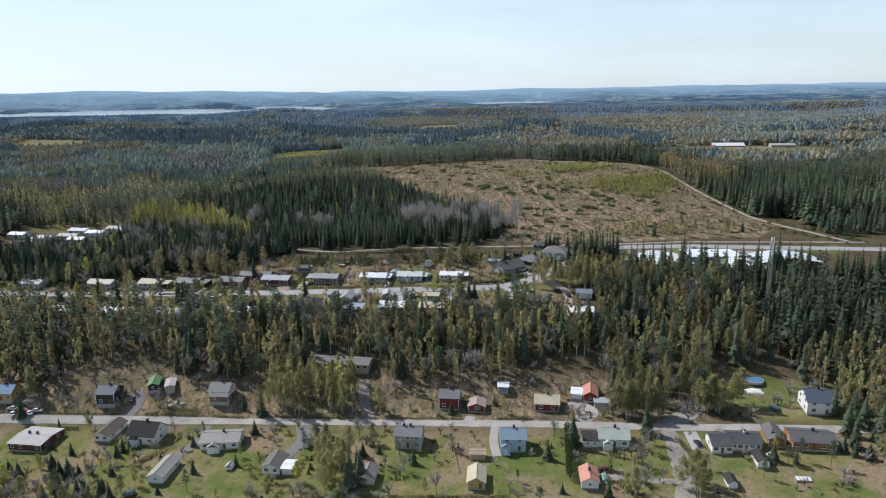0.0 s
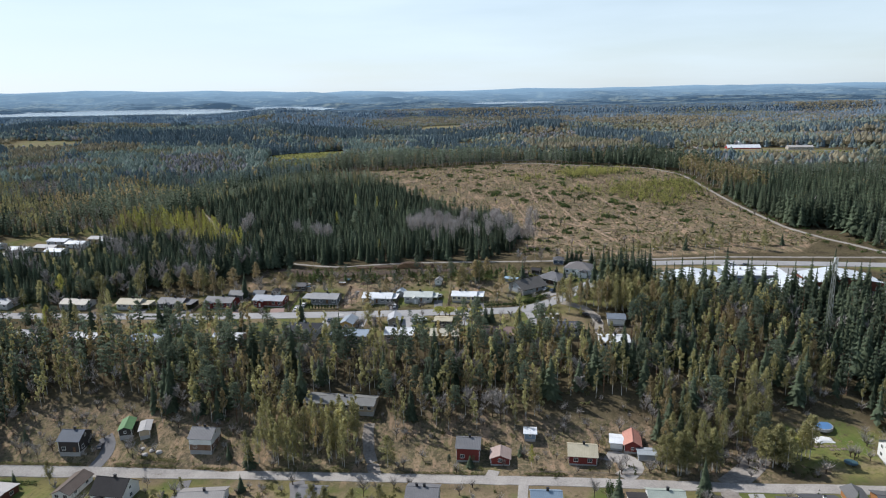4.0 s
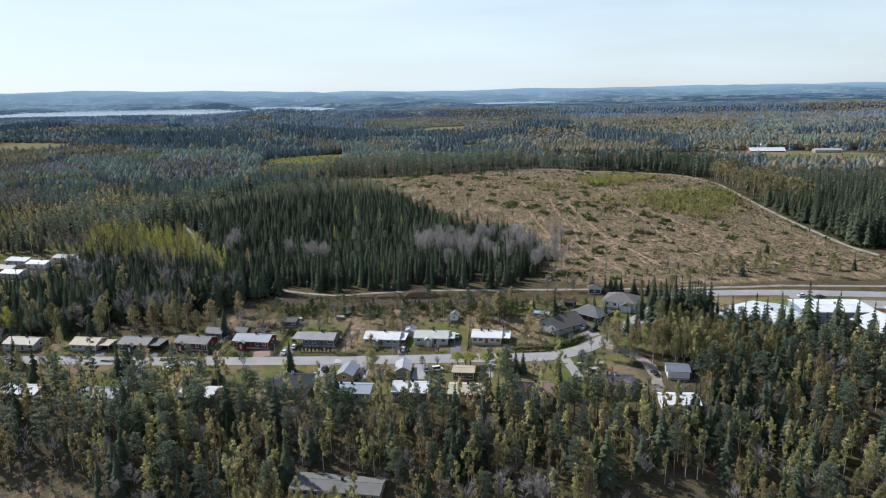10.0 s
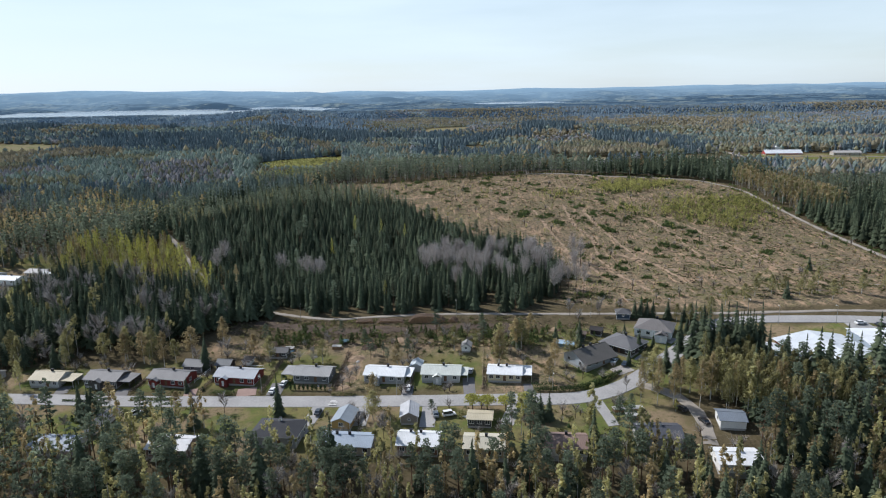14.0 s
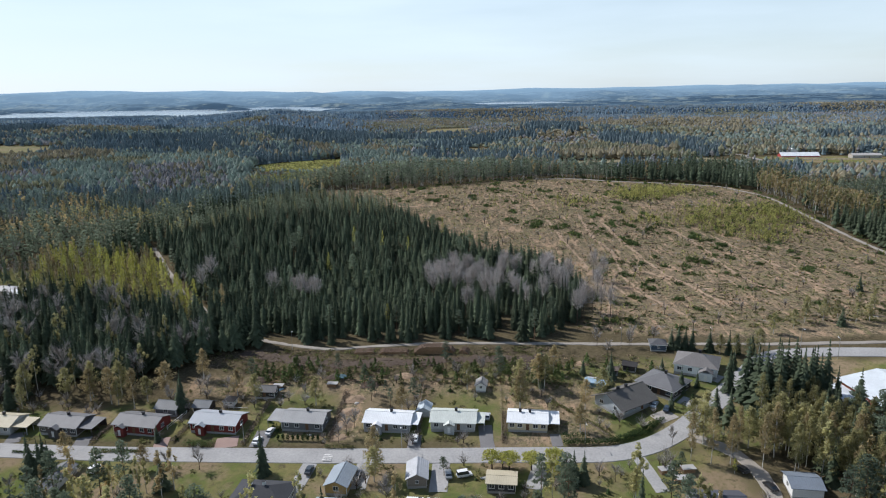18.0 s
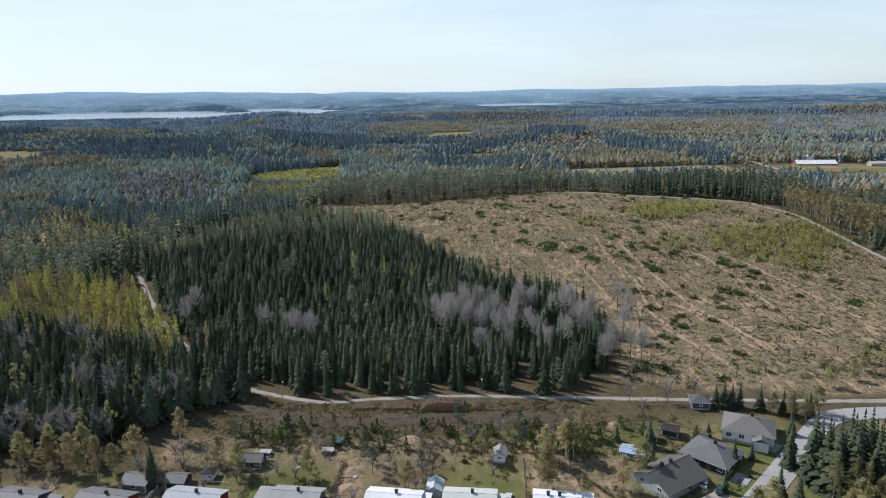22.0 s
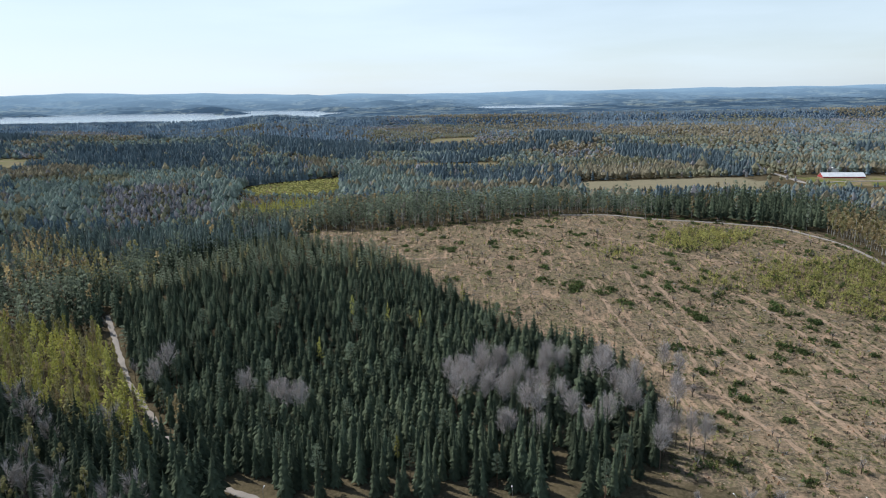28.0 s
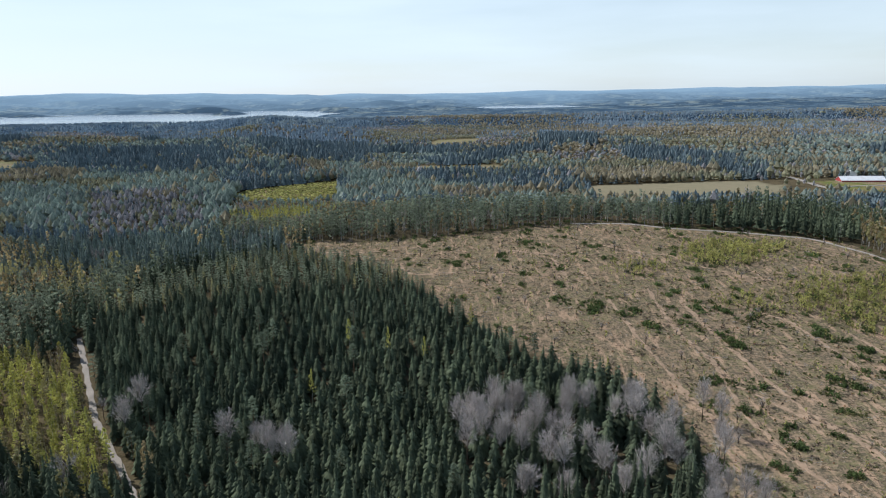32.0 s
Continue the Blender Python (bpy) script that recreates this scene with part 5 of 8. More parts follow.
house("white lean-to with a pale roof beside the garage", (51.8, 254.2), (55.9, 253.2), 6, 2.2, 0.4, "x", WHITE, WHITER, name="lean_to", category="shed", smoke=0, wins=(0, 0, 0), door=False)
house("grey flat-roofed car shelter on the gravel yard", (59.8, 247), (65.4, 246.2), 4.2, 2.1, 0.3, "x", (0.3, 0.32, 0.34), (0.33, 0.36, 0.38), name="car_shelter", category="shelter", smoke=0, wins=(0, 0, 0), door=False)
house("white two-storey house with a dark grey roof above lawn", (137.4, 233), (146.6, 231.4), 10.5, 4.9, 2.9, "x", WHITE, SLATE, storeys=2, wins=(2, 1, 2), smoke=1, group=LOW)

# ---------- near side of the low street ----------
house("low dark red brick bungalow with a broad pale roof", (-172.5, 239), (-158.5, 236.8), 13, 2.7, 0.8, "x", (0.12, 0.045, 0.035), (0.42, 0.40, 0.39), False, wins=(4, 2, 2), smoke=2, group=LOW)
house("white garage with a dark brown roof", (-140.3, 242.1), (-134, 241.3), 12.5, 2.4, 1.5, "y", WHITE, BROWNR, False, name="garage", category="garage", smoke=0, wins=(2, 2, 0), door=False)
house("white one-and-a-half-storey house with a steep dark roof", (-125.5, 239), (-114.1, 237), 9.5, 3.6, 3.6, "x", WHITE, DARKR, False, storeys=2, wins=(3, 1, 1), porch=(1.5, 3.4, 1.8, 2.9), group=LOW)
house("white garage with a pale grey roof at the lawn", (-106.1, 211.8), (-100.4, 211.2), 13, 2.3, 1.3, "y", WHITE, (0.30, 0.28, 0.26), name="garage", category="garage", smoke=0, wins=(1, 2, 2), door=False)
house("white bungalow with a grey-brown roof and terrace", (-93.9, 231), (-79.5, 231.6), 9.5, 2.8, 1.7, "x", WHITE, (0.27, 0.255, 0.24), wins=(4, 1, 1), porch=(3, 4.5, 2.2, 2.3), group=LOW)
house("white garage with a dark grey-brown roof", (-65.9, 213.4), (-59.4, 212.6), 9, 2.5, 1.6, "y", WHITE, (0.16, 0.145, 0.135), False, name="garage", category="garage", smoke=0, wins=(2, 1, 1), door=False)
house("white open terrace with slatted roof beside the garage", (-58.6, 212.6), (-55.2, 212.2), 5.5, 2.2, 0.2, "x", WHITE, WHITER, name="pergola", category="pergola", smoke=0, wins=(0, 0, 0), door=False)
house("small pale house with a white porch behind trees", (-54.7, 231), (-47, 230), 8, 3.0, 1.7, "x", (0.5, 0.5, 0.45), GREYR, wins=(2, 1, 1), porch=(0.3, 2.2, 1.5, 3.2), group=LOW)
house("cream garden shed with grey roof", (-30.6, 204.4), (-25.1, 203.8), 7, 2.4, 1.6, "y", CREAM, (0.22, 0.20, 0.19), False, name="shed", category="shed", smoke=0, wins=(1, 0, 0), door=False)
house("grey-green two-storey house with a grey roof", (-19.3, 225.4), (-9.6, 224.2), 8.5, 4.8, 1.7, "x", (0.34, 0.36, 0.33), GREYR, storeys=2, wins=(3, 1, 1), smoke=2, group=LOW)
house("light blue two-storey house with a striped blue roof", (19.5, 219.2), (28.4, 218.6), 8, 4.8, 2.2, "x", LBLUE, (0.20, 0.27, 0.34), storeys=2, wins=(2, 1, 1), porch=(0.4, 3.0, 2.0, 3.2), group=LOW)
house("tan timber woodshed with a shallow roof", (8.5, 215.5), (13.5, 215), 3.2, 2.0, 0.4, "x", TAN, (0.34, 0.26, 0.19), name="woodshed", category="shed", smoke=0, wins=(0, 0, 0), door=False)
house("ochre garden cottage with a cream sheet roof", (6.7, 198.4), (12.4, 197.9), 9, 2.4, 1.6, "y", OCHRE, CREAMR, name="cottage", category="cottage", smoke=0, wins=(2, 1, 1))
house("white bungalow with a green-grey roof", (55.2, 218.6), (65.6, 217.4), 8.5, 3.2, 2.1, "x", WHITE, (0.36, 0.40, 0.35), wins=(3, 1, 1), porch=(1.2, 3.2, 1.8, 2.6), group=LOW)
house("white garage with a dark flat roof joined to the bungalow", (49.6, 219.2), (55.0, 218.7), 7, 2.5, 0.5, "x", WHITE, DARKR, False, name="garage", category="garage", smoke=0, wins=(2, 0, 0), door=False)
house("white garage with a salmon-pink roof", (44, 195.4), (49.4, 194.8), 8.5, 2.3, 1.5, "y", WHITE, PINK, name="garage", category="garage", smoke=1, wins=(1, 0, 1), door=False)
house("white bungalow wing with a dark roof beside a gravel lane", (92.9, 211), (99.6, 210.3), 9, 2.8, 1.7, "x", WHITE, (0.085, 0.085, 0.09), False, wins=(3, 0, 1), smoke=0, group=LOW)
house("long white bungalow with a dark roof and terrace", (99.8, 212), (110, 211), 8.5, 2.8, 1.5, "x", WHITE, (0.085, 0.085, 0.09), False, wins=(5, 1, 0), smoke=1, group=LOW, cap="white")
house("white garden shed with dark roof beside the bungalow", (104.4, 201.4), (108, 201), 6.5, 2.2, 1.0, "y", WHITE, DARKR, False, name="shed", category="shed", smoke=0, wins=(1, 0, 0), door=False)
house("small white playhouse with dark roof on the lawn", (90.4, 191.4), (93.2, 191.2), 4.5, 1.8, 0.9, "y", WHITE, DARKR, False, name="playhouse", category="shed", smoke=0, wins=(0, 0, 0), door=False)
house("orange timber bungalow with a dark sheet roof", (120.6, 210.6), (134.4, 208), 10, 2.8, 1.7, "x", ORANGE, (0.11, 0.11, 0.11), wins=(5, 1, 1), smoke=1, group=LOW)
house("orange timber garage with a dark roof", (113.6, 213.5), (119, 212.5), 10, 2.5, 1.2, "y", ORANGE, (0.13, 0.13, 0.13), name="garage", category="garage", smoke=0, wins=(1, 1, 0), door=False)
house("tiny white playhouse on the grass", (-80.2, 217.8), (-78, 217.6), 2.2, 1.3, 0.7, "y", WHITE, PALER, name="playhouse", category="playhouse", smoke=0, wins=(1, 0, 0), door=False, base=0.1)

# ---------- bungalows along the upper street, far side ----------
UP = "bungalows along the upper street"
house("pale grey bungalow with a beige sheet roof", (-179, 377.6), (-167, 375.8), 9, 2.6, 1.7, "x", (0.5, 0.52, 0.52), CREAMR, wins=(4, 1, 1), smoke=1, carport=(1, 6, 7), group=UP)
house("dark bungalow with a grey sheet roof and gabled porch", (-156.5, 375.2), (-143, 372.6), 9.5, 2.6, 1.7, "x", (0.10, 0.09, 0.085), GREYR, wins=(5, 1, 1), porch=(4.5, 3.5, 1.6, 2.7), carport=(1, 5.5, 8), group=UP)
house("dark red bungalow with a grey sheet roof", (-130.9, 373.2), (-116.2, 370), 9, 2.7, 1.6, "x", RED, GREYR, wins=(5, 1, 1), porch=(1.8, 3.0, 1.6, 2.7), group=UP)
house("red and white bungalow with a shining blue-grey roof", (-104.9, 371.4), (-89.4, 368.7), 9, 2.7, 1.5, "x", RED, (0.36, 0.38, 0.41), wins=(5, 1, 1), porch=(2.6, 3.0, 1.6, 2.7), group=UP)
house("grey bungalow with a grey sheet roof behind clipped conifers", (-74.5, 369.2), (-61, 367.2), 9, 2.6, 1.6, "x", (0.16, 0.165, 0.17), (0.30, 0.30, 0.30), wins=(4, 1, 1), carport=(-1, 5, 8), group=UP)
house("grey bungalow with a white sheet roof", (-47.6, 366.2), (-33, 363.9), 9, 2.6, 1.5, "x", (0.30, 0.31, 0.32), WHITER, wins=(5, 1, 1), porch=(3.0, 3.0, 1.6, 2.6), carport=(1, 2.8, 8), group=UP)
house("light bungalow with a pale green-grey sheet roof", (-26.2, 364.2), (-12.4, 362.6), 9, 2.6, 1.5, "x", (0.46, 0.47, 0.46), (0.52, 0.55, 0.51), wins=(4, 1, 1), porch=(4.4, 3.0, 1.6, 2.6), carport=(1, 3, 7), group=UP)
house("cream bungalow with a white sheet roof and open car bay", (-2.1, 361.8), (9.8, 360), 8.5, 2.6, 1.2, "x", CREAM, WHITER, wins=(5, 1, 1), smoke=2, carport=(1, 3.8, 8.3), group=UP)
house("grey-white house with a broad dark felt roof", (34.2, 365), (46.5, 372.6), 12, 2.5, 3.0, "x", (0.40, 0.43, 0.46), (0.120, 0.115, 0.108), False, wins=(4, 1, 2), smoke=2, group=UP, over=1.1)
house("dark brown house with a grey hipped roof", (43.6, 383.2), (53, 373.6), 12.5, 2.5, 2.6, "x", (0.055, 0.042, 0.036), (0.14, 0.14, 0.145), wins=(4, 3, 1), hip=True, group=UP)
house("white house with a grey-brown hipped roof", (59.6, 392.2), (72.3, 386), 12, 3.0, 2.8, "x", (0.66, 0.68, 0.69), (0.165, 0.155, 0.15), wins=(4, 2, 1), hip=True, porch=(8.6, 4.2, 3.0, 2.5), group=UP)
house("small dark hut with white porch rails behind the gardens", (-89, 391), (-81.8, 390.4), 5, 2.1, 1.2, "x", DARK, (0.10, 0.10, 0.105), name="garden_hut", category="hut", smoke=0, wins=(3, 1, 1))
house("small white playhouse with a grey roof on dry grass", (-10.8, 387), (-7.4, 386.5), 4.5, 2.0, 1.1, "y", WHITE, (0.30, 0.29, 0.28), name="playhouse", category="playhouse", smoke=0, wins=(1, 0, 0), door=False)
house("dark blue hut with hipped felt roof beside the forest road", (57, 410.5), (62.5, 409.5), 5.5, 2.2, 1.5, "x", (0.05, 0.075, 0.11), (0.11, 0.11, 0.115), False, name="garden_hut", category="hut", smoke=0, wins=(1, 1, 1), hip=True)
house("blue-roofed low shed beside a hedge", (27, 386.5), (33, 383.8), 3, 1.6, 0.5, "x", (0.12, 0.20, 0.24), (0.30, 0.42, 0.52), name="shed", category="shed", smoke=0, wins=(0, 0, 0), door=False)
house("small dark shed on the garden slope", (42.5, 396), (46.5, 394), 4, 1.9, 0.8, "x", DARK, DARKR, False, name="shed", category="shed", smoke=0, wins=(0, 0, 0), door=False)
house("small brown garden shed", (36.6, 394), (39.6, 392.6), 3, 1.7, 0.6, "x", (0.12, 0.08, 0.06), BROWNR, False, name="shed", category="shed", smoke=0, wins=(0, 0, 0), door=False)
house("pale roofed outbuilding behind a bungalow", (-30.6, 373), (-26.8, 372.5), 5, 2.0, 1.0, "y", GREYW, (0.42, 0.47, 0.50), name="outbuilding", category="shed", smoke=0, wins=(0, 0, 0), door=False)
house("grey roofed outbuilding behind the red bungalow", (-121, 383), (-113.5, 381.6), 6, 2.3, 1.6, "x", (0.2, 0.2, 0.2), (0.17, 0.175, 0.18), name="outbuilding", category="shed", smoke=0, wins=(1, 0, 0), door=False)
house("dark octagonal garden pavilion with white base", (-98.4, 386), (-95, 385.6), 3.4, 1.9, 1.3, "x", WHITE, DARKR, False, name="pavilion", category="pavilion", smoke=0, wins=(2, 1, 1), hip=True, door=False)
house("dark gabled shed behind the bungalow", (-108, 383), (-102.5, 382.2), 5, 2.0, 1.3, "x", DARK, (0.14, 0.15, 0.16), name="shed", category="shed", smoke=0, wins=(0, 0, 0), door=False)

# ---------- near side of the upper street ----------
house("grey house with a large dark hipped roof", (-80, 329), (-65, 327.2), 11.5, 3.2, 2.5, "x", (0.34, 0.35, 0.35), (0.062, 0.064, 0.07), False, wins=(4, 2, 2), hip=True, smoke=2, cap="white", group=UP)
house("ochre garage with a blue-grey sheet roof", (-55.1, 336.2), (-49, 335.2), 9.5, 2.4, 1.4, "y", OCHRE, (0.27, 0.31, 0.35), name="garage", category="garage", smoke=0, wins=(1, 1, 1), door=False)
house("long house with a blue-grey sheet roof in the trees", (-57.1, 323), (-41, 321), 8.5, 2.7, 1.4, "x", (0.42, 0.36, 0.28), (0.30, 0.36, 0.43), wins=(5, 1, 1), smoke=2, group=UP)
house("brown brick house with a white sheet roof in the pines", (-32.7, 320.5), (-20.4, 319), 9, 2.9, 1.8, "x", (0.22, 0.13, 0.09), WHITER, wins=(4, 1, 1), smoke=2, group=UP)
house("grey garage with a pale metal roof", (-32.5, 337), (-27, 337), 8.5, 2.4, 1.4, "y", (0.25, 0.22, 0.19), (0.42, 0.43, 0.45), name="garage", category="garage", smoke=0, wins=(1, 0, 0), door=False)
house("dark car shelter with a cream flat roof", (-10.6, 333.5), (-3, 332.5), 6, 2.4, 0.5, "x", (0.07, 0.07, 0.075), CREAMR, name="car_shelter", category="shelter", smoke=0, wins=(3, 0, 0), door=False)
house("pale house with a cream roof among pines", (-12.4, 317), (-0.5, 315.8), 9, 2.8, 1.4, "x", TAN, (0.50, 0.47, 0.38), wins=(4, 1, 1), smoke=1, group=UP)
house("light house with a brown roof hidden by pines", (10.9, 315.5), (24, 314.2), 9, 2.8, 1.8, "x", (0.55, 0.54, 0.5), (0.24, 0.17, 0.145), wins=(4, 1, 1), smoke=1, group=UP)
house("white garage with dark panels on its roof", (67.4, 324.6), (74.8, 323.4), 7.5, 2.6, 1.0, "x", WHITE, (0.17, 0.20, 0.24), name="garage", category="garage", smoke=0, wins=(0, 0, 1), door=False)
house("grey house with a dark sheet roof among pines", (40, 317.5), (53, 316.5), 9, 2.8, 1.5, "x", (0.35, 0.35, 0.35), (0.08, 0.085, 0.10), wins=(4, 1, 1), smoke=3, cap="white", group=UP)
house("white house with a pale roof hidden in the wood", (60, 306), (72, 305), 9, 2.8, 1.3, "x", WHITE, WHITER, wins=(4, 1, 1), smoke=1, group=UP)
house("long white garage with a dark grey roof", (-139.5, 341.5), (-134.5, 341), 13, 2.3, 1.0, "y", WHITE, (0.14, 0.145, 0.15), name="garage", category="garage", smoke=0, wins=(1, 2, 2), door=False)
house("house with a blue-grey roof between pines", (-152, 330), (-137, 328), 9, 2.7, 1.5, "x", GREYW, (0.28, 0.33, 0.40), wins=(4, 1, 1), smoke=1, group=UP)
house("house with a pale roof between pines", (-185, 336), (-170, 334), 9, 2.7, 1.4, "x", (0.3, 0.28, 0.26), (0.55, 0.56, 0.58), wins=(4, 1, 1), smoke=1, group=UP)
house("house with a grey roof between pines", (-214, 342), (-199, 340), 9, 2.7, 1.4, "x", (0.12, 0.10, 0.09), (0.34, 0.35, 0.37), wins=(4, 1, 1), smoke=1, group=UP)
house("house with a white roof hidden by trees", (-112, 326), (-99, 324.5), 9, 2.7, 1.4, "x", (0.3, 0.2, 0.15), (0.62, 0.63, 0.65), wins=(4, 1, 1), smoke=1, group=UP)
house("low house with a beige roof at the end of the row", (-212, 382.5), (-197, 380), 9, 2.6, 1.5, "x", (0.4, 0.4, 0.4), (0.45, 0.42, 0.36), wins=(4, 1, 1), smoke=1, group=UP)
house("pale house with a grey roof on the edge of the wood", (-256, 388), (-242, 385), 9, 2.6, 1.5, "x", (0.45, 0.45, 0.45), (0.30, 0.31, 0.33), wins=(4, 1, 1), smoke=1, group=UP)

# ---------- houses further left, in the clearing ----------
LEFT = "pale-roofed houses in the far clearing"
for i, (hx, hy, hl, col) in enumerate(((-322, 486, 17, PALER), (-314, 500, 15, WHITER), (-297, 504, 16, PALER), (-296, 519, 15, (0.5, 0.53, 0.57)), (-279, 512, 14, WHITER), (-268, 523, 13, PALER), (-256, 518, 12, WHITER), (-330, 470, 14, (0.3, 0.31, 0.33)), (-300, 478, 13, (0.3, 0.31, 0.33)), (-284, 494, 13, WHITER), (-318, 452, 14, (0.25, 0.25, 0.26)), (-292, 455, 13, PALER), (-340, 512, 14, WHITER))):
    house("low pale house with a light sheet roof in a clearing", (hx, hy), (hx + hl * 0.97, hy - hl * 0.2), 9, 2.7, 1.3, "x", (GREYW, WHITE, TAN)[i % 3], col, wins=(3, 1, 1), smoke=1, group=LEFT)

# ---------- school ----------
SCH, SCHOOLR = "wings of the school", (0.56, 0.60, 0.63)
house("red brick school wing with a broad white low-pitched roof", (110.6, 350.5), (137, 353), 25, 3.9, 2.3, "y", (0.22, 0.075, 0.05), SCHOOLR, wins=(6, 0, 7), smoke=1, name="school_building", category="school", group=SCH, over=0.9)
house("flat white-roofed school wing with blue-grey fascia", (137.6, 364), (166, 362), 17, 3.6, 0.5, "x", (0.3, 0.36, 0.42), (0.68, 0.71, 0.73), wins=(8, 0, 0), smoke=2, name="school_building", category="school", group=SCH, cap="concrete")
house("school hall with a steep white roof", (152, 338), (172, 337), 20, 4.2, 3.4, "y", (0.22, 0.075, 0.05), SCHOOLR, wins=(5, 0, 3), smoke=0, name="school_building", category="school", group=SCH)
house("white school wing further along the road", (172.5, 350), (205, 347), 20, 4.0, 2.8, "y", (0.22, 0.075, 0.05), SCHOOLR, wins=(6, 0, 3), smoke=0, name="school_building", category="school", group=SCH)
house("low white roofed entrance shelter of the school", (102.4, 362), (109.4, 362.6), 12, 2.6, 0.5, "y", (0.3, 0.3, 0.3), SCHOOLR, wins=(0, 0, 0), smoke=0, door=False, name="entrance_shelter", category="shelter")

# ---------- farm ----------
house("long red barn with a white sheet roof on the meadow", (424, 1050), (471, 1044), 16, 1.7, 4.0, "x", (0.35, 0.06, 0.055), WHITER, wins=(8, 1, 1), smoke=0, name="barn", category="barn")
house("white farm building behind the barn", (452, 1092), (466, 1090), 12, 5, 3.2, "y", WHITE, WHITER, wins=(2, 1, 1), smoke=0, name="farm_building", category="barn")
house("grey farmhouse on the meadow", (505, 1030), (540, 1026), 12, 3.6, 2.2, "x", (0.4, 0.36, 0.32), (0.42, 0.40, 0.38), wins=(6, 1, 1), smoke=1, name="farmhouse", category="house")


# ---------- single trees ----------
def tree_kind(name, label, category, model, mats):
    """The first tree of a kind, with its trunk and crown as parts; it is copied to where its fellows stand."""
    v, f, m = model.arrays()
    n = model.normals(v, f, m)
    e = tagged(new(name), label, category)
    for key, part_name, mat in ((1, "trunk", mats[1]), (0, "crown", mats[0])):
        tri = f[m == key]
        if not len(tri):
            continue
        used, back = np.unique(tri, return_inverse=True)
        me = bpy.data.meshes.new(part_name)
        fill_mesh(me, v[used], back.reshape(-1, 3).astype(np.int32), normals=n[used])
        me.materials.append(M[mat])
        ob = new(part_name, me)
        ob.parent = e
    return e


KINDS = {
    "spruce": [tree_kind("spruce_tree", "tall dark green spruce with drooping boughs", "tree", m, ("spruce", "bark")) for m in SPRUCE0],
    "pine": [tree_kind("pine_tree", "pine with a bare reddish trunk and grey-green crown", "tree", m, ("nearpine", "pinebark")) for m in PINE0],
    "birch": [tree_kind("birch_tree", "slender white-stemmed birch in thin olive spring leaf", "tree", m, ("birch", "birchbark")) for m in BIRCH0],
    "ochre": [tree_kind("birch_tree", "slender birch in ochre spring leaf", "tree", m, ("ochre", "birchbark")) for m in BIRCH0],
    "yellow": [tree_kind("birch_tree", "birch in fresh yellow-green leaf", "tree", m, ("yellow", "birchbark")) for m in BIRCH0[:2]],
    "aspen": [tree_kind("aspen_tree", "tall grey leafless aspen among dark spruces", "tree", m, ("aspen", "bark")) for m in ASPEN0],
    "bare": [tree_kind("bare_tree", "leafless grey tree with a haze of twigs", "tree", m, ("bare", "bark")) for m in BARE0],
}
TALL = {"spruce": 18.0, "pine": 19.0, "birch": 17.0, "ochre": 17.0, "yellow": 17.0, "aspen": 18.0, "bare": 16.0}
PLACED = {k: 0 for k in KINDS}
tree_rng = random.Random(77)


def plant(kind, x, y, h, wide=1.0):
    """One tree of the kind at (x, y), h metres tall."""
    src = KINDS[kind][PLACED[kind] % len(KINDS[kind])]
    s = h / TALL[kind]
    m = Matrix.Translation((x, y, ground_z(x, y) - 0.1)) @ Matrix.Rotation(tree_rng.uniform(0, 6.28), 4, "Z") @ Matrix.Rotation(tree_rng.gauss(0, 0.015), 4, "X")
    if PLACED[kind] < len(KINDS[kind]):
        ob = src
        ob.matrix_basis = m
    else:
        ob = copy_thing(src, m)
    if kind == "spruce":
        wide *= 1.45 if h > 16 else 1.2
    if h < 14 and kind in ("spruce", "birch", "ochre"):
        wide *= 1.25
    ob.scale = (s * wide, s * wide, s)
    PLACED[kind] += 1
    return ob


def free_of_houses(p, gap=1.5):
    keep = np.ones(len(p), bool)
    for hx, hy, hl, hw, c, s in FOOT:
        u, w = (p[:, 0] - hx) * c + (p[:, 1] - hy) * s, (p[:, 1] - hy) * c - (p[:, 0] - hx) * s
        keep &= (np.abs(u) > hl + gap) | (np.abs(w) > hw + gap)
    return p[keep]


# the wooded slope between the two streets
p = free_of_houses(clear_of_roads(jittered(-330, 300, 205, 356, 4.35, 61), 2.0), 2.2)
x, y = p[:, 0], p[:, 1]
low = np.interp(x, (-330, -230, -200, -125, -118, -100, -75, -72, -66, -36, -30, 0, 50, 62, 66, 106, 114, 148, 152, 165, 300), (262, 268, 280, 284, 280, 276, 273, 254, 252, 254, 268, 266, 264, 256, 246, 242, 272, 268, 238, 224, 218))
top = np.interp(x, (-330, -100, -95, 58, 62, 100, 104, 150, 300), (352, 345, 330, 328, 348, 352, 346, 336, 340))
thin_from = np.interp(x, (-330, -95, 58, 62, 300), (322, 312, 311, 345, 345))
rr = np.random.default_rng(9).random(len(p))
hall_front = (x > -76) & (x < -30) & (y < 275)
keep = (y > low) & (y < top) & ((y < thin_from) | (rr < np.where(x < -90, 0.68, 0.46))) & ~((x > 56) & (x < 78) & (y > 315) & (y < 345))
keep &= ~((np.abs(x - 1) < 15) & (y > 330)) & ~((x > -165) & (x < -128) & (y < 296)) & ~((np.abs(x + 33) < 5) & (y < 276)) & ~((rr > 0.88) & (y < 300))
keep &= ~((x > 30) & (x < 68) & (y < 281 - 0.08 * (x - 30)))
p, rr, hf, tf = p[keep], rr[keep], hall_front[keep], thin_from[keep]
x, y = p[:, 0], p[:, 1]
q = np.random.default_rng(10).random(len(p))
a, b = patch(p, 33, 0.6), patch(p, 21, 2.4)
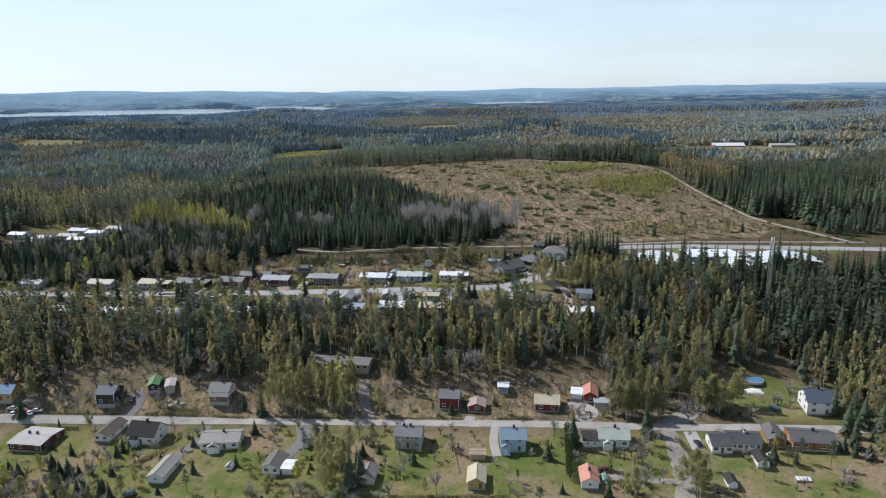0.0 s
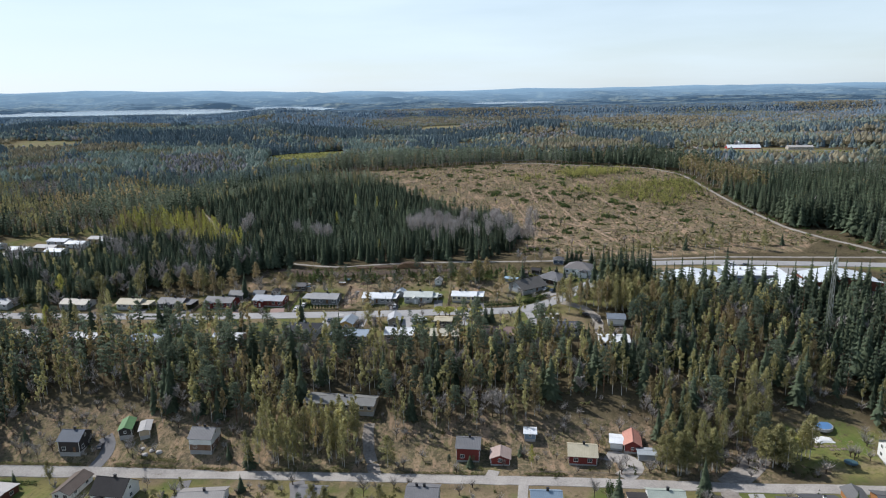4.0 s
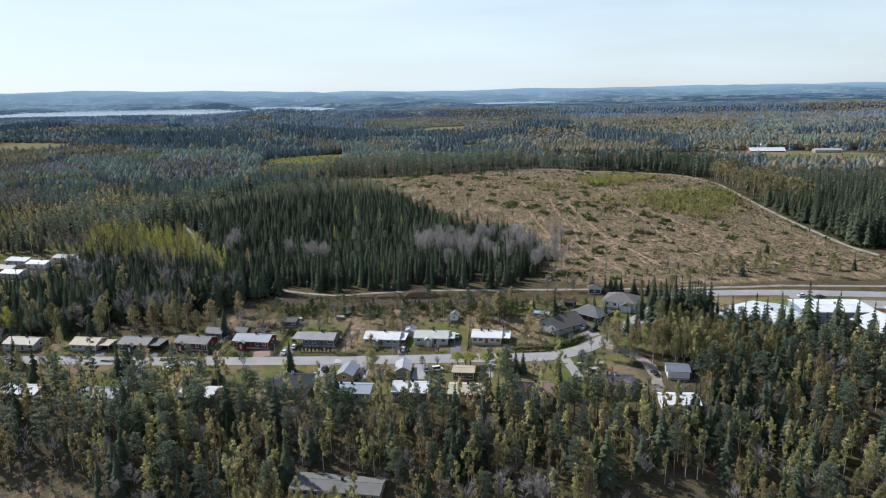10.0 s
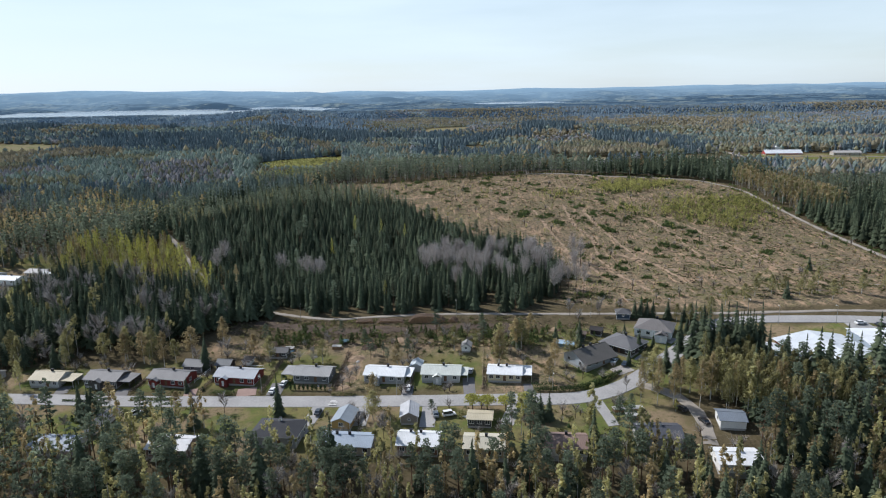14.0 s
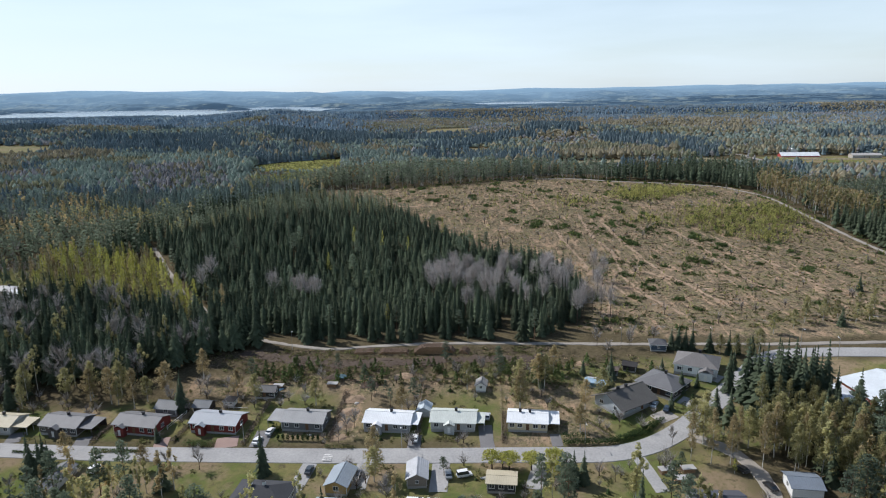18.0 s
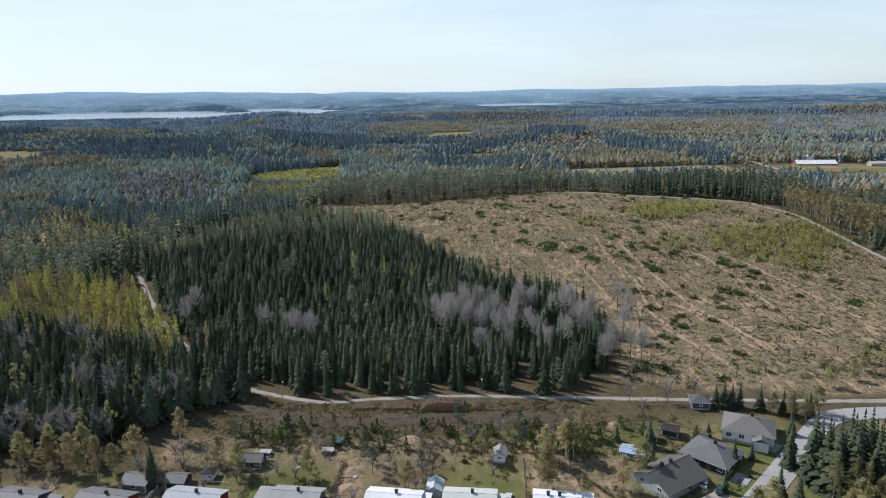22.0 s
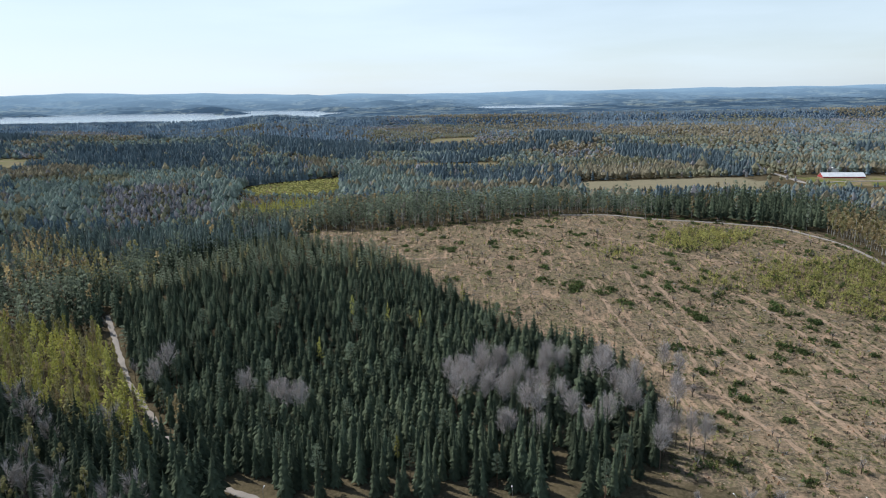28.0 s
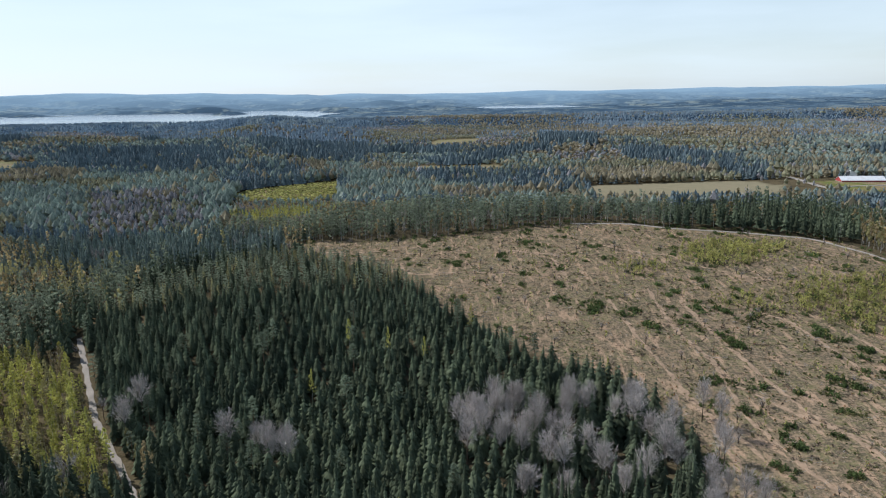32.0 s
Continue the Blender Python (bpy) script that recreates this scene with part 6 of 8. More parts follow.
right = x > 90
kind = np.where(hf, 3, np.where(right & (y > 270), np.where(q < np.where(x > 145, 0.80, np.where(y > 305, 0.24, 0.12)), 1, np.where(q < 0.74, 3, np.where(q < 0.86, 5, 2))), np.where(y > 302, np.where(q < 0.38, 2, np.where(q < 0.50, 1, np.where(q < 0.92, 3, 5))), np.where(q < 0.15 + 0.15 * a, 1, np.where(q < 0.26, 2, np.where(q < 0.87, 3, 5))))))
kind = np.where((x > 60) & (x < 104) & (y > 322) & (q < 0.8), 3, kind)
kind = np.where((kind == 3) & (np.random.default_rng(12).random(len(p)) + 0.35 * b < np.where(x > 60, 0.16, 0.34)), 4, kind)
NAMES = {1: "spruce", 2: "pine", 3: "birch", 4: "ochre", 5: "bare"}
SIZES = {1: (11, 20), 2: (14, 20), 3: (10, 17), 4: (11, 16), 5: (9, 14)}
BACK = {1: (SPRUCE1, ("spruce", "bark")), 2: (PINE1, ("nearpine", "pinebark")), 3: (BIRCH1, ("birch", "birchbark")), 4: (BIRCH1, ("ochre", "birchbark")), 5: (BARE1, ("bare", "bark"))}
for k in range(1, 6):
    sel = np.where(kind == k)[0]
    middle = np.abs(x[sel] - 5) < 135
    ones = sel[middle][:{1: 180, 2: 250, 3: 40, 4: 25, 5: 80}[k]]
    for i in ones:
        plant(NAMES[k], float(x[i]), float(y[i]), tree_rng.uniform(*SIZES[k]) * (1.2 if k == 1 and x[i] > 130 else 1.0), tree_rng.uniform(0.9, 1.25))
    rest = np.setdiff1d(sel, ones)
    lo, hi = (s / TALL[NAMES[k]] for s in SIZES[k])
    scatter("slope_woods", BACK[k][0], p[rest], lo, hi, BACK[k][1], "mixed woods on the slope between the streets", "woods", 70 + k)

# birches and spruces before the school
wood_rng = random.Random(31)
GROVE, THICKET = [], []                      # birches that stand too thick to be told apart
for i in range(95):
    wx, wy = wood_rng.uniform(72, 112), wood_rng.uniform(322, 362)
    if wy < 322 + 0.9 * max(0, 84 - wx) or min(math.hypot(wx - hx, wy - hy) for hx, hy, *_ in FOOT) < 6 or (wx > 99 and wy > 349):
        continue
    if wood_rng.random() < 0.76:
        GROVE.append((wx, wy))
    else:
        plant("spruce", wx, wy, wood_rng.uniform(11, 17), wood_rng.uniform(0.85, 1.1))
# wild growth at the edges of the lower gardens
for i in range(30):
    plant("bare" if i % 3 else "birch", wood_rng.uniform(-158, -112), wood_rng.uniform(192, 209), wood_rng.uniform(5, 9), wood_rng.uniform(1.2, 1.7))
for i in range(16):
    plant("spruce" if i % 2 else "birch", wood_rng.uniform(149, 170), wood_rng.uniform(200, 238), wood_rng.uniform(10, 16), wood_rng.uniform(1.0, 1.4))
# birches that stand before the long hall
for i in range(30):
    bx_, by_ = wood_rng.uniform(-77, -39), wood_rng.uniform(252.5, 273)
    if abs(bx_ + 33.5) > 5.5:
        plant("birch", bx_, by_, wood_rng.uniform(13, 17), wood_rng.uniform(0.9, 1.2))
for bx_, by_, bh_, bw_ in ((-40, 206, 17, 1.5), (-36, 210, 15, 1.5), (-45, 212, 14, 1.3), (-41, 200, 15, 1.4), (-44, 218, 12, 1.3), (80, 188, 14, 1.4), (76, 193, 12, 1.4)):
    plant("birch", bx_, by_, bh_, bw_)
for bx_, by_, bh_ in ((-33, 203, 16), (-30, 206, 13), (-128, 206, 8), (-124, 204, 9), (-120, 206, 8), (-133, 205, 9), (-138, 203, 8), (-116, 204, 7)):
    plant("spruce", bx_, by_, bh_, 1.2)
for cx_, cy_, n_ in ((71, 236, 5), (80, 236, 4), (102.5, 239, 4), (113, 241, 3)):
    for i in range(n_):
        plant("birch", cx_ + wood_rng.uniform(-3.5, 3.5), cy_ + wood_rng.uniform(0.5, 5), wood_rng.uniform(12.5, 16.5), wood_rng.uniform(1.1, 1.5))
# grey aspens in the spruce stand
for ax, ay in aspens:
    plant("aspen", float(ax), float(ay), tree_rng.uniform(16, 20.5), tree_rng.uniform(1.0, 1.35))
# garden and roadside trees
for k, h, spots in (
    ("spruce", 13, ((-77, 256), (-31, 207), (46, 221), (75, 227), (-181, 262), (152, 222), (156, 238), (153, 229), (160, 232))),
    ("spruce", 7, ((-12, 215), (-127, 208), (-120, 208), (-126, 231), (-122, 233), (118, 214), (137, 208), (139, 205), (-76, 242), (116, 216))),
    ("birch", 13, ((-49, 227), (-38, 212), (-36, 225), (80, 190), (73, 241), (79, 238.5), (83, 238), (66, 242), (70, 245), (102, 239), (106, 237.5), (100, 242), (-27, 252), (-183, 275), (-44, 222))),
    ("spruce", 12, ((-113, 384), (-145, 351), (-142.5, 351.5), (-140, 352), (65, 358), (63, 363))),
    ("spruce", 21, ((76, 372), (79, 366), (82, 363), (87, 366), (89, 362), (94, 367), (98, 366), (85, 371), (91, 372))),
    ("spruce", 19, ((103, 345), (108, 343), (112, 346), (117, 342), (121, 345), (126, 342), (131, 345), (136, 341), (141, 336), (146, 334), (150, 332), (175, 342), (181, 340), (187, 338), (168, 333), (160, 331))),
    ("spruce", 20, ((78, 369), (81, 367.5), (84, 368), (87, 369.5), (90, 368), (93, 370), (83, 365), (88, 364), (92, 364), (80, 371.5), (95, 364), (79, 374), (97, 370))),
    ("spruce", 15, ((100, 363), (96, 360), (104, 358), (73, 378))),
    ("birch", 14, ((52, 353), (54, 350), (56, 354), (66, 347), (69, 345), (72, 344), (75, 342), (78, 341), (82, 337), (80, 331), (84, 330), (72, 349), (76, 348), (81, 346), (86, 344), (90, 340), (88, 350), (94, 346), (78, 354), (84, 354))),
    ("spruce", 9, ((65, 411.5), (67.5, 411), (70, 410.5), (72.5, 410.2), (78, 407.5), (84, 404.5), (87, 404), (92, 403))),
    ("birch", 9, ((85, 401), (89, 400), (95, 404), (81, 405), (-138, 392), (-128, 393))),
    ("birch", 11, ((12, 392.6), (4.7, 385.7), (-13.8, 389), (-88, 388), (-66, 384))),
    ("pine", 11, ((-1.7, 392), (-21, 402.7), (-50, 392), (-92, 400))),
    ("pine", 7, ((-75, 349), (-42, 386), (-40, 380), (-46, 387), (-2, 393), (-30, 384))),
    ("birch", 12, ((-42, 341), (3, 374), (13, 387), (30, 375))),
    ("spruce", 9.5, ((13.2, 335), (16, 335.4), (11, 391), (37, 391), (57.5, 379))),
    ("birch", 9, ((125, 429), (133, 430), (140, 432), (144, 426), (150, 427), (130, 437), (151, 436), (155, 419), (172, 426), (181, 418), (160, 440), (118, 424), (108, 420), (166, 431), (186, 430))),
    ("spruce", 9, ((169, 465), (137, 424), (196, 428))),
    ("bare", 8, ((-55, 361), (-53, 365), (-51, 369), (-105, 352), (-95, 351), (45, 350), (-14, 392), (-17, 396), (-8, 399), (60, 417), (50, 415), (38, 417), (-66, 398), (-33, 396), (-100, 396), (-110, 396))),
    ("aspen", 17, ((44, 453), (47, 449), (38, 447), (41, 457), (50, 445), (35, 441), (52, 478), (55, 500), (50, 470), (58, 492))),
    ("spruce", 22, ((105, 341), (114, 339), (119, 348), (124, 338), (129, 348), (134, 337), (139, 344), (144, 340), (172, 337), (178, 344), (184, 334), (192, 340), (156, 337), (164, 338))),
    ("bare", 6, ((-22, 213), (2, 225), (66, 208), (-101, 237), (-134, 214), (-153, 219), (-142, 212), (-134, 207), (-112, 216), (-160, 272), (-168, 268), (30, 213), (64, 205), (-145, 276))),
    ("yellow", 9, ((-150, 222), (-158, 214), (-163, 220), (-40, 203), (-52, 208))),
    ("birch", 11, ((-165, 214), (-172, 222), (-178, 216), (-156, 206), (-146, 204), (-60, 200), (60, 190), (150, 205), (158, 210), (162, 200), (146, 200))),
    ("pine", 9, ((-128, 214), (-137, 210), (120, 204), (128, 200), (104, 196), (-90, 206))),
    ("ochre", 14, ((3, 373), (11, 388), (-131, 389), (-141, 393), (-113, 408), (-42, 345), (-122, 396), (-150, 396))),
    ("ochre", 10, ((20, 360), (-112, 352), (-139, 359), (-36, 377), (24, 372), (-96, 394), (18, 398))),
    ("spruce", 14, ((-113, 386), (-75, 347), (-146, 352), (-142, 353))),
    ("pine", 11, ((-2, 397), (-32, 379), (-47, 385), (12, 391), (-61, 404))),
    ("spruce", 6.5, ((-114, 367), (51, 369), (36, 385), (64, 382), (28, 395), (12, 387), (56, 394), (81, 393), (118, 203), (-98, 235), (-77, 220), (-125, 234), (-143, 222), (-145, 234))),
    ("birch", 13.5, ((67, 240), (73, 238), (77, 236), (99, 241), (104, 241), (108, 241), (81, 195), (-182, 272))),
    ("spruce", 14, ((74, 226), (144, 218), (142, 210), (-184, 287), (150, 226), (147, 232))),
    ("bare", 9, ((67, 206), (32, 360), (40, 408), (51, 416), (-118, 389), (-107, 395), (-157, 263), (-122, 263), (70, 214), (84, 238), (-128, 217))),
    ("ochre", 15, ((48, 343), (53, 341), (58, 340), (62, 345), (71, 342), (78, 340), (85, 340), (94, 340), (66, 338), (90, 336))),
    ("birch", 13, ((-150, 398), (-160, 399), (-190, 404), (-200, 402), (-178, 402), (-212, 408), (-140, 399))),
    ("bare", 14, ((-164, 404), (-170, 408), (-155, 409), (-147, 405), (-182, 411), (-138, 408))),
):
    for tx, ty in spots:
        plant(k, tx, ty, h * tree_rng.uniform(0.85, 1.12), tree_rng.uniform(0.9, 1.15) * (1.55 if k in ("ochre", "birch", "yellow") and h < 15 else 1.0))


# birches, pines and spruces round the end of the upper street
made = 0
while made < 46:
    ex_, ey_ = wood_rng.uniform(-240, -168), wood_rng.uniform(330, 402)
    if not len(free_of_houses(clear_of_roads(np.array([[ex_, ey_]]), 0.8), 1.2)):
        continue
    if made % 6 < 2:
        THICKET.append((ex_, ey_))
    else:
        plant(("pine", "spruce", "yellow", "bare")[made % 6 - 2], ex_, ey_, wood_rng.uniform(9, 15), wood_rng.uniform(1.1, 1.6))
    made += 1
# dark and leafy edges beside the white house, and the thicket at the old garden
for i in range(34):
    ex_, ey_ = wood_rng.uniform(151, 190), wood_rng.uniform(192, 268)
    if len(clear_of_roads(np.array([[ex_, ey_]]), 1.0)):
        plant("spruce" if i % 3 else "birch", ex_, ey_, wood_rng.uniform(9, 16), wood_rng.uniform(1.0, 1.3))
for i in range(26):
    plant(("yellow", "spruce", "bare", "spruce")[i % 4], wood_rng.uniform(-172, -122), wood_rng.uniform(203, 226), wood_rng.uniform(4, 8.5), wood_rng.uniform(1.2, 1.6))


scatter("birch_grove", BIRCH0, GROVE, 0.66, 1.0, ("birch", "birchbark"), "grove of olive birches before the school", "trees", 64, (0.95, 1.25))
scatter("birch_thicket", BIRCH0, THICKET, 0.55, 0.88, ("birch", "birchbark"), "olive birches round the end of the street", "trees", 65, (1.2, 1.6))


def ball_tree(x, y):
    """A clipped willow: short trunk and a flat round head of fine leaves."""
    e = thing("clipped_tree", "clipped round-headed tree in fresh yellow-green leaf", "tree", x, y, group="clipped trees along the street")
    e.scale = (1.35, 1.35, 1.3)
    part("trunk", lathe([(0.2, -0.1), (0.15, 1.0), (0.12, 2.3)], 6), M["bark"], e)
    rng = random.Random(int(x * 10))
    c = Model(0.8)
    for i in range(16):
        a2 = i * 2.4
        r2 = 1.9 * math.sqrt((i + 0.5) / 16)
        cards(c, rng, (r2 * math.cos(a2), r2 * math.sin(a2), 2.5 + 1.1 * math.sqrt(max(0, 1 - (r2 / 2.1) ** 2))), (0.8, 0.85), 64, 0.36, 0.9)
    v, f, k_ = c.arrays()
    me = bpy.data.meshes.new("crown")
    fill_mesh(me, v, f, normals=c.normals(v, f, k_))
    me.materials.append(M["yellow"])
    child("crown", me, e, Matrix())


for bx, by in ((-8.5, 344), (-3.6, 343), (2.6, 342.2), (9.2, 343.2), (8.2, 337.6)):
    ball_tree(bx, by)


lot_rng = random.Random(55)
made = 0
while made < 95:
    gx_, gy_ = lot_rng.uniform(-190, 165), lot_rng.uniform(188, 345)
    lean_ = gy_ + 0.115 * gx_
    if not (lean_ < 236 or 246 < lean_ < 262 or (318 < gy_ + 0.1 * gx_ < 345 and gx_ < 60)):
        continue
    if abs(gx_ - 1) < 15 and gy_ > 330:
        continue
    spot = np.array([[gx_, gy_]])
    if not len(free_of_houses(clear_of_roads(spot, 1.5), 2.0)):
        continue
    kind_ = lot_rng.choice(("bare", "bare", "birch", "spruce", "yellow", "pine"))
    plant(kind_, gx_, gy_, lot_rng.uniform(4.5, 10) if kind_ != "spruce" else lot_rng.uniform(3.5, 9), lot_rng.uniform(1.0, 1.5))
    made += 1


# ---------- hedges ----------
def hedge(label, line, h, w, mat="hedge", leaf=0.4, per=26, category="hedge"):
    """A clipped or loose hedge along a line: a mass of small leaves on low stems."""
    x0, y0 = line[0]
    e = thing("hedge", label, category, x0, y0)
    rng, c = random.Random(int(x0 * 7 + y0)), Model()
    z0 = ground_z(x0, y0)
    for (ax, ay), (bx, by) in zip(line, line[1:]):
        n = max(2, int(math.hypot(bx - ax, by - ay) / 0.8))
        for i in range(n):
            px_, py_ = ax + (bx - ax) * (i + 0.5) / n, ay + (by - ay) * (i + 0.5) / n
            gz = ground_z(px_, py_) - z0
            cards(c, rng, (px_ - x0, py_ - y0, gz + h * 0.55), (w * 0.55, h * 0.5), per, leaf, 0.8)
    v, f, k_ = c.arrays()
    me = bpy.data.meshes.new("foliage")
    fill_mesh(me, v, f, normals=c.normals(v, f, k_))
    me.materials.append(M[mat])
    child("foliage", me, e, Matrix())


hedge("tall clipped thuja hedge between two gardens", [(41, 200), (45.8, 231)], 5.4, 2.8, per=100)
for hx0, hy0, hx1, hy1 in ((-85.5, 362, -83, 388), (-109, 366, -105, 382), (-136, 368, -133, 384), (-58, 362, -56.5, 392), (-4, 356, -2.2, 372), (-30.4, 360, -29.6, 376)):
    hedge("brown leafless hedge between two gardens", [(hx0, hy0), (hx1, hy1)], 1.4, 1.9, "twig", 0.36, 34)
hedge("broad dark green shrub bed before a bungalow", [(-104, 364.6), (-96, 363.6)], 1.7, 3.6, "thicket", 0.45, 46)
hedge("trimmed hedge round the corner garden", [(-134, 364.4), (-117, 362)], 0.9, 1.2, "thicket", 0.35, 24)
for hx0, hy0, hx1, hy1 in ((-172, 263.6, -140, 261), (-128, 260, -104, 257.4), (-98, 256.6, -84, 255), (-68, 253, -40, 250), (-24, 247.6, 6, 244)):
    hedge("dark roadside scrub along the village street", [(hx0, hy0), (hx1, hy1)], 1.0, 1.6, "bush", 0.4, 18)
hedge("low dark hedge along the street", [(14, 353.5), (27, 352.5), (36, 356), (45, 362)], 2.0, 2.0, leaf=0.45, per=44)
hedge("bushy dark hedge beside the driveway", [(13.5, 357), (22, 356)], 2.2, 2.0)
hedge("low brown hedge beside the old garden", [(-118, 222), (-108, 234)], 1.3, 1.6, "bush")
hedge("dark clipped hedge beside the street", [(-176, 255.5), (-152, 253)], 1.5, 1.6)
hedge("low hedge in front of the red bungalow", [(-160, 365.5), (-146, 363.5)], 1.0, 1.2)
hedge("low hedge in front of the bungalow", [(-134, 363), (-116, 361.5)], 0.9, 1.2, "bush")
hedge("brown shrub hedge before the grey bungalow", [(-59, 358.5), (-50, 357.6)], 1.3, 1.6, "bush")
hedge("low garden hedge behind the lots", [(14, 378), (26, 361), (29, 355)], 1.0, 1.2, "bush")
hedge("low hedge at the corner garden", [(28, 352), (40, 357), (47, 364)], 1.2, 1.6)
hedge("garden shrubs beside the white garage", [(-25, 360), (-18, 359)], 1.1, 2.4, "bush")
hedge("shrubs before the green-roofed bungalow", [(-100, 363), (-96, 362.5)], 1.6, 2.6, "bush")
hedge("hedge at the foot of the lower gardens", [(-30, 197), (20, 193)], 1.2, 1.6, "bush")
hedge("bushes along the gravel lane", [(86, 205), (84, 222)], 1.6, 2.2, "bush")
hedge("roadside bushes beside the far side gardens", [(-120, 262.5), (-104, 259.5)], 1.4, 2.4, "bush")
hedge("roadside bushes under the birches", [(20, 242.6), (34, 241)], 1.0, 1.4, "bush")
for i in range(9):
    cx, cy = -74.6 + i * 1.62, 364.2 - i * 0.22
    e = thing("clipped_conifer", "slim clipped conifer in a row before the bungalow", "shrub", cx, cy, group="clipped conifers before the grey bungalow")
    part("trunk", lathe([(0.07, -0.1), (0.05, 0.5)], 5), M["bark"], e)
    c = Model()
    cards(c, random.Random(i), (0, 0, 1.3), (0.55, 1.25), 150, 0.32, 1.0)
    v, f, k_ = c.arrays()
    me = bpy.data.meshes.new("foliage")
    fill_mesh(me, v, f, normals=c.normals(v, f, k_))
    me.materials.append(M["hedge"])
    child("foliage", me, e, Matrix())


# ---------- driveways and yards ----------
def drive(line, width, mat="drive", label="asphalt driveway beside a house"):
    ribbon("driveway", line, width, mat, label, lift=0.10, ragged=0.1, category="driveway")


drive([(-80.5, 361), (-80, 370)], 5.5)
drive([(-31.5, 354.5), (-31, 363)], 4.0)
drive([(-9, 353), (-9, 366)], 4.2)
drive([(12, 352.5), (12, 359)], 3.2)
drive([(-90.5, 361.5), (-91.5, 367.5)], 7, "paving", "reddish paved yard before the red bungalow")
drive([(-112, 363.5), (-113, 369)], 4.5, "paving", "reddish paved driveway")
drive([(-139, 366), (-140, 372)], 5)
drive([(-164, 371), (-165, 377)], 5)
drive([(-62, 351), (-63.5, 342), (-66, 334)], 4.5, "asphalt", "pale asphalt driveway to the dark-roofed house")
drive([(-45.5, 350), (-46.5, 338)], 4.5, "asphalt", "pale driveway beside the ochre garage")
drive([(-23, 347.5), (-24, 335)], 5, "asphalt", "pale driveway beside the grey garage")
drive([(6, 346), (2, 334)], 4.5, "asphalt", "pale driveway to the car shelter")
drive([(34, 345), (36, 330)], 3.6, "asphalt", "pale concrete path into a garden")
drive([(49, 363), (46.5, 368)], 7, "gravel", "gravel yard of the dark-roofed house")
drive([(59, 372), (56, 375)], 5, "asphalt", "paved driveway of the brown house")
drive([(74, 386), (71, 389)], 5, "asphalt", "paved driveway of the white house")
drive([(-136, 256), (-134, 262), (-131, 268), (-137, 274)], 5, "drive", "grey asphalt yard behind the dark house")
drive([(-98, 250), (-97, 240), (-100, 230), (-106, 226)], 4.2, "drive", "grey driveway to the white bungalow")
drive([(-58, 246), (-55, 236), (-58, 226), (-62, 222)], 5, "drive", "grey driveway to the white garage")
drive([(19, 237), (17, 226), (18, 217)], 3.2, "gravel", "gravel drive beside the light blue house")
drive([(52, 238), (60, 243), (58, 248), (50, 252)], 6.5, "gravel", "gravel yard before the red garage")
drive([(50, 202), (58, 200.5), (68, 198), (78, 196)], 3, "track", "sandy garden drive from the lane")
drive([(90.5, 226), (89.5, 214)], 4.5, "concrete" if "concrete" in M else "gravel", "pale paved strip beside the bungalow")
drive([(84, 231), (91, 236), (99, 243), (104, 250)], 8, "dirt", "rough gravel yard beside the street")
drive([(8, 241), (10, 246)], 4, "gravel", "gravel entrance to the red house")
drive([(150, 398), (150, 385), (190, 380)], 9, "asphalt", "asphalt school yard beside the main road")

# zebra crossing on the upper street
cr = thing("crosswalk", "faded white crossing bars across the asphalt street", "road marking", -57, 354.4, -6, ground_z(-57, 354.4) + 0.225)
for i in range(6):
    part("stripe", solid((-1.4, 1.4, -2.9 + i, -2.4 + i, 0, 0.02)), M["paint"], cr)


# ---------- cars ----------
def car(label, x, y, yaw, color, van=False):
    """A parked car: body, cabin with windows, lights and four wheels."""
    e = thing("car" if not van else "van", label, "car" if not van else "van", x, y, yaw, ground_z(x, y) + 0.22)
    body = material("car_paint", color, 0.28, 0.05, 0.5, 2.0, None, 0.0, spec=0.6)
    h = 1.9 if van else 1.42
    part("body", prism([(-2.2, 0.32), (2.2, 0.32), (2.25, 0.6), (2.1, 0.82), (1.0, 0.95), (-1.9, 0.98), (-2.22, 0.85)], -0.88, 0.88, "y"), body, e)
    part("cabin", prism([(-1.75, 0.97), (1.05, 0.95), (0.35, h), (-1.3, h)] if not van else [(-2.15, 0.97), (1.3, 0.95), (0.9, h), (-2.1, h)], -0.76, 0.76, "y"), M["glass"], e)
    part("car_roof", solid((-1.3 if not van else -2.1, 0.4 if not van else 0.9, -0.72, 0.72, h, h + 0.05)), body, e)
    for sx in (-0.6, 0.6):
        part("headlight", solid((2.16, 2.27, sx - 0.15, sx + 0.15, 0.6, 0.74)), M["chrome"], e)
    for wx in (-1.35, 1.35):
        for wy in (-0.82, 0.82):
            w = part("wheel", lathe([(0.32, -0.1), (0.32, 0.1)], 12), M["tyre"], e, m=pose(wx, wy, 0.32, 90, 0, 0))
            part("rim", lathe([(0.19, -0.12), (0.19, 0.12)], 8), M["chrome"], w)


SILVER, BLACKC, WHITEC = (0.5, 0.51, 0.53), (0.02, 0.02, 0.024), (0.75, 0.75, 0.75)
car("white parked car on the driveway", -81, 363.5, 80, WHITEC)
car("white parked car under the carport", -78, 368.4, 80, WHITEC)
car("white parked car beside the bungalow", -31, 360, 85, WHITEC)
car("black parked car beside the ochre garage", -46.8, 343.5, 80, BLACKC)
car("dark parked car beside the driveway", -61.5, 347, 85, (0.05, 0.06, 0.07))
car("silver parked car behind the bungalow", -8, 370, 80, SILVER)
car("white van parked in a garden", -16.5, 341, 15, WHITEC, True)
car("grey parked car in a garden", -21, 341.5, 95, (0.25, 0.27, 0.29))
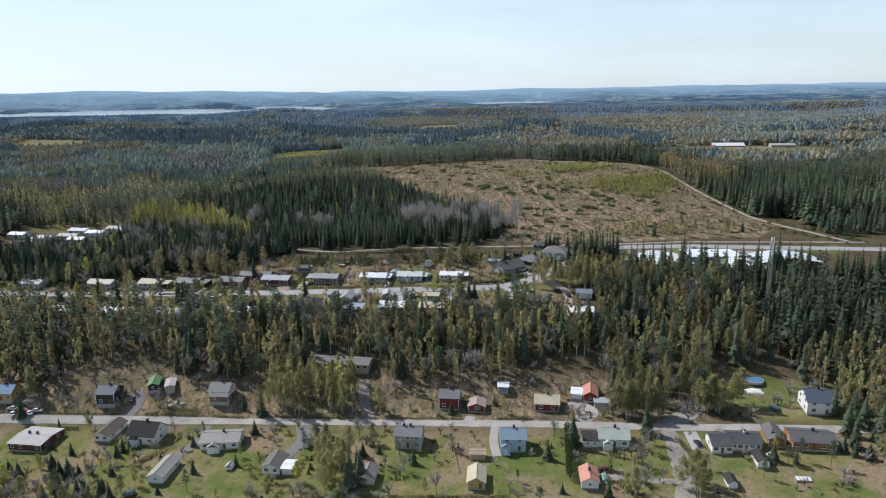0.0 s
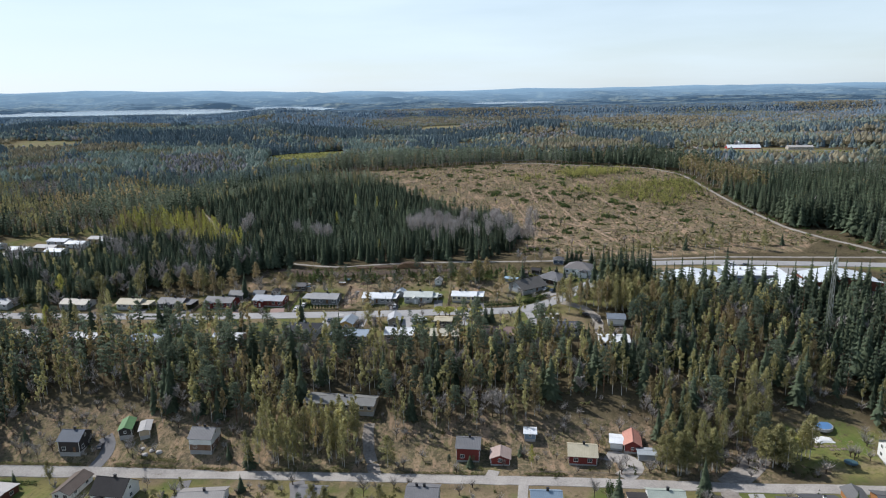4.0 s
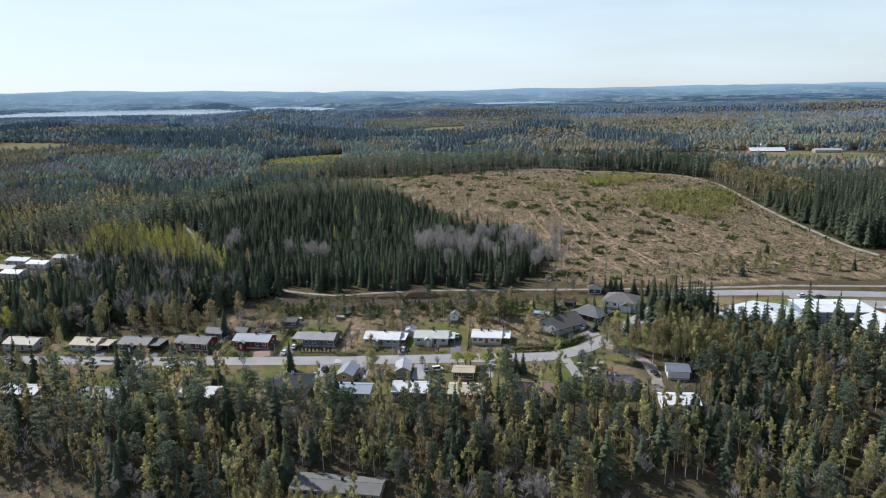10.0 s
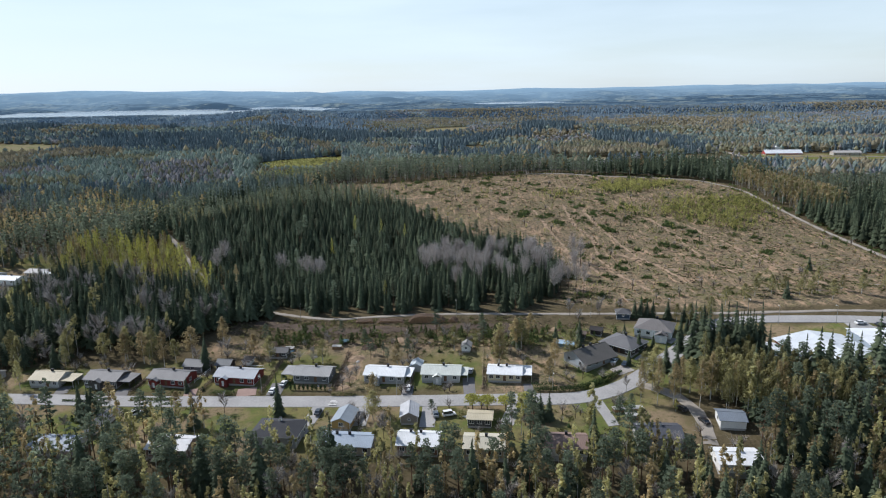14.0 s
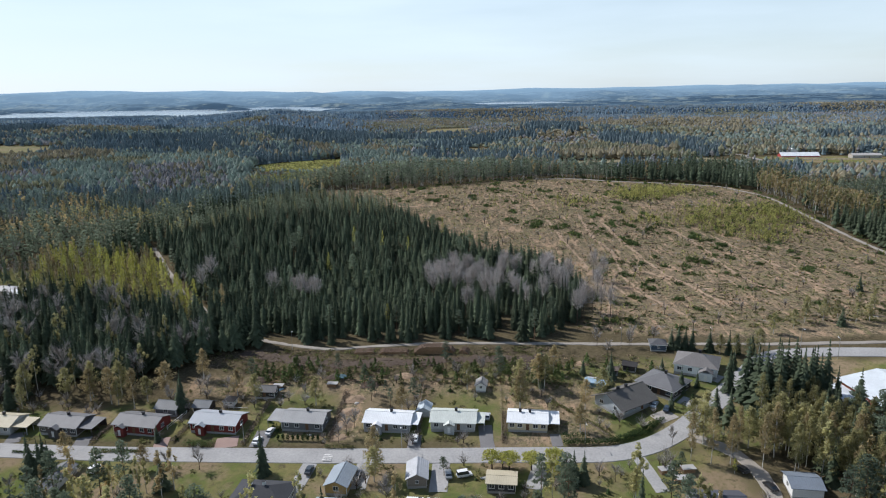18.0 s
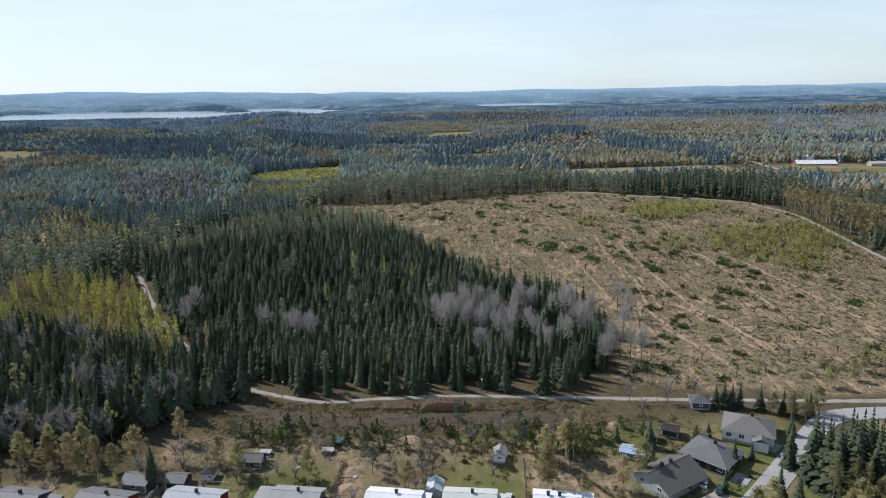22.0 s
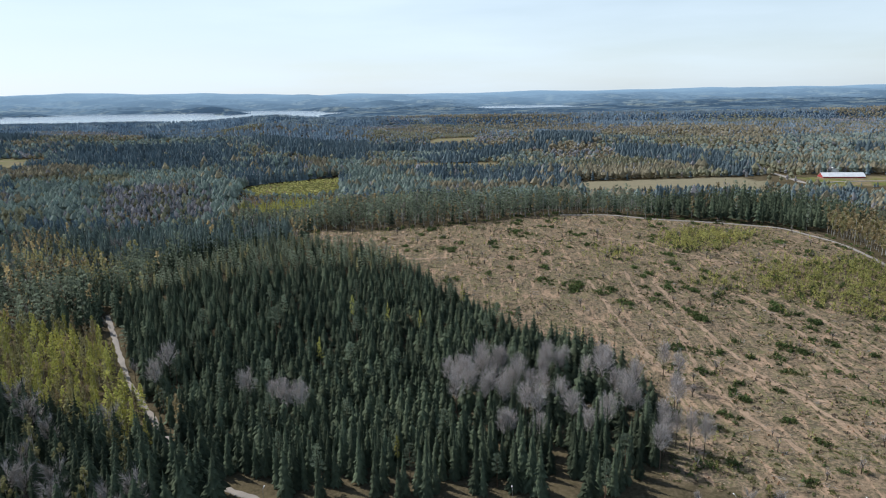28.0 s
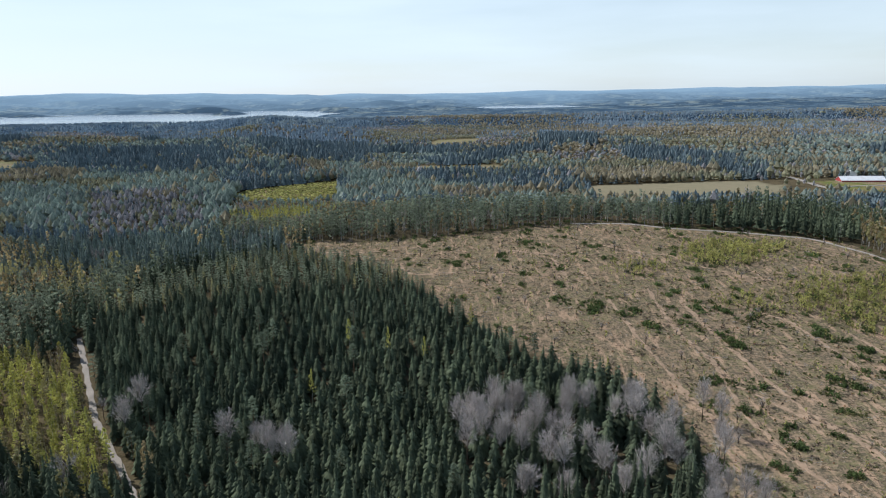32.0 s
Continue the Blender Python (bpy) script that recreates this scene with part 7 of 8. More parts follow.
car("light blue parked car before the dark-roofed house", 46.4, 371.6, 60, (0.45, 0.52, 0.58))
car("dark blue parked car before the dark-roofed house", 49.6, 368.8, 60, (0.03, 0.05, 0.08))
car("black car parked on the dirt lane", 64, 329, 100, BLACKC)
car("dark car parked under bushes", 59.6, 336.8, 120, (0.03, 0.03, 0.035))
car("white van parked on the street side", -127, 353, 60, WHITEC, True)
car("black car parked beside the white bungalow", 90.2, 217, 95, BLACKC)
car("white van parked beside the garden shed", 111.5, 206.5, 110, WHITEC, True)
car("dark red car parked by the sandy drive", 53.4, 204.6, 170, (0.12, 0.015, 0.02))
car("dark car parked in the yard", -136.5, 268.5, 100, (0.03, 0.03, 0.035))
car("white car parked at the school", 151, 392, 10, WHITEC)
car("dark car parked at the school", 158, 390, 10, BLACKC)
car("red car parked at the white house", 149.5, 238, 80, (0.3, 0.03, 0.03))


# ---------- log stacks by the forest road ----------
log_mesh = shared_mesh(("log",), lambda: prism([(0.17 * math.cos(a), 0.17 * math.sin(a)) for a in [k * math.pi / 4 for k in range(8)]], 0, 4.6, "y"), M["log"])
log_mesh.materials.append(M["logend"])
for pg in log_mesh.polygons:
    if len(pg.vertices) == 8:
        pg.material_index = 1
for si, (sx, sy, cols, rows, yaw, dome, lab) in enumerate(((-33.5, 419.4, 46, 11, -5, True, "domed stack of fresh sawn logs with bright cut ends"), (-47.5, 421.2, 34, 4, -3, False, "long stack of weathered logs beside the forest road"), (-58, 422, 26, 4, 1, False, "low stack of thin logs beside the forest road"), (-16.4, 418.2, 13, 5, -16, False, "small heap of logs by the track"))):
    e = thing("log_stack", lab, "log stack", sx, sy, yaw, group="log stacks")
    rng = random.Random(si)
    for r in range(rows):
        cut = round(cols / 2 * (1 - math.sqrt(max(0.0, 1 - (r / rows) ** 2)))) if dome else r
        for c in range(cut, cols - cut):
            lx = c * 0.36 + 0.18 * (r % 2) + rng.uniform(-0.03, 0.03)
            child("log", log_mesh, e, pose(lx, rng.uniform(-0.35, 0.35), 0.1 + 0.31 * r + rng.uniform(-0.03, 0.03), 0, rng.uniform(0, 360), rng.uniform(-2, 2)))


# ---------- the cleared hill and the torn strip ----------
def clump_model(seed, n, r, h, leaf):
    rng, t = random.Random(seed), Model(0.6)
    for i in range(max(2, n // 9)):
        a2 = rng.uniform(0, 6.28)
        q2 = r * rng.uniform(0, 1)
        cards(t, rng, (q2 * math.cos(a2), q2 * math.sin(a2), h * 0.4), (r * 0.35, h * 0.55), 9, leaf, 0.8)
    return t


def sapling_model(seed, n, h):
    rng, t = random.Random(seed), Model(0.6)
    t.stem(h * 0.8, 0.05, 3)
    for i in range(n // 8):
        z = h * (0.25 + 0.75 * (i + rng.random()) / (n // 8))
        cards(t, rng, (rng.gauss(0, 0.35), rng.gauss(0, 0.35), z), (0.4, 0.5), 8, 0.4, 1.0)
    return t


def stick_model(seed, n, r):
    rng, t = random.Random(seed), Model()
    for _ in range(n):
        px_, py_, a2 = rng.uniform(-r, r), rng.uniform(-r, r), rng.uniform(0, 6.28)
        ln = rng.uniform(0.8, 2.8)
        t.stem(0, 0.07, 3, 0, (px_, py_, rng.uniform(0.05, 0.3)), (px_ + ln * math.cos(a2), py_ + ln * math.sin(a2), rng.uniform(0.05, 0.6)), 0.04)
    return t


YOUNGS = [clump_model(s, 81, 2.3, 2.4, 0.72) for s in (21, 22, 23)]
CLUMPS = [clump_model(s, 60, 1.9, 1.2, 0.5) for s in (1, 2, 3)]
TUFTS = [clump_model(s, 18, 0.9, 0.45, 0.35) for s in (4, 5)]
SAPS = [sapling_model(s, 40, 3.2) for s in (1, 2)]
YOUNG = [spruce_model(s, 4, 6, 2.9, 1.3, 0.03, False) for s in (31, 32)]
STICKS = [stick_model(s, 8, 1.7) for s in (1, 2, 3)]
STUMP = Model()
STUMP.stem(0.45, 0.24, 6, 0, r2=0.2)

cut_rng = np.random.default_rng(81)
p = np.stack([cut_rng.uniform(-146, 230, 40000), cut_rng.uniform(425, 760, 40000)], -1)
p = clear_of_roads(p[inside(CUT, p[:, 0], p[:, 1])], 0.4)
rr = cut_rng.random(len(p))
# clusters of dark young spruce and brush, drawn out along the old rows
BIG = np.array(((23, 599), (38, 595), (55, 588), (87, 588), (90, 559), (113, 521), (75, 576), (60, 572), (126, 557), (69, 471), (106, 501), (72, 525), (97, 585), (38, 588), (90, 553), (117, 515), (140, 545), (60, 690), (20, 705), (-40, 712)), float)
seeds = np.concatenate([np.repeat(BIG, 3, 0) + cut_rng.normal(0, 1.6, (60, 2)), p[cut_rng.choice(len(p), 210, replace=False)]])
seeds = seeds[(patch(seeds, 40, 0.2) > -0.45) | (np.arange(len(seeds)) < 60)]
away = cut_rng.normal(0, 1, (len(seeds), 8, 2)) * cut_rng.uniform(0.5, 2.4, (len(seeds), 1, 1)) * np.array((1.0, 1.3))
shoots = (seeds[:, None, :] + np.stack([away[..., 0] - 0.35 * away[..., 1], away[..., 1]], -1)).reshape(-1, 2)
shoots = clear_of_roads(shoots[inside(CUT, shoots[:, 0], shoots[:, 1])], 0.4)
half = cut_rng.random(len(shoots))
LOW = [clump_model(s, 18, 1.0, 0.6, 0.42) for s in (31, 32)]
between = patch(p, 15, 1.1) + 0.5 * patch(p * (1.6, 0.6), 7, 0.3)
scatter("brush_clumps", CLUMPS, shoots[half < 0.34], 0.35, 1.0, ("bush", "bark"), "low green brush on the cleared hill", "brush", 83)
scatter("young_spruces", YOUNGS, shoots[half > 0.60], 0.3, 0.95, ("thicket", "bark"), "dark green bushy thickets on the cleared hill", "brush", 82)
scatter("young_spruces", YOUNG, shoots[(half > 0.34) & (half < 0.60)], 0.35, 0.9, ("thicket", "bark"), "dark clusters of young spruces on the cleared hill", "saplings", 88)
scatter("low_brush", LOW, p[(rr > 0.40) & (rr < np.where(p[:, 0] > 105, 0.84, 0.66)) & (between > np.where(p[:, 0] > 105, -0.5, -0.2))], 0.4, 1.25, ("bush", "bark"), "scattered low brush on the cleared hill", "brush", 79)
scatter("dark_brush", LOW, p[(rr > 0.84) & (rr < 0.92) & (between > 0.1)], 0.4, 1.1, ("thicket", "bark"), "dark low brush on the cleared hill", "brush", 77)
scatter("logging_slash", STICKS, p[rr < 0.055], 0.5, 1.2, ("slash", "bark"), "grey-brown branches left on the cleared hill", "branches", 84)
scatter("dry_tufts", TUFTS, p[(rr > 0.10) & (rr < 0.19)], 0.5, 1.5, ("straw", "bark"), "straw-coloured grass tufts on the cleared hill", "grass", 85)
scatter("dead_brush", TUFTS, p[(rr > 0.26) & (rr < 0.40) & (between > -0.25)], 0.6, 1.7, ("slash", "bark"), "dark dead brush on the cleared hill", "brush", 92)
scatter("tree_stumps", [STUMP], p[rr > 0.965], 0.8, 1.4, ("logend", "bark"), "pale stumps scattered over the cleared hill", "stumps", 86)
scatter("pale_debris", [stick_model(9, 4, 0.8)], p[(rr > 0.91) & (rr < 0.945)], 0.4, 0.9, ("concrete", "bark"), "bleached sticks and stones on the cleared hill", "debris", 90)
YELLOWS = [[(129, 585), (147, 618), (206, 625), (214, 590), (168, 545), (150, 560)], [(107, 682), (144, 696), (176, 678), (150, 655), (124, 640), (105, 646)], [(60, 641), (87, 645), (81, 627), (60, 627)], [(95, 596), (119, 604), (128, 590), (104, 584)]]
leafy_zone = in_any(p + cut_rng.normal(0, 5, p.shape), YELLOWS)
scatter("birch_saplings", SAPS, p[leafy_zone & (rr < 0.62)], 0.7, 1.6, ("sapling", "bark"), "dense fresh green birch saplings on the cleared hill", "saplings", 80)
scatter("birch_saplings", SAPS, p[~leafy_zone & (rr > 0.34) & (rr < 0.36)], 0.5, 1.15, ("sapling", "bark"), "fresh green birch saplings on the cleared hill", "saplings", 87)
scatter("young_spruces", YOUNGS, p[leafy_zone & (rr > 0.93)], 0.4, 1.1, ("thicket", "bark"), "dark green thickets among the saplings", "brush", 78)
low_edge = (p[:, 1] < 448) & (rr > 0.4) & (rr < 0.6)
scatter("roadside_scrub", CLUMPS, p[low_edge], 0.4, 0.9, ("bush", "bark"), "green scrub along the foot of the cleared hill", "brush", 91)
scatter("bare_saplings", [bare_model(9, 40, 5.0, 1.2, 0.04)], p[(rr > 0.80) & (rr < 0.805)], 0.5, 1.2, ("bare", "bark"), "thin leafless saplings on the cleared hill", "saplings", 89)

# the strip below the forest road: dug soil, slash and young growth
ribbon("dug_strip", [(-104, 431), (-84, 421), (-60, 414.5), (-30, 413), (0, 411.5), (20, 410)], 6.0, "soil", "dark dug soil with wheel ruts below the forest road", lift=0.09, ragged=1.6, category="soil")
p = jittered(-135, 62, 386, 432, 1.7, 91, False)
line_ = p[:, 1] + 0.12 * p[:, 0]
p = p[inside(STRIP, p[:, 0], p[:, 1]) | ((line_ > 391) & (line_ < 414) & (p[:, 0] > -105) & (p[:, 0] < 55))]
p = free_of_houses(clear_of_roads(p, 0.3), 0.5)
rr = np.random.default_rng(92).random(len(p))
soilness = np.abs(p[:, 1] - np.interp(p[:, 0], (-104, -84, -60, -30, 20), (431, 421, 414.5, 413, 410))) < 4
scatter("logging_slash", STICKS, p[(rr < 0.34) & ~(soilness & (rr > 0.16))], 0.5, 1.2, ("slash", "bark"), "torn branches along the dug strip", "branches", 93)
scatter("brush_clumps", CLUMPS, p[(rr > 0.24) & (rr < 0.46) & ~(soilness & (rr > 0.30))], 0.4, 1.2, ("bush", "bark"), "scrub between the gardens and the forest road", "brush", 94)
def bushy_model(seed, h=4.4, r=1.7):
    """A young pine that is still green to the ground."""
    rng_, t = random.Random(seed), Model(0.65)
    t.stem(h * 0.9, 0.08, 4)
    for i in range(13):
        f = (i + 0.5) / 13
        q2, a2 = r * (1 - f) ** 0.7 * rng_.uniform(0.3, 0.8), i * 2.4
        cards(t, rng_, (q2 * math.cos(a2), q2 * math.sin(a2), h * (0.1 + 0.85 * f)), (0.75 * (1.15 - f), 0.5), 13, 0.5, 0.8)
    return t


BUSHY = [bushy_model(s) for s in (41, 42)]
lowrow = (p[:, 1] + 0.12 * p[:, 0] < 407) & (patch(p, 9, 0.4) > -0.15)
scatter("young_conifers", BUSHY, p[lowrow & (rr > 0.36) & (rr < 0.54)], 0.5, 1.25, ("thicket", "bark"), "bushy young conifers behind the gardens", "saplings", 95)
scatter("dry_tufts", TUFTS, p[(rr > 0.5) & (rr < 0.72)], 0.5, 1.2, ("straw", "bark"), "dry grass tufts behind the gardens", "grass", 96)
scatter("field_stones", [clump_model(7, 12, 0.5, 0.3, 0.4)], p[(rr > 0.97)], 0.5, 1.1, ("stone", "bark"), "loose stones on the torn ground", "stones", 97)

p = jittered(-110, 30, 404, 430, 1.5, 113, False)
p = p[inside(STRIP, p[:, 0], p[:, 1])]
p = clear_of_roads(p, 0.2)
rr = np.random.default_rng(114).random(len(p))
scatter("cut_boughs", [clump_model(s, 18, 1.1, 0.4, 0.45) for s in (8, 9)], p[rr < 0.22], 0.5, 1.3, ("bush", "bark"), "cut green boughs strewn over the dug strip", "branches", 115)
scatter("cut_boughs", [clump_model(s, 18, 1.1, 0.4, 0.4) for s in (10, 11)], p[(rr > 0.30) & (rr < 0.62)], 0.5, 1.3, ("slash", "bark"), "dry brown boughs strewn over the dug strip", "branches", 116)
# verges of the hill track
p = np.stack([cut_rng.uniform(-132, 262, 8800), cut_rng.uniform(396, 772, 8800)], -1)
away_ = np.minimum(edge_distance(HILL_ROAD, p[:, 0], p[:, 1]), edge_distance([(-124, 678), (-124, 690), (-80, 709), (-14, 731), (33, 752), (58, 758)], p[:, 0], p[:, 1]) + 1.5)
p = p[(away_ > 2.0) & (away_ < 11) & ~inside(CUT, p[:, 0], p[:, 1])]
rr = np.random.default_rng(117).random(len(p))
scatter("verge_scrub", YOUNGS, p[rr < 0.45], 0.4, 1.0, ("thicket", "bark"), "dark scrub along the hill track", "brush", 118)
scatter("verge_scrub", CLUMPS, p[rr > 0.45], 0.4, 1.1, ("bush", "bark"), "olive scrub along the hill track", "brush", 119)

# undergrowth and shrubs on the slope and round the lots
p = free_of_houses(clear_of_roads(jittered(-250, 200, 238, 352, 3.1, 98), 0.6), 0.8)
ln = p[:, 1] + 0.115 * p[:, 0]
rr = np.random.default_rng(99).random(len(p))
rough_ = ((ln > 246) & (p[:, 1] < 330) & (rr < 0.36))
scatter("undergrowth", CLUMPS, p[rough_ & (rr < 0.12)], 0.4, 1.1, ("bush", "bark"), "low brush under the trees of the slope", "brush", 100)
scatter("bare_shrubs", [bare_model(12, 60, 4.0, 1.8, 0.05), bare_model(13, 60, 3.2, 1.9, 0.05)], p[rough_ & (rr > 0.12) & (rr < 0.26)], 0.5, 1.2, ("bare", "bark"), "grey leafless shrubs on the slope", "shrubs", 101)
scatter("dry_tufts", TUFTS, p[rough_ & (rr > 0.26)], 0.6, 1.4, ("straw", "bark"), "dry grass tufts on the slope", "grass", 102)
p = free_of_houses(clear_of_roads(jittered(-200, 170, 186, 246, 3.4, 103), 0.6), 1.0)
rr = np.random.default_rng(104).random(len(p))
bushy = patch(p, 17, 0.8) > -0.05
scatter("garden_shrubs", CLUMPS, p[bushy & (rr < 0.34)], 0.4, 1.3, ("bush", "bark"), "green garden shrubs between the houses", "shrubs", 105)
scatter("garden_shrubs", [bare_model(14, 60, 3.5, 1.7, 0.05)], p[bushy & (rr > 0.28) & (rr < 0.46)], 0.6, 1.3, ("bare", "bark"), "leafless garden shrubs and fruit trees", "shrubs", 106)
scatter("garden_conifers", YOUNG, p[bushy & (rr > 0.95)], 0.5, 1.3, ("hedge", "bark"), "small garden conifers on the lawns", "shrubs", 107)
p = free_of_houses(clear_of_roads(jittered(-190, 62, 312, 400, 3.4, 108), 0.8), 1.0)
rr = np.random.default_rng(109).random(len(p))
bushy = patch(p, 13, 1.8) > -0.1
scatter("garden_shrubs", CLUMPS, p[bushy & (rr < 0.36)], 0.35, 1.1, ("bush", "bark"), "green garden shrubs between the bungalows", "shrubs", 110)
scatter("garden_shrubs", [bare_model(15, 60, 3.5, 1.6, 0.05)], p[bushy & (rr > 0.30) & (rr < 0.46)], 0.5, 1.2, ("bare", "bark"), "leafless garden shrubs between the bungalows", "shrubs", 111)
scatter("garden_conifers", YOUNG, p[bushy & (rr > 0.95)], 0.5, 1.2, ("hedge", "bark"), "small garden conifers between the bungalows", "shrubs", 112)


# ---------- small things ----------
def fence(label, p0, p1, h=1.0, mat="wood"):
    L, yaw = math.hypot(p1[0] - p0[0], p1[1] - p0[1]), math.degrees(math.atan2(p1[1] - p0[1], p1[0] - p0[0]))
    z0, z1 = ground_z(*p0), ground_z(*p1)
    e = thing("fence", label, "fence", p0[0], p0[1], yaw, z0)
    n = max(2, int(L / 2.5))
    for i in range(n + 1):
        dz = (z1 - z0) * i / n
        part("post", solid((L * i / n - 0.05, L * i / n + 0.05, -0.05, 0.05, dz - 0.4, dz + h)), M[mat], e)
    for k in (0.35, 0.75):
        part("rail", slab((0, -0.03, h * k + 0.1), (L, -0.03, h * k + 0.1 + z1 - z0), (L, 0.03, h * k + 0.1 + z1 - z0), (0, 0.03, h * k + 0.1), 0.12), M[mat], e)


fence("dark timber fence between two gardens", (-4.6, 356), (-2, 389))
fence("dark timber fence behind the bungalow", (-30.5, 377), (-29, 394))
fence("timber fence along the garden edge", (14, 380), (28, 356))
fence("low fence beside the gardens", (4, 208), (1, 236))
fence("brown fence between lawns", (109, 210), (117, 186))
fence("low fence along the lower gardens", (-70, 204), (-36, 200))
fence("dark roadside fence before the red cottage", (22, 243.6), (60, 238.6))
fence("white board fence beside the red bungalow", (-113.6, 374), (-110.4, 383), 1.6, "white")


def lamp_post(x, y, yaw):
    e = thing("street_lamp", "tall grey street lamp beside the road", "street lamp", x, y, yaw, group="street lamps")
    part("pole", lathe([(0.09, -0.2), (0.06, 7.6)], 6), M["chrome"], e)
    part("arm", solid((0, 1.4, -0.04, 0.04, 7.5, 7.58)), M["chrome"], e)
    part("lamp_head", solid((1.2, 1.9, -0.14, 0.14, 7.42, 7.56)), M["white"], e)


for lx, ly, la in ((47, 415.6, 90), (80, 411, 90), (112, 407, -90), (-12, 424, 90), (-84, 430.5, 90), (120, 396.5, 80), (142, 393.5, 80), (-35, 356.5, -90), (-85, 363, -90), (20, 352.8, -90)):
    lamp_post(lx, ly, la)

# lattice mast in the wood
e = thing("radio_mast", "tall grey lattice mast with antennas above the trees", "mast", 153, 302)
HM = 37.0
for sx, sy in ((-0.8, -0.8), (0.8, -0.8), (0.8, 0.8), (-0.8, 0.8)):
    bmm = bmesh.new()
    lo_ = [bmm.verts.new((sx + a2, sy + b2, -0.4)) for a2, b2 in ((-0.09, -0.09), (0.09, -0.09), (0.09, 0.09), (-0.09, 0.09))]
    hi_ = [bmm.verts.new((sx * 0.55 + a2, sy * 0.55 + b2, HM)) for a2, b2 in ((-0.07, -0.07), (0.07, -0.07), (0.07, 0.07), (-0.07, 0.07))]
    bmm.faces.new(lo_[::-1]), bmm.faces.new(hi_)
    for i in range(4):
        bmm.faces.new((lo_[i], lo_[(i + 1) % 4], hi_[(i + 1) % 4], hi_[i]))
    part("leg", bmm, M["chrome"], e)
for i in range(18):
    z0, z1 = 2 * i + 0.5, 2 * i + 2.5
    r0, r1 = 0.8 * (1 - 0.45 * z0 / HM), 0.8 * (1 - 0.45 * z1 / HM)
    s = -1 if i % 2 else 1
    for (ax, ay), (bx, by) in (((-s, -1), (s, -1)), ((s, 1), (-s, 1)), ((-1, s), (-1, -s)), ((1, -s), (1, s))):
        t = Model()
        t.stem(0, 0.05, 4, 0, (ax * r0, ay * r0, z0), (bx * r1, by * r1, z1), 0.05)
        v, f, _ = t.arrays()
        me = bpy.data.meshes.new("brace")
        fill_mesh(me, v, f)
        me.materials.append(M["chrome"])
        child("brace", me, e, Matrix())
for k in range(3):
    part("antenna", solid((0.75, 0.95, -0.2, 0.2, HM - 4.2, HM - 1.6)), M["white"], e, m=pose(0, 0, 0, 0, 0, 120 * k + 20))
for k in range(3):
    part("antenna", solid((0.6, 0.8, -0.18, 0.18, HM - 1.2, HM + 1.2)), M["white"], e, m=pose(0, 0, 0, 0, 0, 120 * k + 70))

# garden of the white house: pool covers, pallets, trampoline
e = thing("pool", "round garden pool under a blue cover", "pool", 129.4, 260.2)
part("rim", lathe([(4.0, -0.5), (4.0, 0.5), (3.7, 0.55)], 14), M["concrete"], e)
part("cover", lathe([(3.8, 0.45), (3.5, 0.62), (0.1, 0.66)], 14), paint((0.10, 0.22, 0.42), 0.3), e)
e = thing("tarpaulin", "crumpled white tarpaulin over garden goods", "tarpaulin", 126.6, 253.6)
bmt = bmesh.new()
bmesh.ops.create_grid(bmt, x_segments=10, y_segments=7, size=1)
for v in bmt.verts:
    v.co = Vector((v.co.x * 3.6 + 0.3 * math.sin(v.co.y * 5), v.co.y * 2.2 + 0.3 * math.cos(v.co.x * 4), 0.75 * (1 - max(abs(v.co.x), abs(v.co.y)) ** 3) + 0.12 * noise.noise(v.co * 4)))
part("sheet", bmt, M["white"], e)
for i in range(7):
    e = thing("pallet", "grey timber pallet lying on the lawn", "pallet", 121.5 + 2.0 * (i % 4) + (4 if i > 3 else 0), 249 - 2.2 * (i // 4), -8, group="pallets on the lawn")
    for k in range(4):
        part("board", solid((0, 1.5, 0.38 * k, 0.38 * k + 0.24, 0.14, 0.2)), M["wood"], e)
    for k in range(2):
        part("bearer", solid((0.1 + 1.2 * k, 0.2 + 1.2 * k, 0, 1.4, 0.0, 0.14)), M["wood"], e)


def trampoline(x, y):
    e = thing("trampoline", "round black garden trampoline with a safety net", "trampoline", x, y)
    part("mat", lathe([(1.9, 0.78), (1.9, 0.84), (0.1, 0.82)], 14), M["black"], e)
    part("rim", lathe([(2.0, 0.74), (2.15, 0.8), (2.0, 0.88)], 14), paint((0.05, 0.10, 0.12), 0.5), e)
    for k in range(6):
        a2 = k * math.pi / 3
        part("leg", lathe([(0.04, -0.1), (0.04, 0.8)], 5, at=(2.05 * math.cos(a2), 2.05 * math.sin(a2))), M["chrome"], e)
        part("net_pole", lathe([(0.03, 0.8), (0.03, 2.5)], 5, at=(2.1 * math.cos(a2), 2.1 * math.sin(a2))), M["black"], e)


trampoline(127.6, 238.6)
trampoline(-110, 206)
trampoline(-60, 402.5)
e = thing("greenhouse", "half-round green plastic greenhouse tunnel", "greenhouse", 52.6, 197.6, -4)
part("cover", prism([(1.5 * math.cos(a2), 1.7 * math.sin(a2)) for a2 in [k * math.pi / 8 for k in range(9)]], 0, 4.2, "y"), paint((0.16, 0.30, 0.24), 0.4), e)
part("door", solid((-0.4, 0.4, -0.05, 0.0, 0, 1.4)), M["white"], e)
for i in range(3):
    e = thing("vegetable_bed", "dug vegetable bed with bare soil", "garden bed", 20.5 + 4.4 * i, 195.5, -4, group="vegetable beds")
    part("soil", solid((0, 3.6, 0, 5, -0.2, 0.14), bevel=0.06), M["soil"], e)
    for k in range(2):
        part("edging", solid((0, 3.6, -0.1 + 5.1 * k, 5.1 * k, -0.2, 0.22)), M["wood"], e)
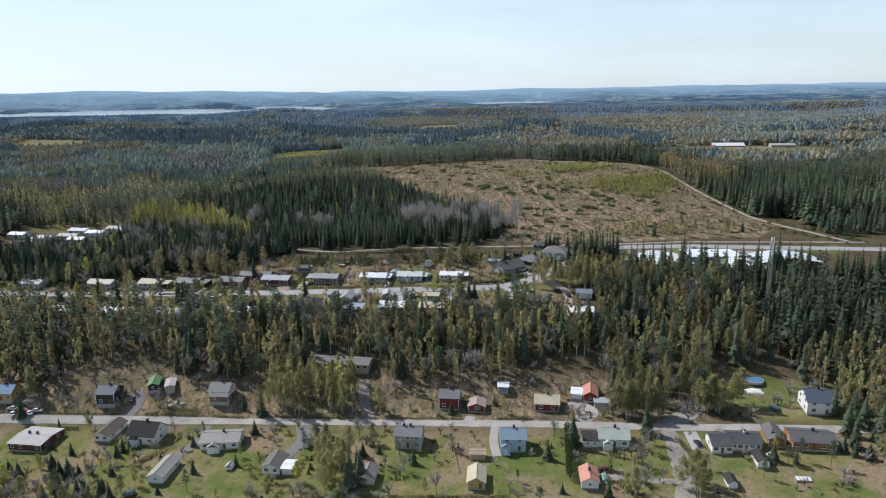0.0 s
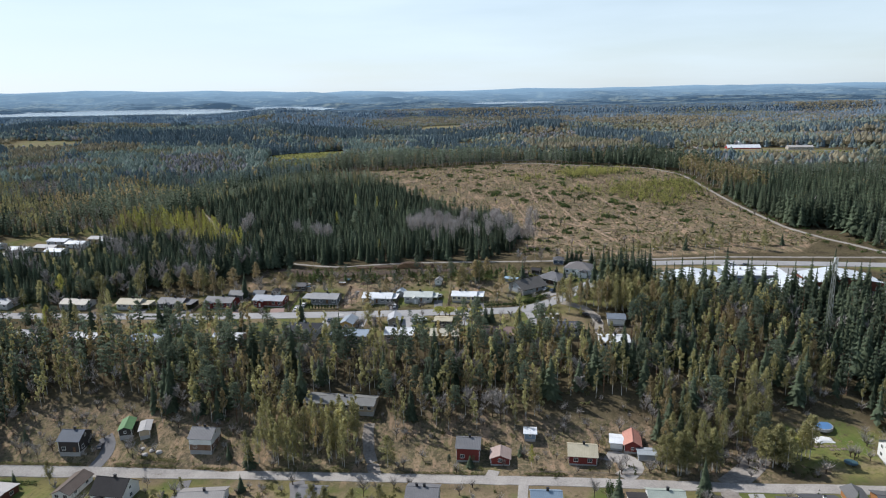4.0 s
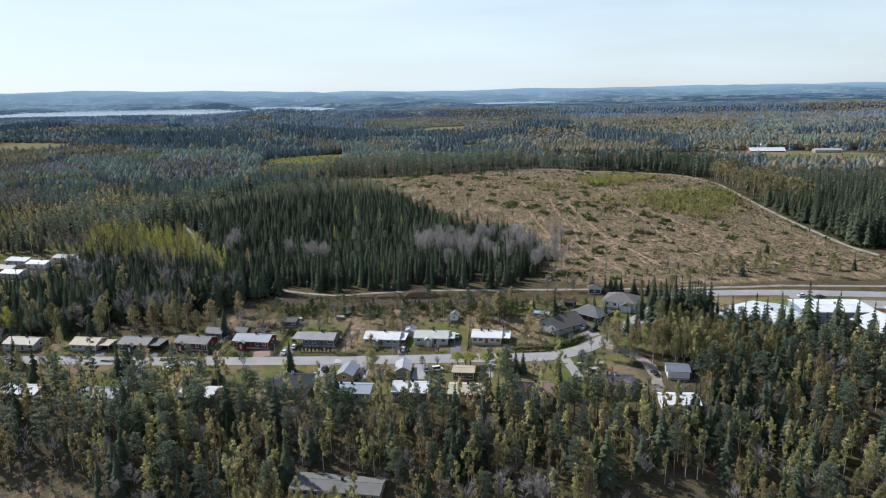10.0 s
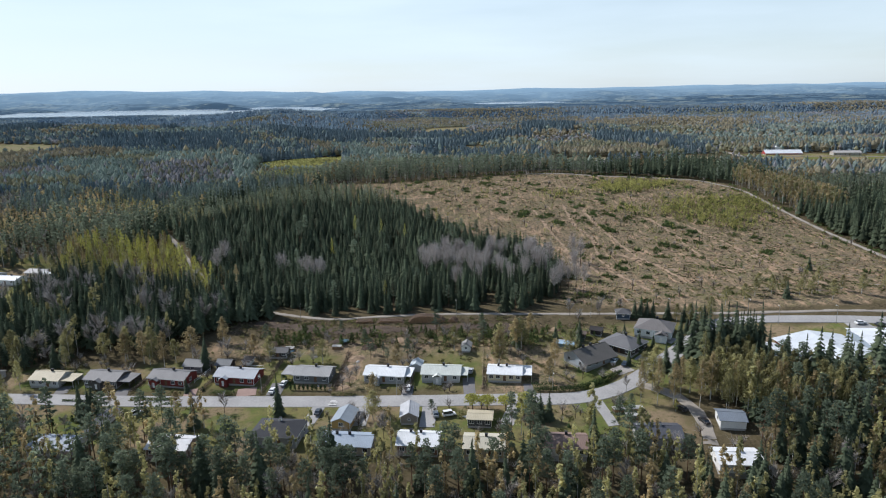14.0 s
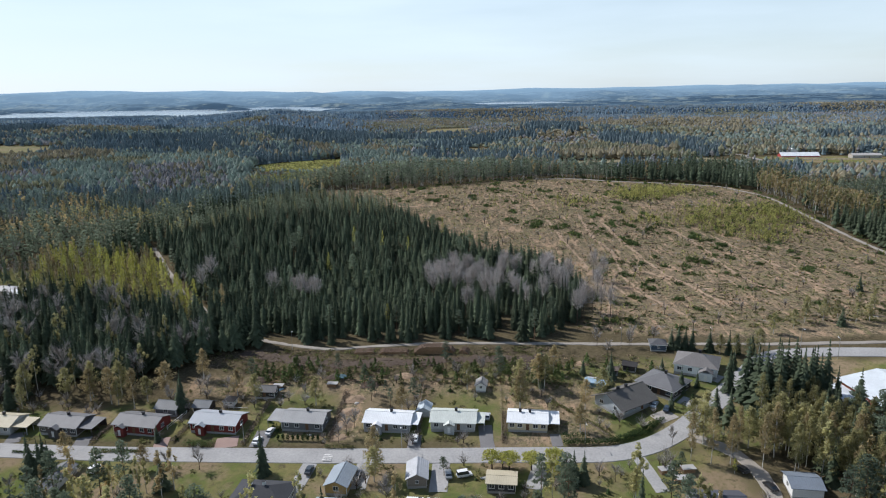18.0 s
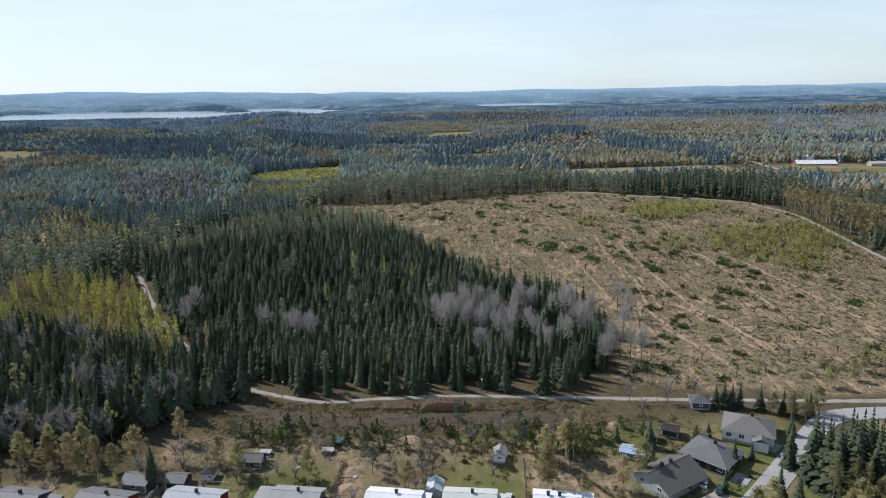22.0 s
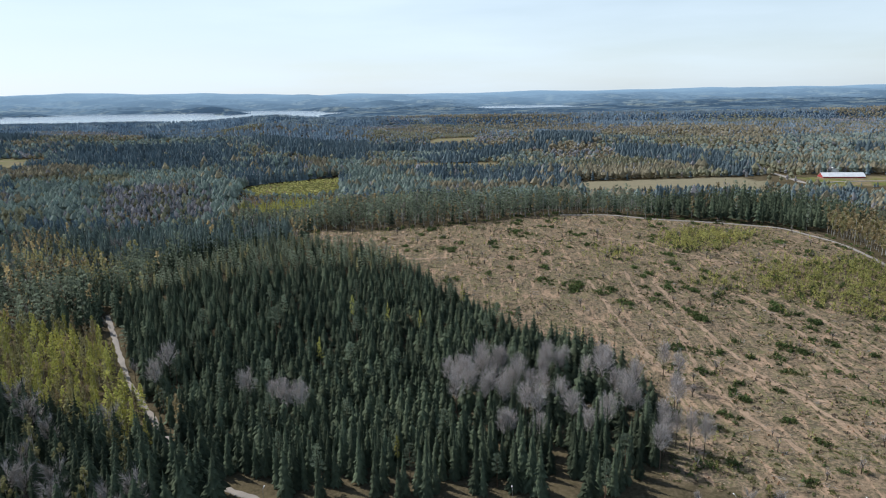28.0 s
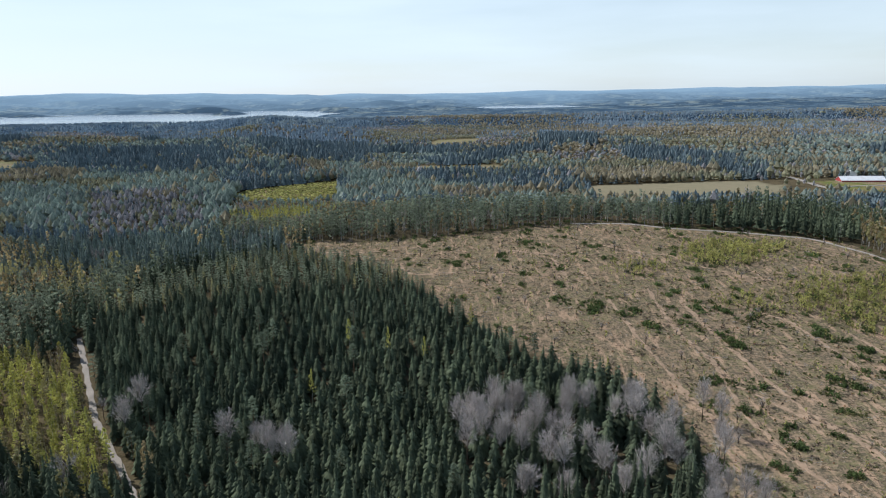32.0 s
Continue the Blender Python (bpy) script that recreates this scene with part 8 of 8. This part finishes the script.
e = thing("planter_box", "raised planter box with white frames on the lawn", "planter", 113, 193, -8)
part("frame", solid((0, 5, 0, 0.12, -0.1, 0.7), (0, 5, 1.9, 2.02, -0.1, 0.7), (0, 0.12, 0.12, 1.9, -0.1, 0.7), (4.88, 5, 0.12, 1.9, -0.1, 0.7)), M["wood"], e)
for k in range(4):
    part("lid", slab((0.2 + 1.2 * k, 0.1, 0.8), (1.2 + 1.2 * k, 0.1, 0.8), (1.2 + 1.2 * k, 1.95, 1.15), (0.2 + 1.2 * k, 1.95, 1.15), 0.05), M["white"], e)
e = thing("patio", "pale paved patio with white rails behind the bungalow", "patio", -97, 380.5, -6)
part("paving", solid((0, 7, 0, 4.5, -0.3, 0.12)), M["concrete"], e)
for k in range(5):
    part("rail_post", solid((k * 1.7, k * 1.7 + 0.1, 4.4, 4.5, 0.12, 1.0)), M["white"], e)
part("rail", solid((0, 6.9, 4.4, 4.5, 1.0, 1.1)), M["white"], e)
rng = random.Random(5)
for i, (sx, sy) in enumerate(((-186, 264), (-184, 267), (-181, 265), (-188, 267), (-179, 264), (-184, 270), (-176, 265))):
    car("old %s car among scrap in the yard" % ("white", "blue", "red", "pale", "white", "grey", "white")[i], sx, sy, rng.uniform(0, 180), ((0.6, 0.6, 0.6), (0.2, 0.35, 0.55), (0.35, 0.06, 0.04), (0.5, 0.48, 0.42), (0.65, 0.66, 0.68), (0.3, 0.3, 0.3), (0.6, 0.6, 0.6))[i])
for i, (sx, sy, rad) in enumerate(((-118, 264, 1.2), (-116, 266, 1.0), (-120, 267, 0.9), (-113, 265, 1.1), (-52, 384, 0.7), (-70, 390, 0.8), (-65, 366, 0.6))):
    e = thing("boulder", "pale rounded boulder in the garden", "boulder", sx, sy, group="boulders")
    bmb = bmesh.new()
    bmesh.ops.create_icosphere(bmb, subdivisions=2, radius=rad)
    for v in bmb.verts:
        v.co = Vector((v.co.x * 1.2, v.co.y, v.co.z * 0.7)) * (1 + 0.25 * noise.noise(v.co * 1.3 + Vector((i, 0, 0))))
    part("stone", bmb, M["stone"], e)
for i, (sx, sy, yaw) in enumerate(((-84, 397, -6), (-64, 396, -4), (38, 337, 10), (44, 337, 5), (41, 333, 0))):
    e = thing("firewood_pile", "stacked pile of pale firewood under a cover", "firewood", sx, sy, yaw, group="firewood piles")
    for r in range(4):
        for c in range(9):
            child("log", log_mesh, e, pose(c * 0.37 + 0.18 * (r % 2), 0, 0.12 + 0.31 * r, 0, 40 * c, 0) @ Matrix.Scale(0.5, 4, (0, 1, 0)))
    part("cover", solid((-0.3, 3.6, -0.1, 2.4, 1.3, 1.36)), M["concrete"], e)


# timber, boats and heaps behind the upper gardens
def board_pile(x, y, yaw, n=5, label="loose pile of pale sawn boards on the ground"):
    e = thing("board_pile", label, "timber", x, y, yaw, group="board piles behind the gardens")
    r_ = random.Random(int(x * 3 + y))
    for i in range(n):
        a_ = r_.uniform(-0.15, 0.15)
        part("board", solid((0, r_.uniform(3.2, 4.8), 0.32 * (i % 3), 0.32 * (i % 3) + 0.26, 0.05 + 0.14 * (i // 3), 0.16 + 0.14 * (i // 3))), M["wood"] if i % 2 else M["logend"], e, m=pose(r_.uniform(-0.4, 0.4), 0, 0, 0, 0, math.degrees(a_)))


def dirt_heap(x, y, r, h, mat, label):
    e = thing("soil_heap", label, "heap", x, y, group="heaps behind the gardens")
    bmh = bmesh.new()
    bmesh.ops.create_grid(bmh, x_segments=12, y_segments=12, size=1)
    for v in bmh.verts:
        d_ = min(1.0, math.hypot(v.co.x, v.co.y))
        v.co = Vector((v.co.x * r * 1.3, v.co.y * r, h * (1 - d_ ** 1.5) + 0.25 * noise.noise(Vector((v.co.x * 3 + x, v.co.y * 3, 0))) - 0.15))
    part("mound", bmh, M[mat], e)


def boat(x, y, yaw, color, label):
    e = thing("rowing_boat", label, "boat", x, y, yaw, group="boats on the grass")
    hull = bmesh.new()
    rows_ = []
    for i in range(9):
        s_ = -2.2 + 4.4 * i / 8
        w_ = 0.75 * max(0.06, 1 - (abs(s_) / 2.25) ** 2.4)
        rows_.append([hull.verts.new((s_, w_ * k, 0.55 * (1 - k * k) + 0.05)) for k in (-1, -0.6, 0, 0.6, 1)])
    for ra, rb in zip(rows_, rows_[1:]):
        for k in range(4):
            hull.faces.new((ra[k], rb[k], rb[k + 1], ra[k + 1]))
    part("hull", hull, paint(color, 0.4), e)
    part("keel", solid((-2.0, 2.0, -0.04, 0.04, 0.56, 0.64)), M["wood"], e)


for bx_, by_, bq_ in ((-56, 399, 10), (-52, 401, -20), (-40, 399, 5), (-72, 400, 30), (-30, 398, 60), (35, 399, -30), (-86, 402, 15), (-14, 400, 80), (42, 337, 4), (38, 333, 12)):
    board_pile(bx_, by_, bq_)
for hx_, hy_, hr_, hh_, hm_ in ((-48, 397, 3.0, 1.4, "soil"), (-36, 402, 3.0, 0.9, "skid"), (-62, 404, 3.0, 1.2, "soil"), (-55, 364, 2.2, 0.9, "skid"), (-53.5, 379, 3.0, 1.3, "skid"), (-54.5, 371, 2.8, 1.2, "skid"), (-52.5, 387, 3.0, 1.1, "skid"), (8, 404, 3.0, 1.3, "soil"), (30, 404, 2.2, 0.8, "skid"), (-90, 405, 3.2, 1.3, "soil")):
    dirt_heap(hx_, hy_, hr_, hh_, hm_, "rough heap of dug earth and stones" if hm_ != "gravel" else "pale heap of gravel and rubble")
boat(-82, 396, 30, (0.25, 0.40, 0.48), "upturned pale blue rowing boat on the grass")
boat(31, 392, -20, (0.62, 0.62, 0.60), "upturned white rowing boat on the grass")
boat(-10, 340, 12, (0.66, 0.66, 0.66), "white rowing boat beside the garage")
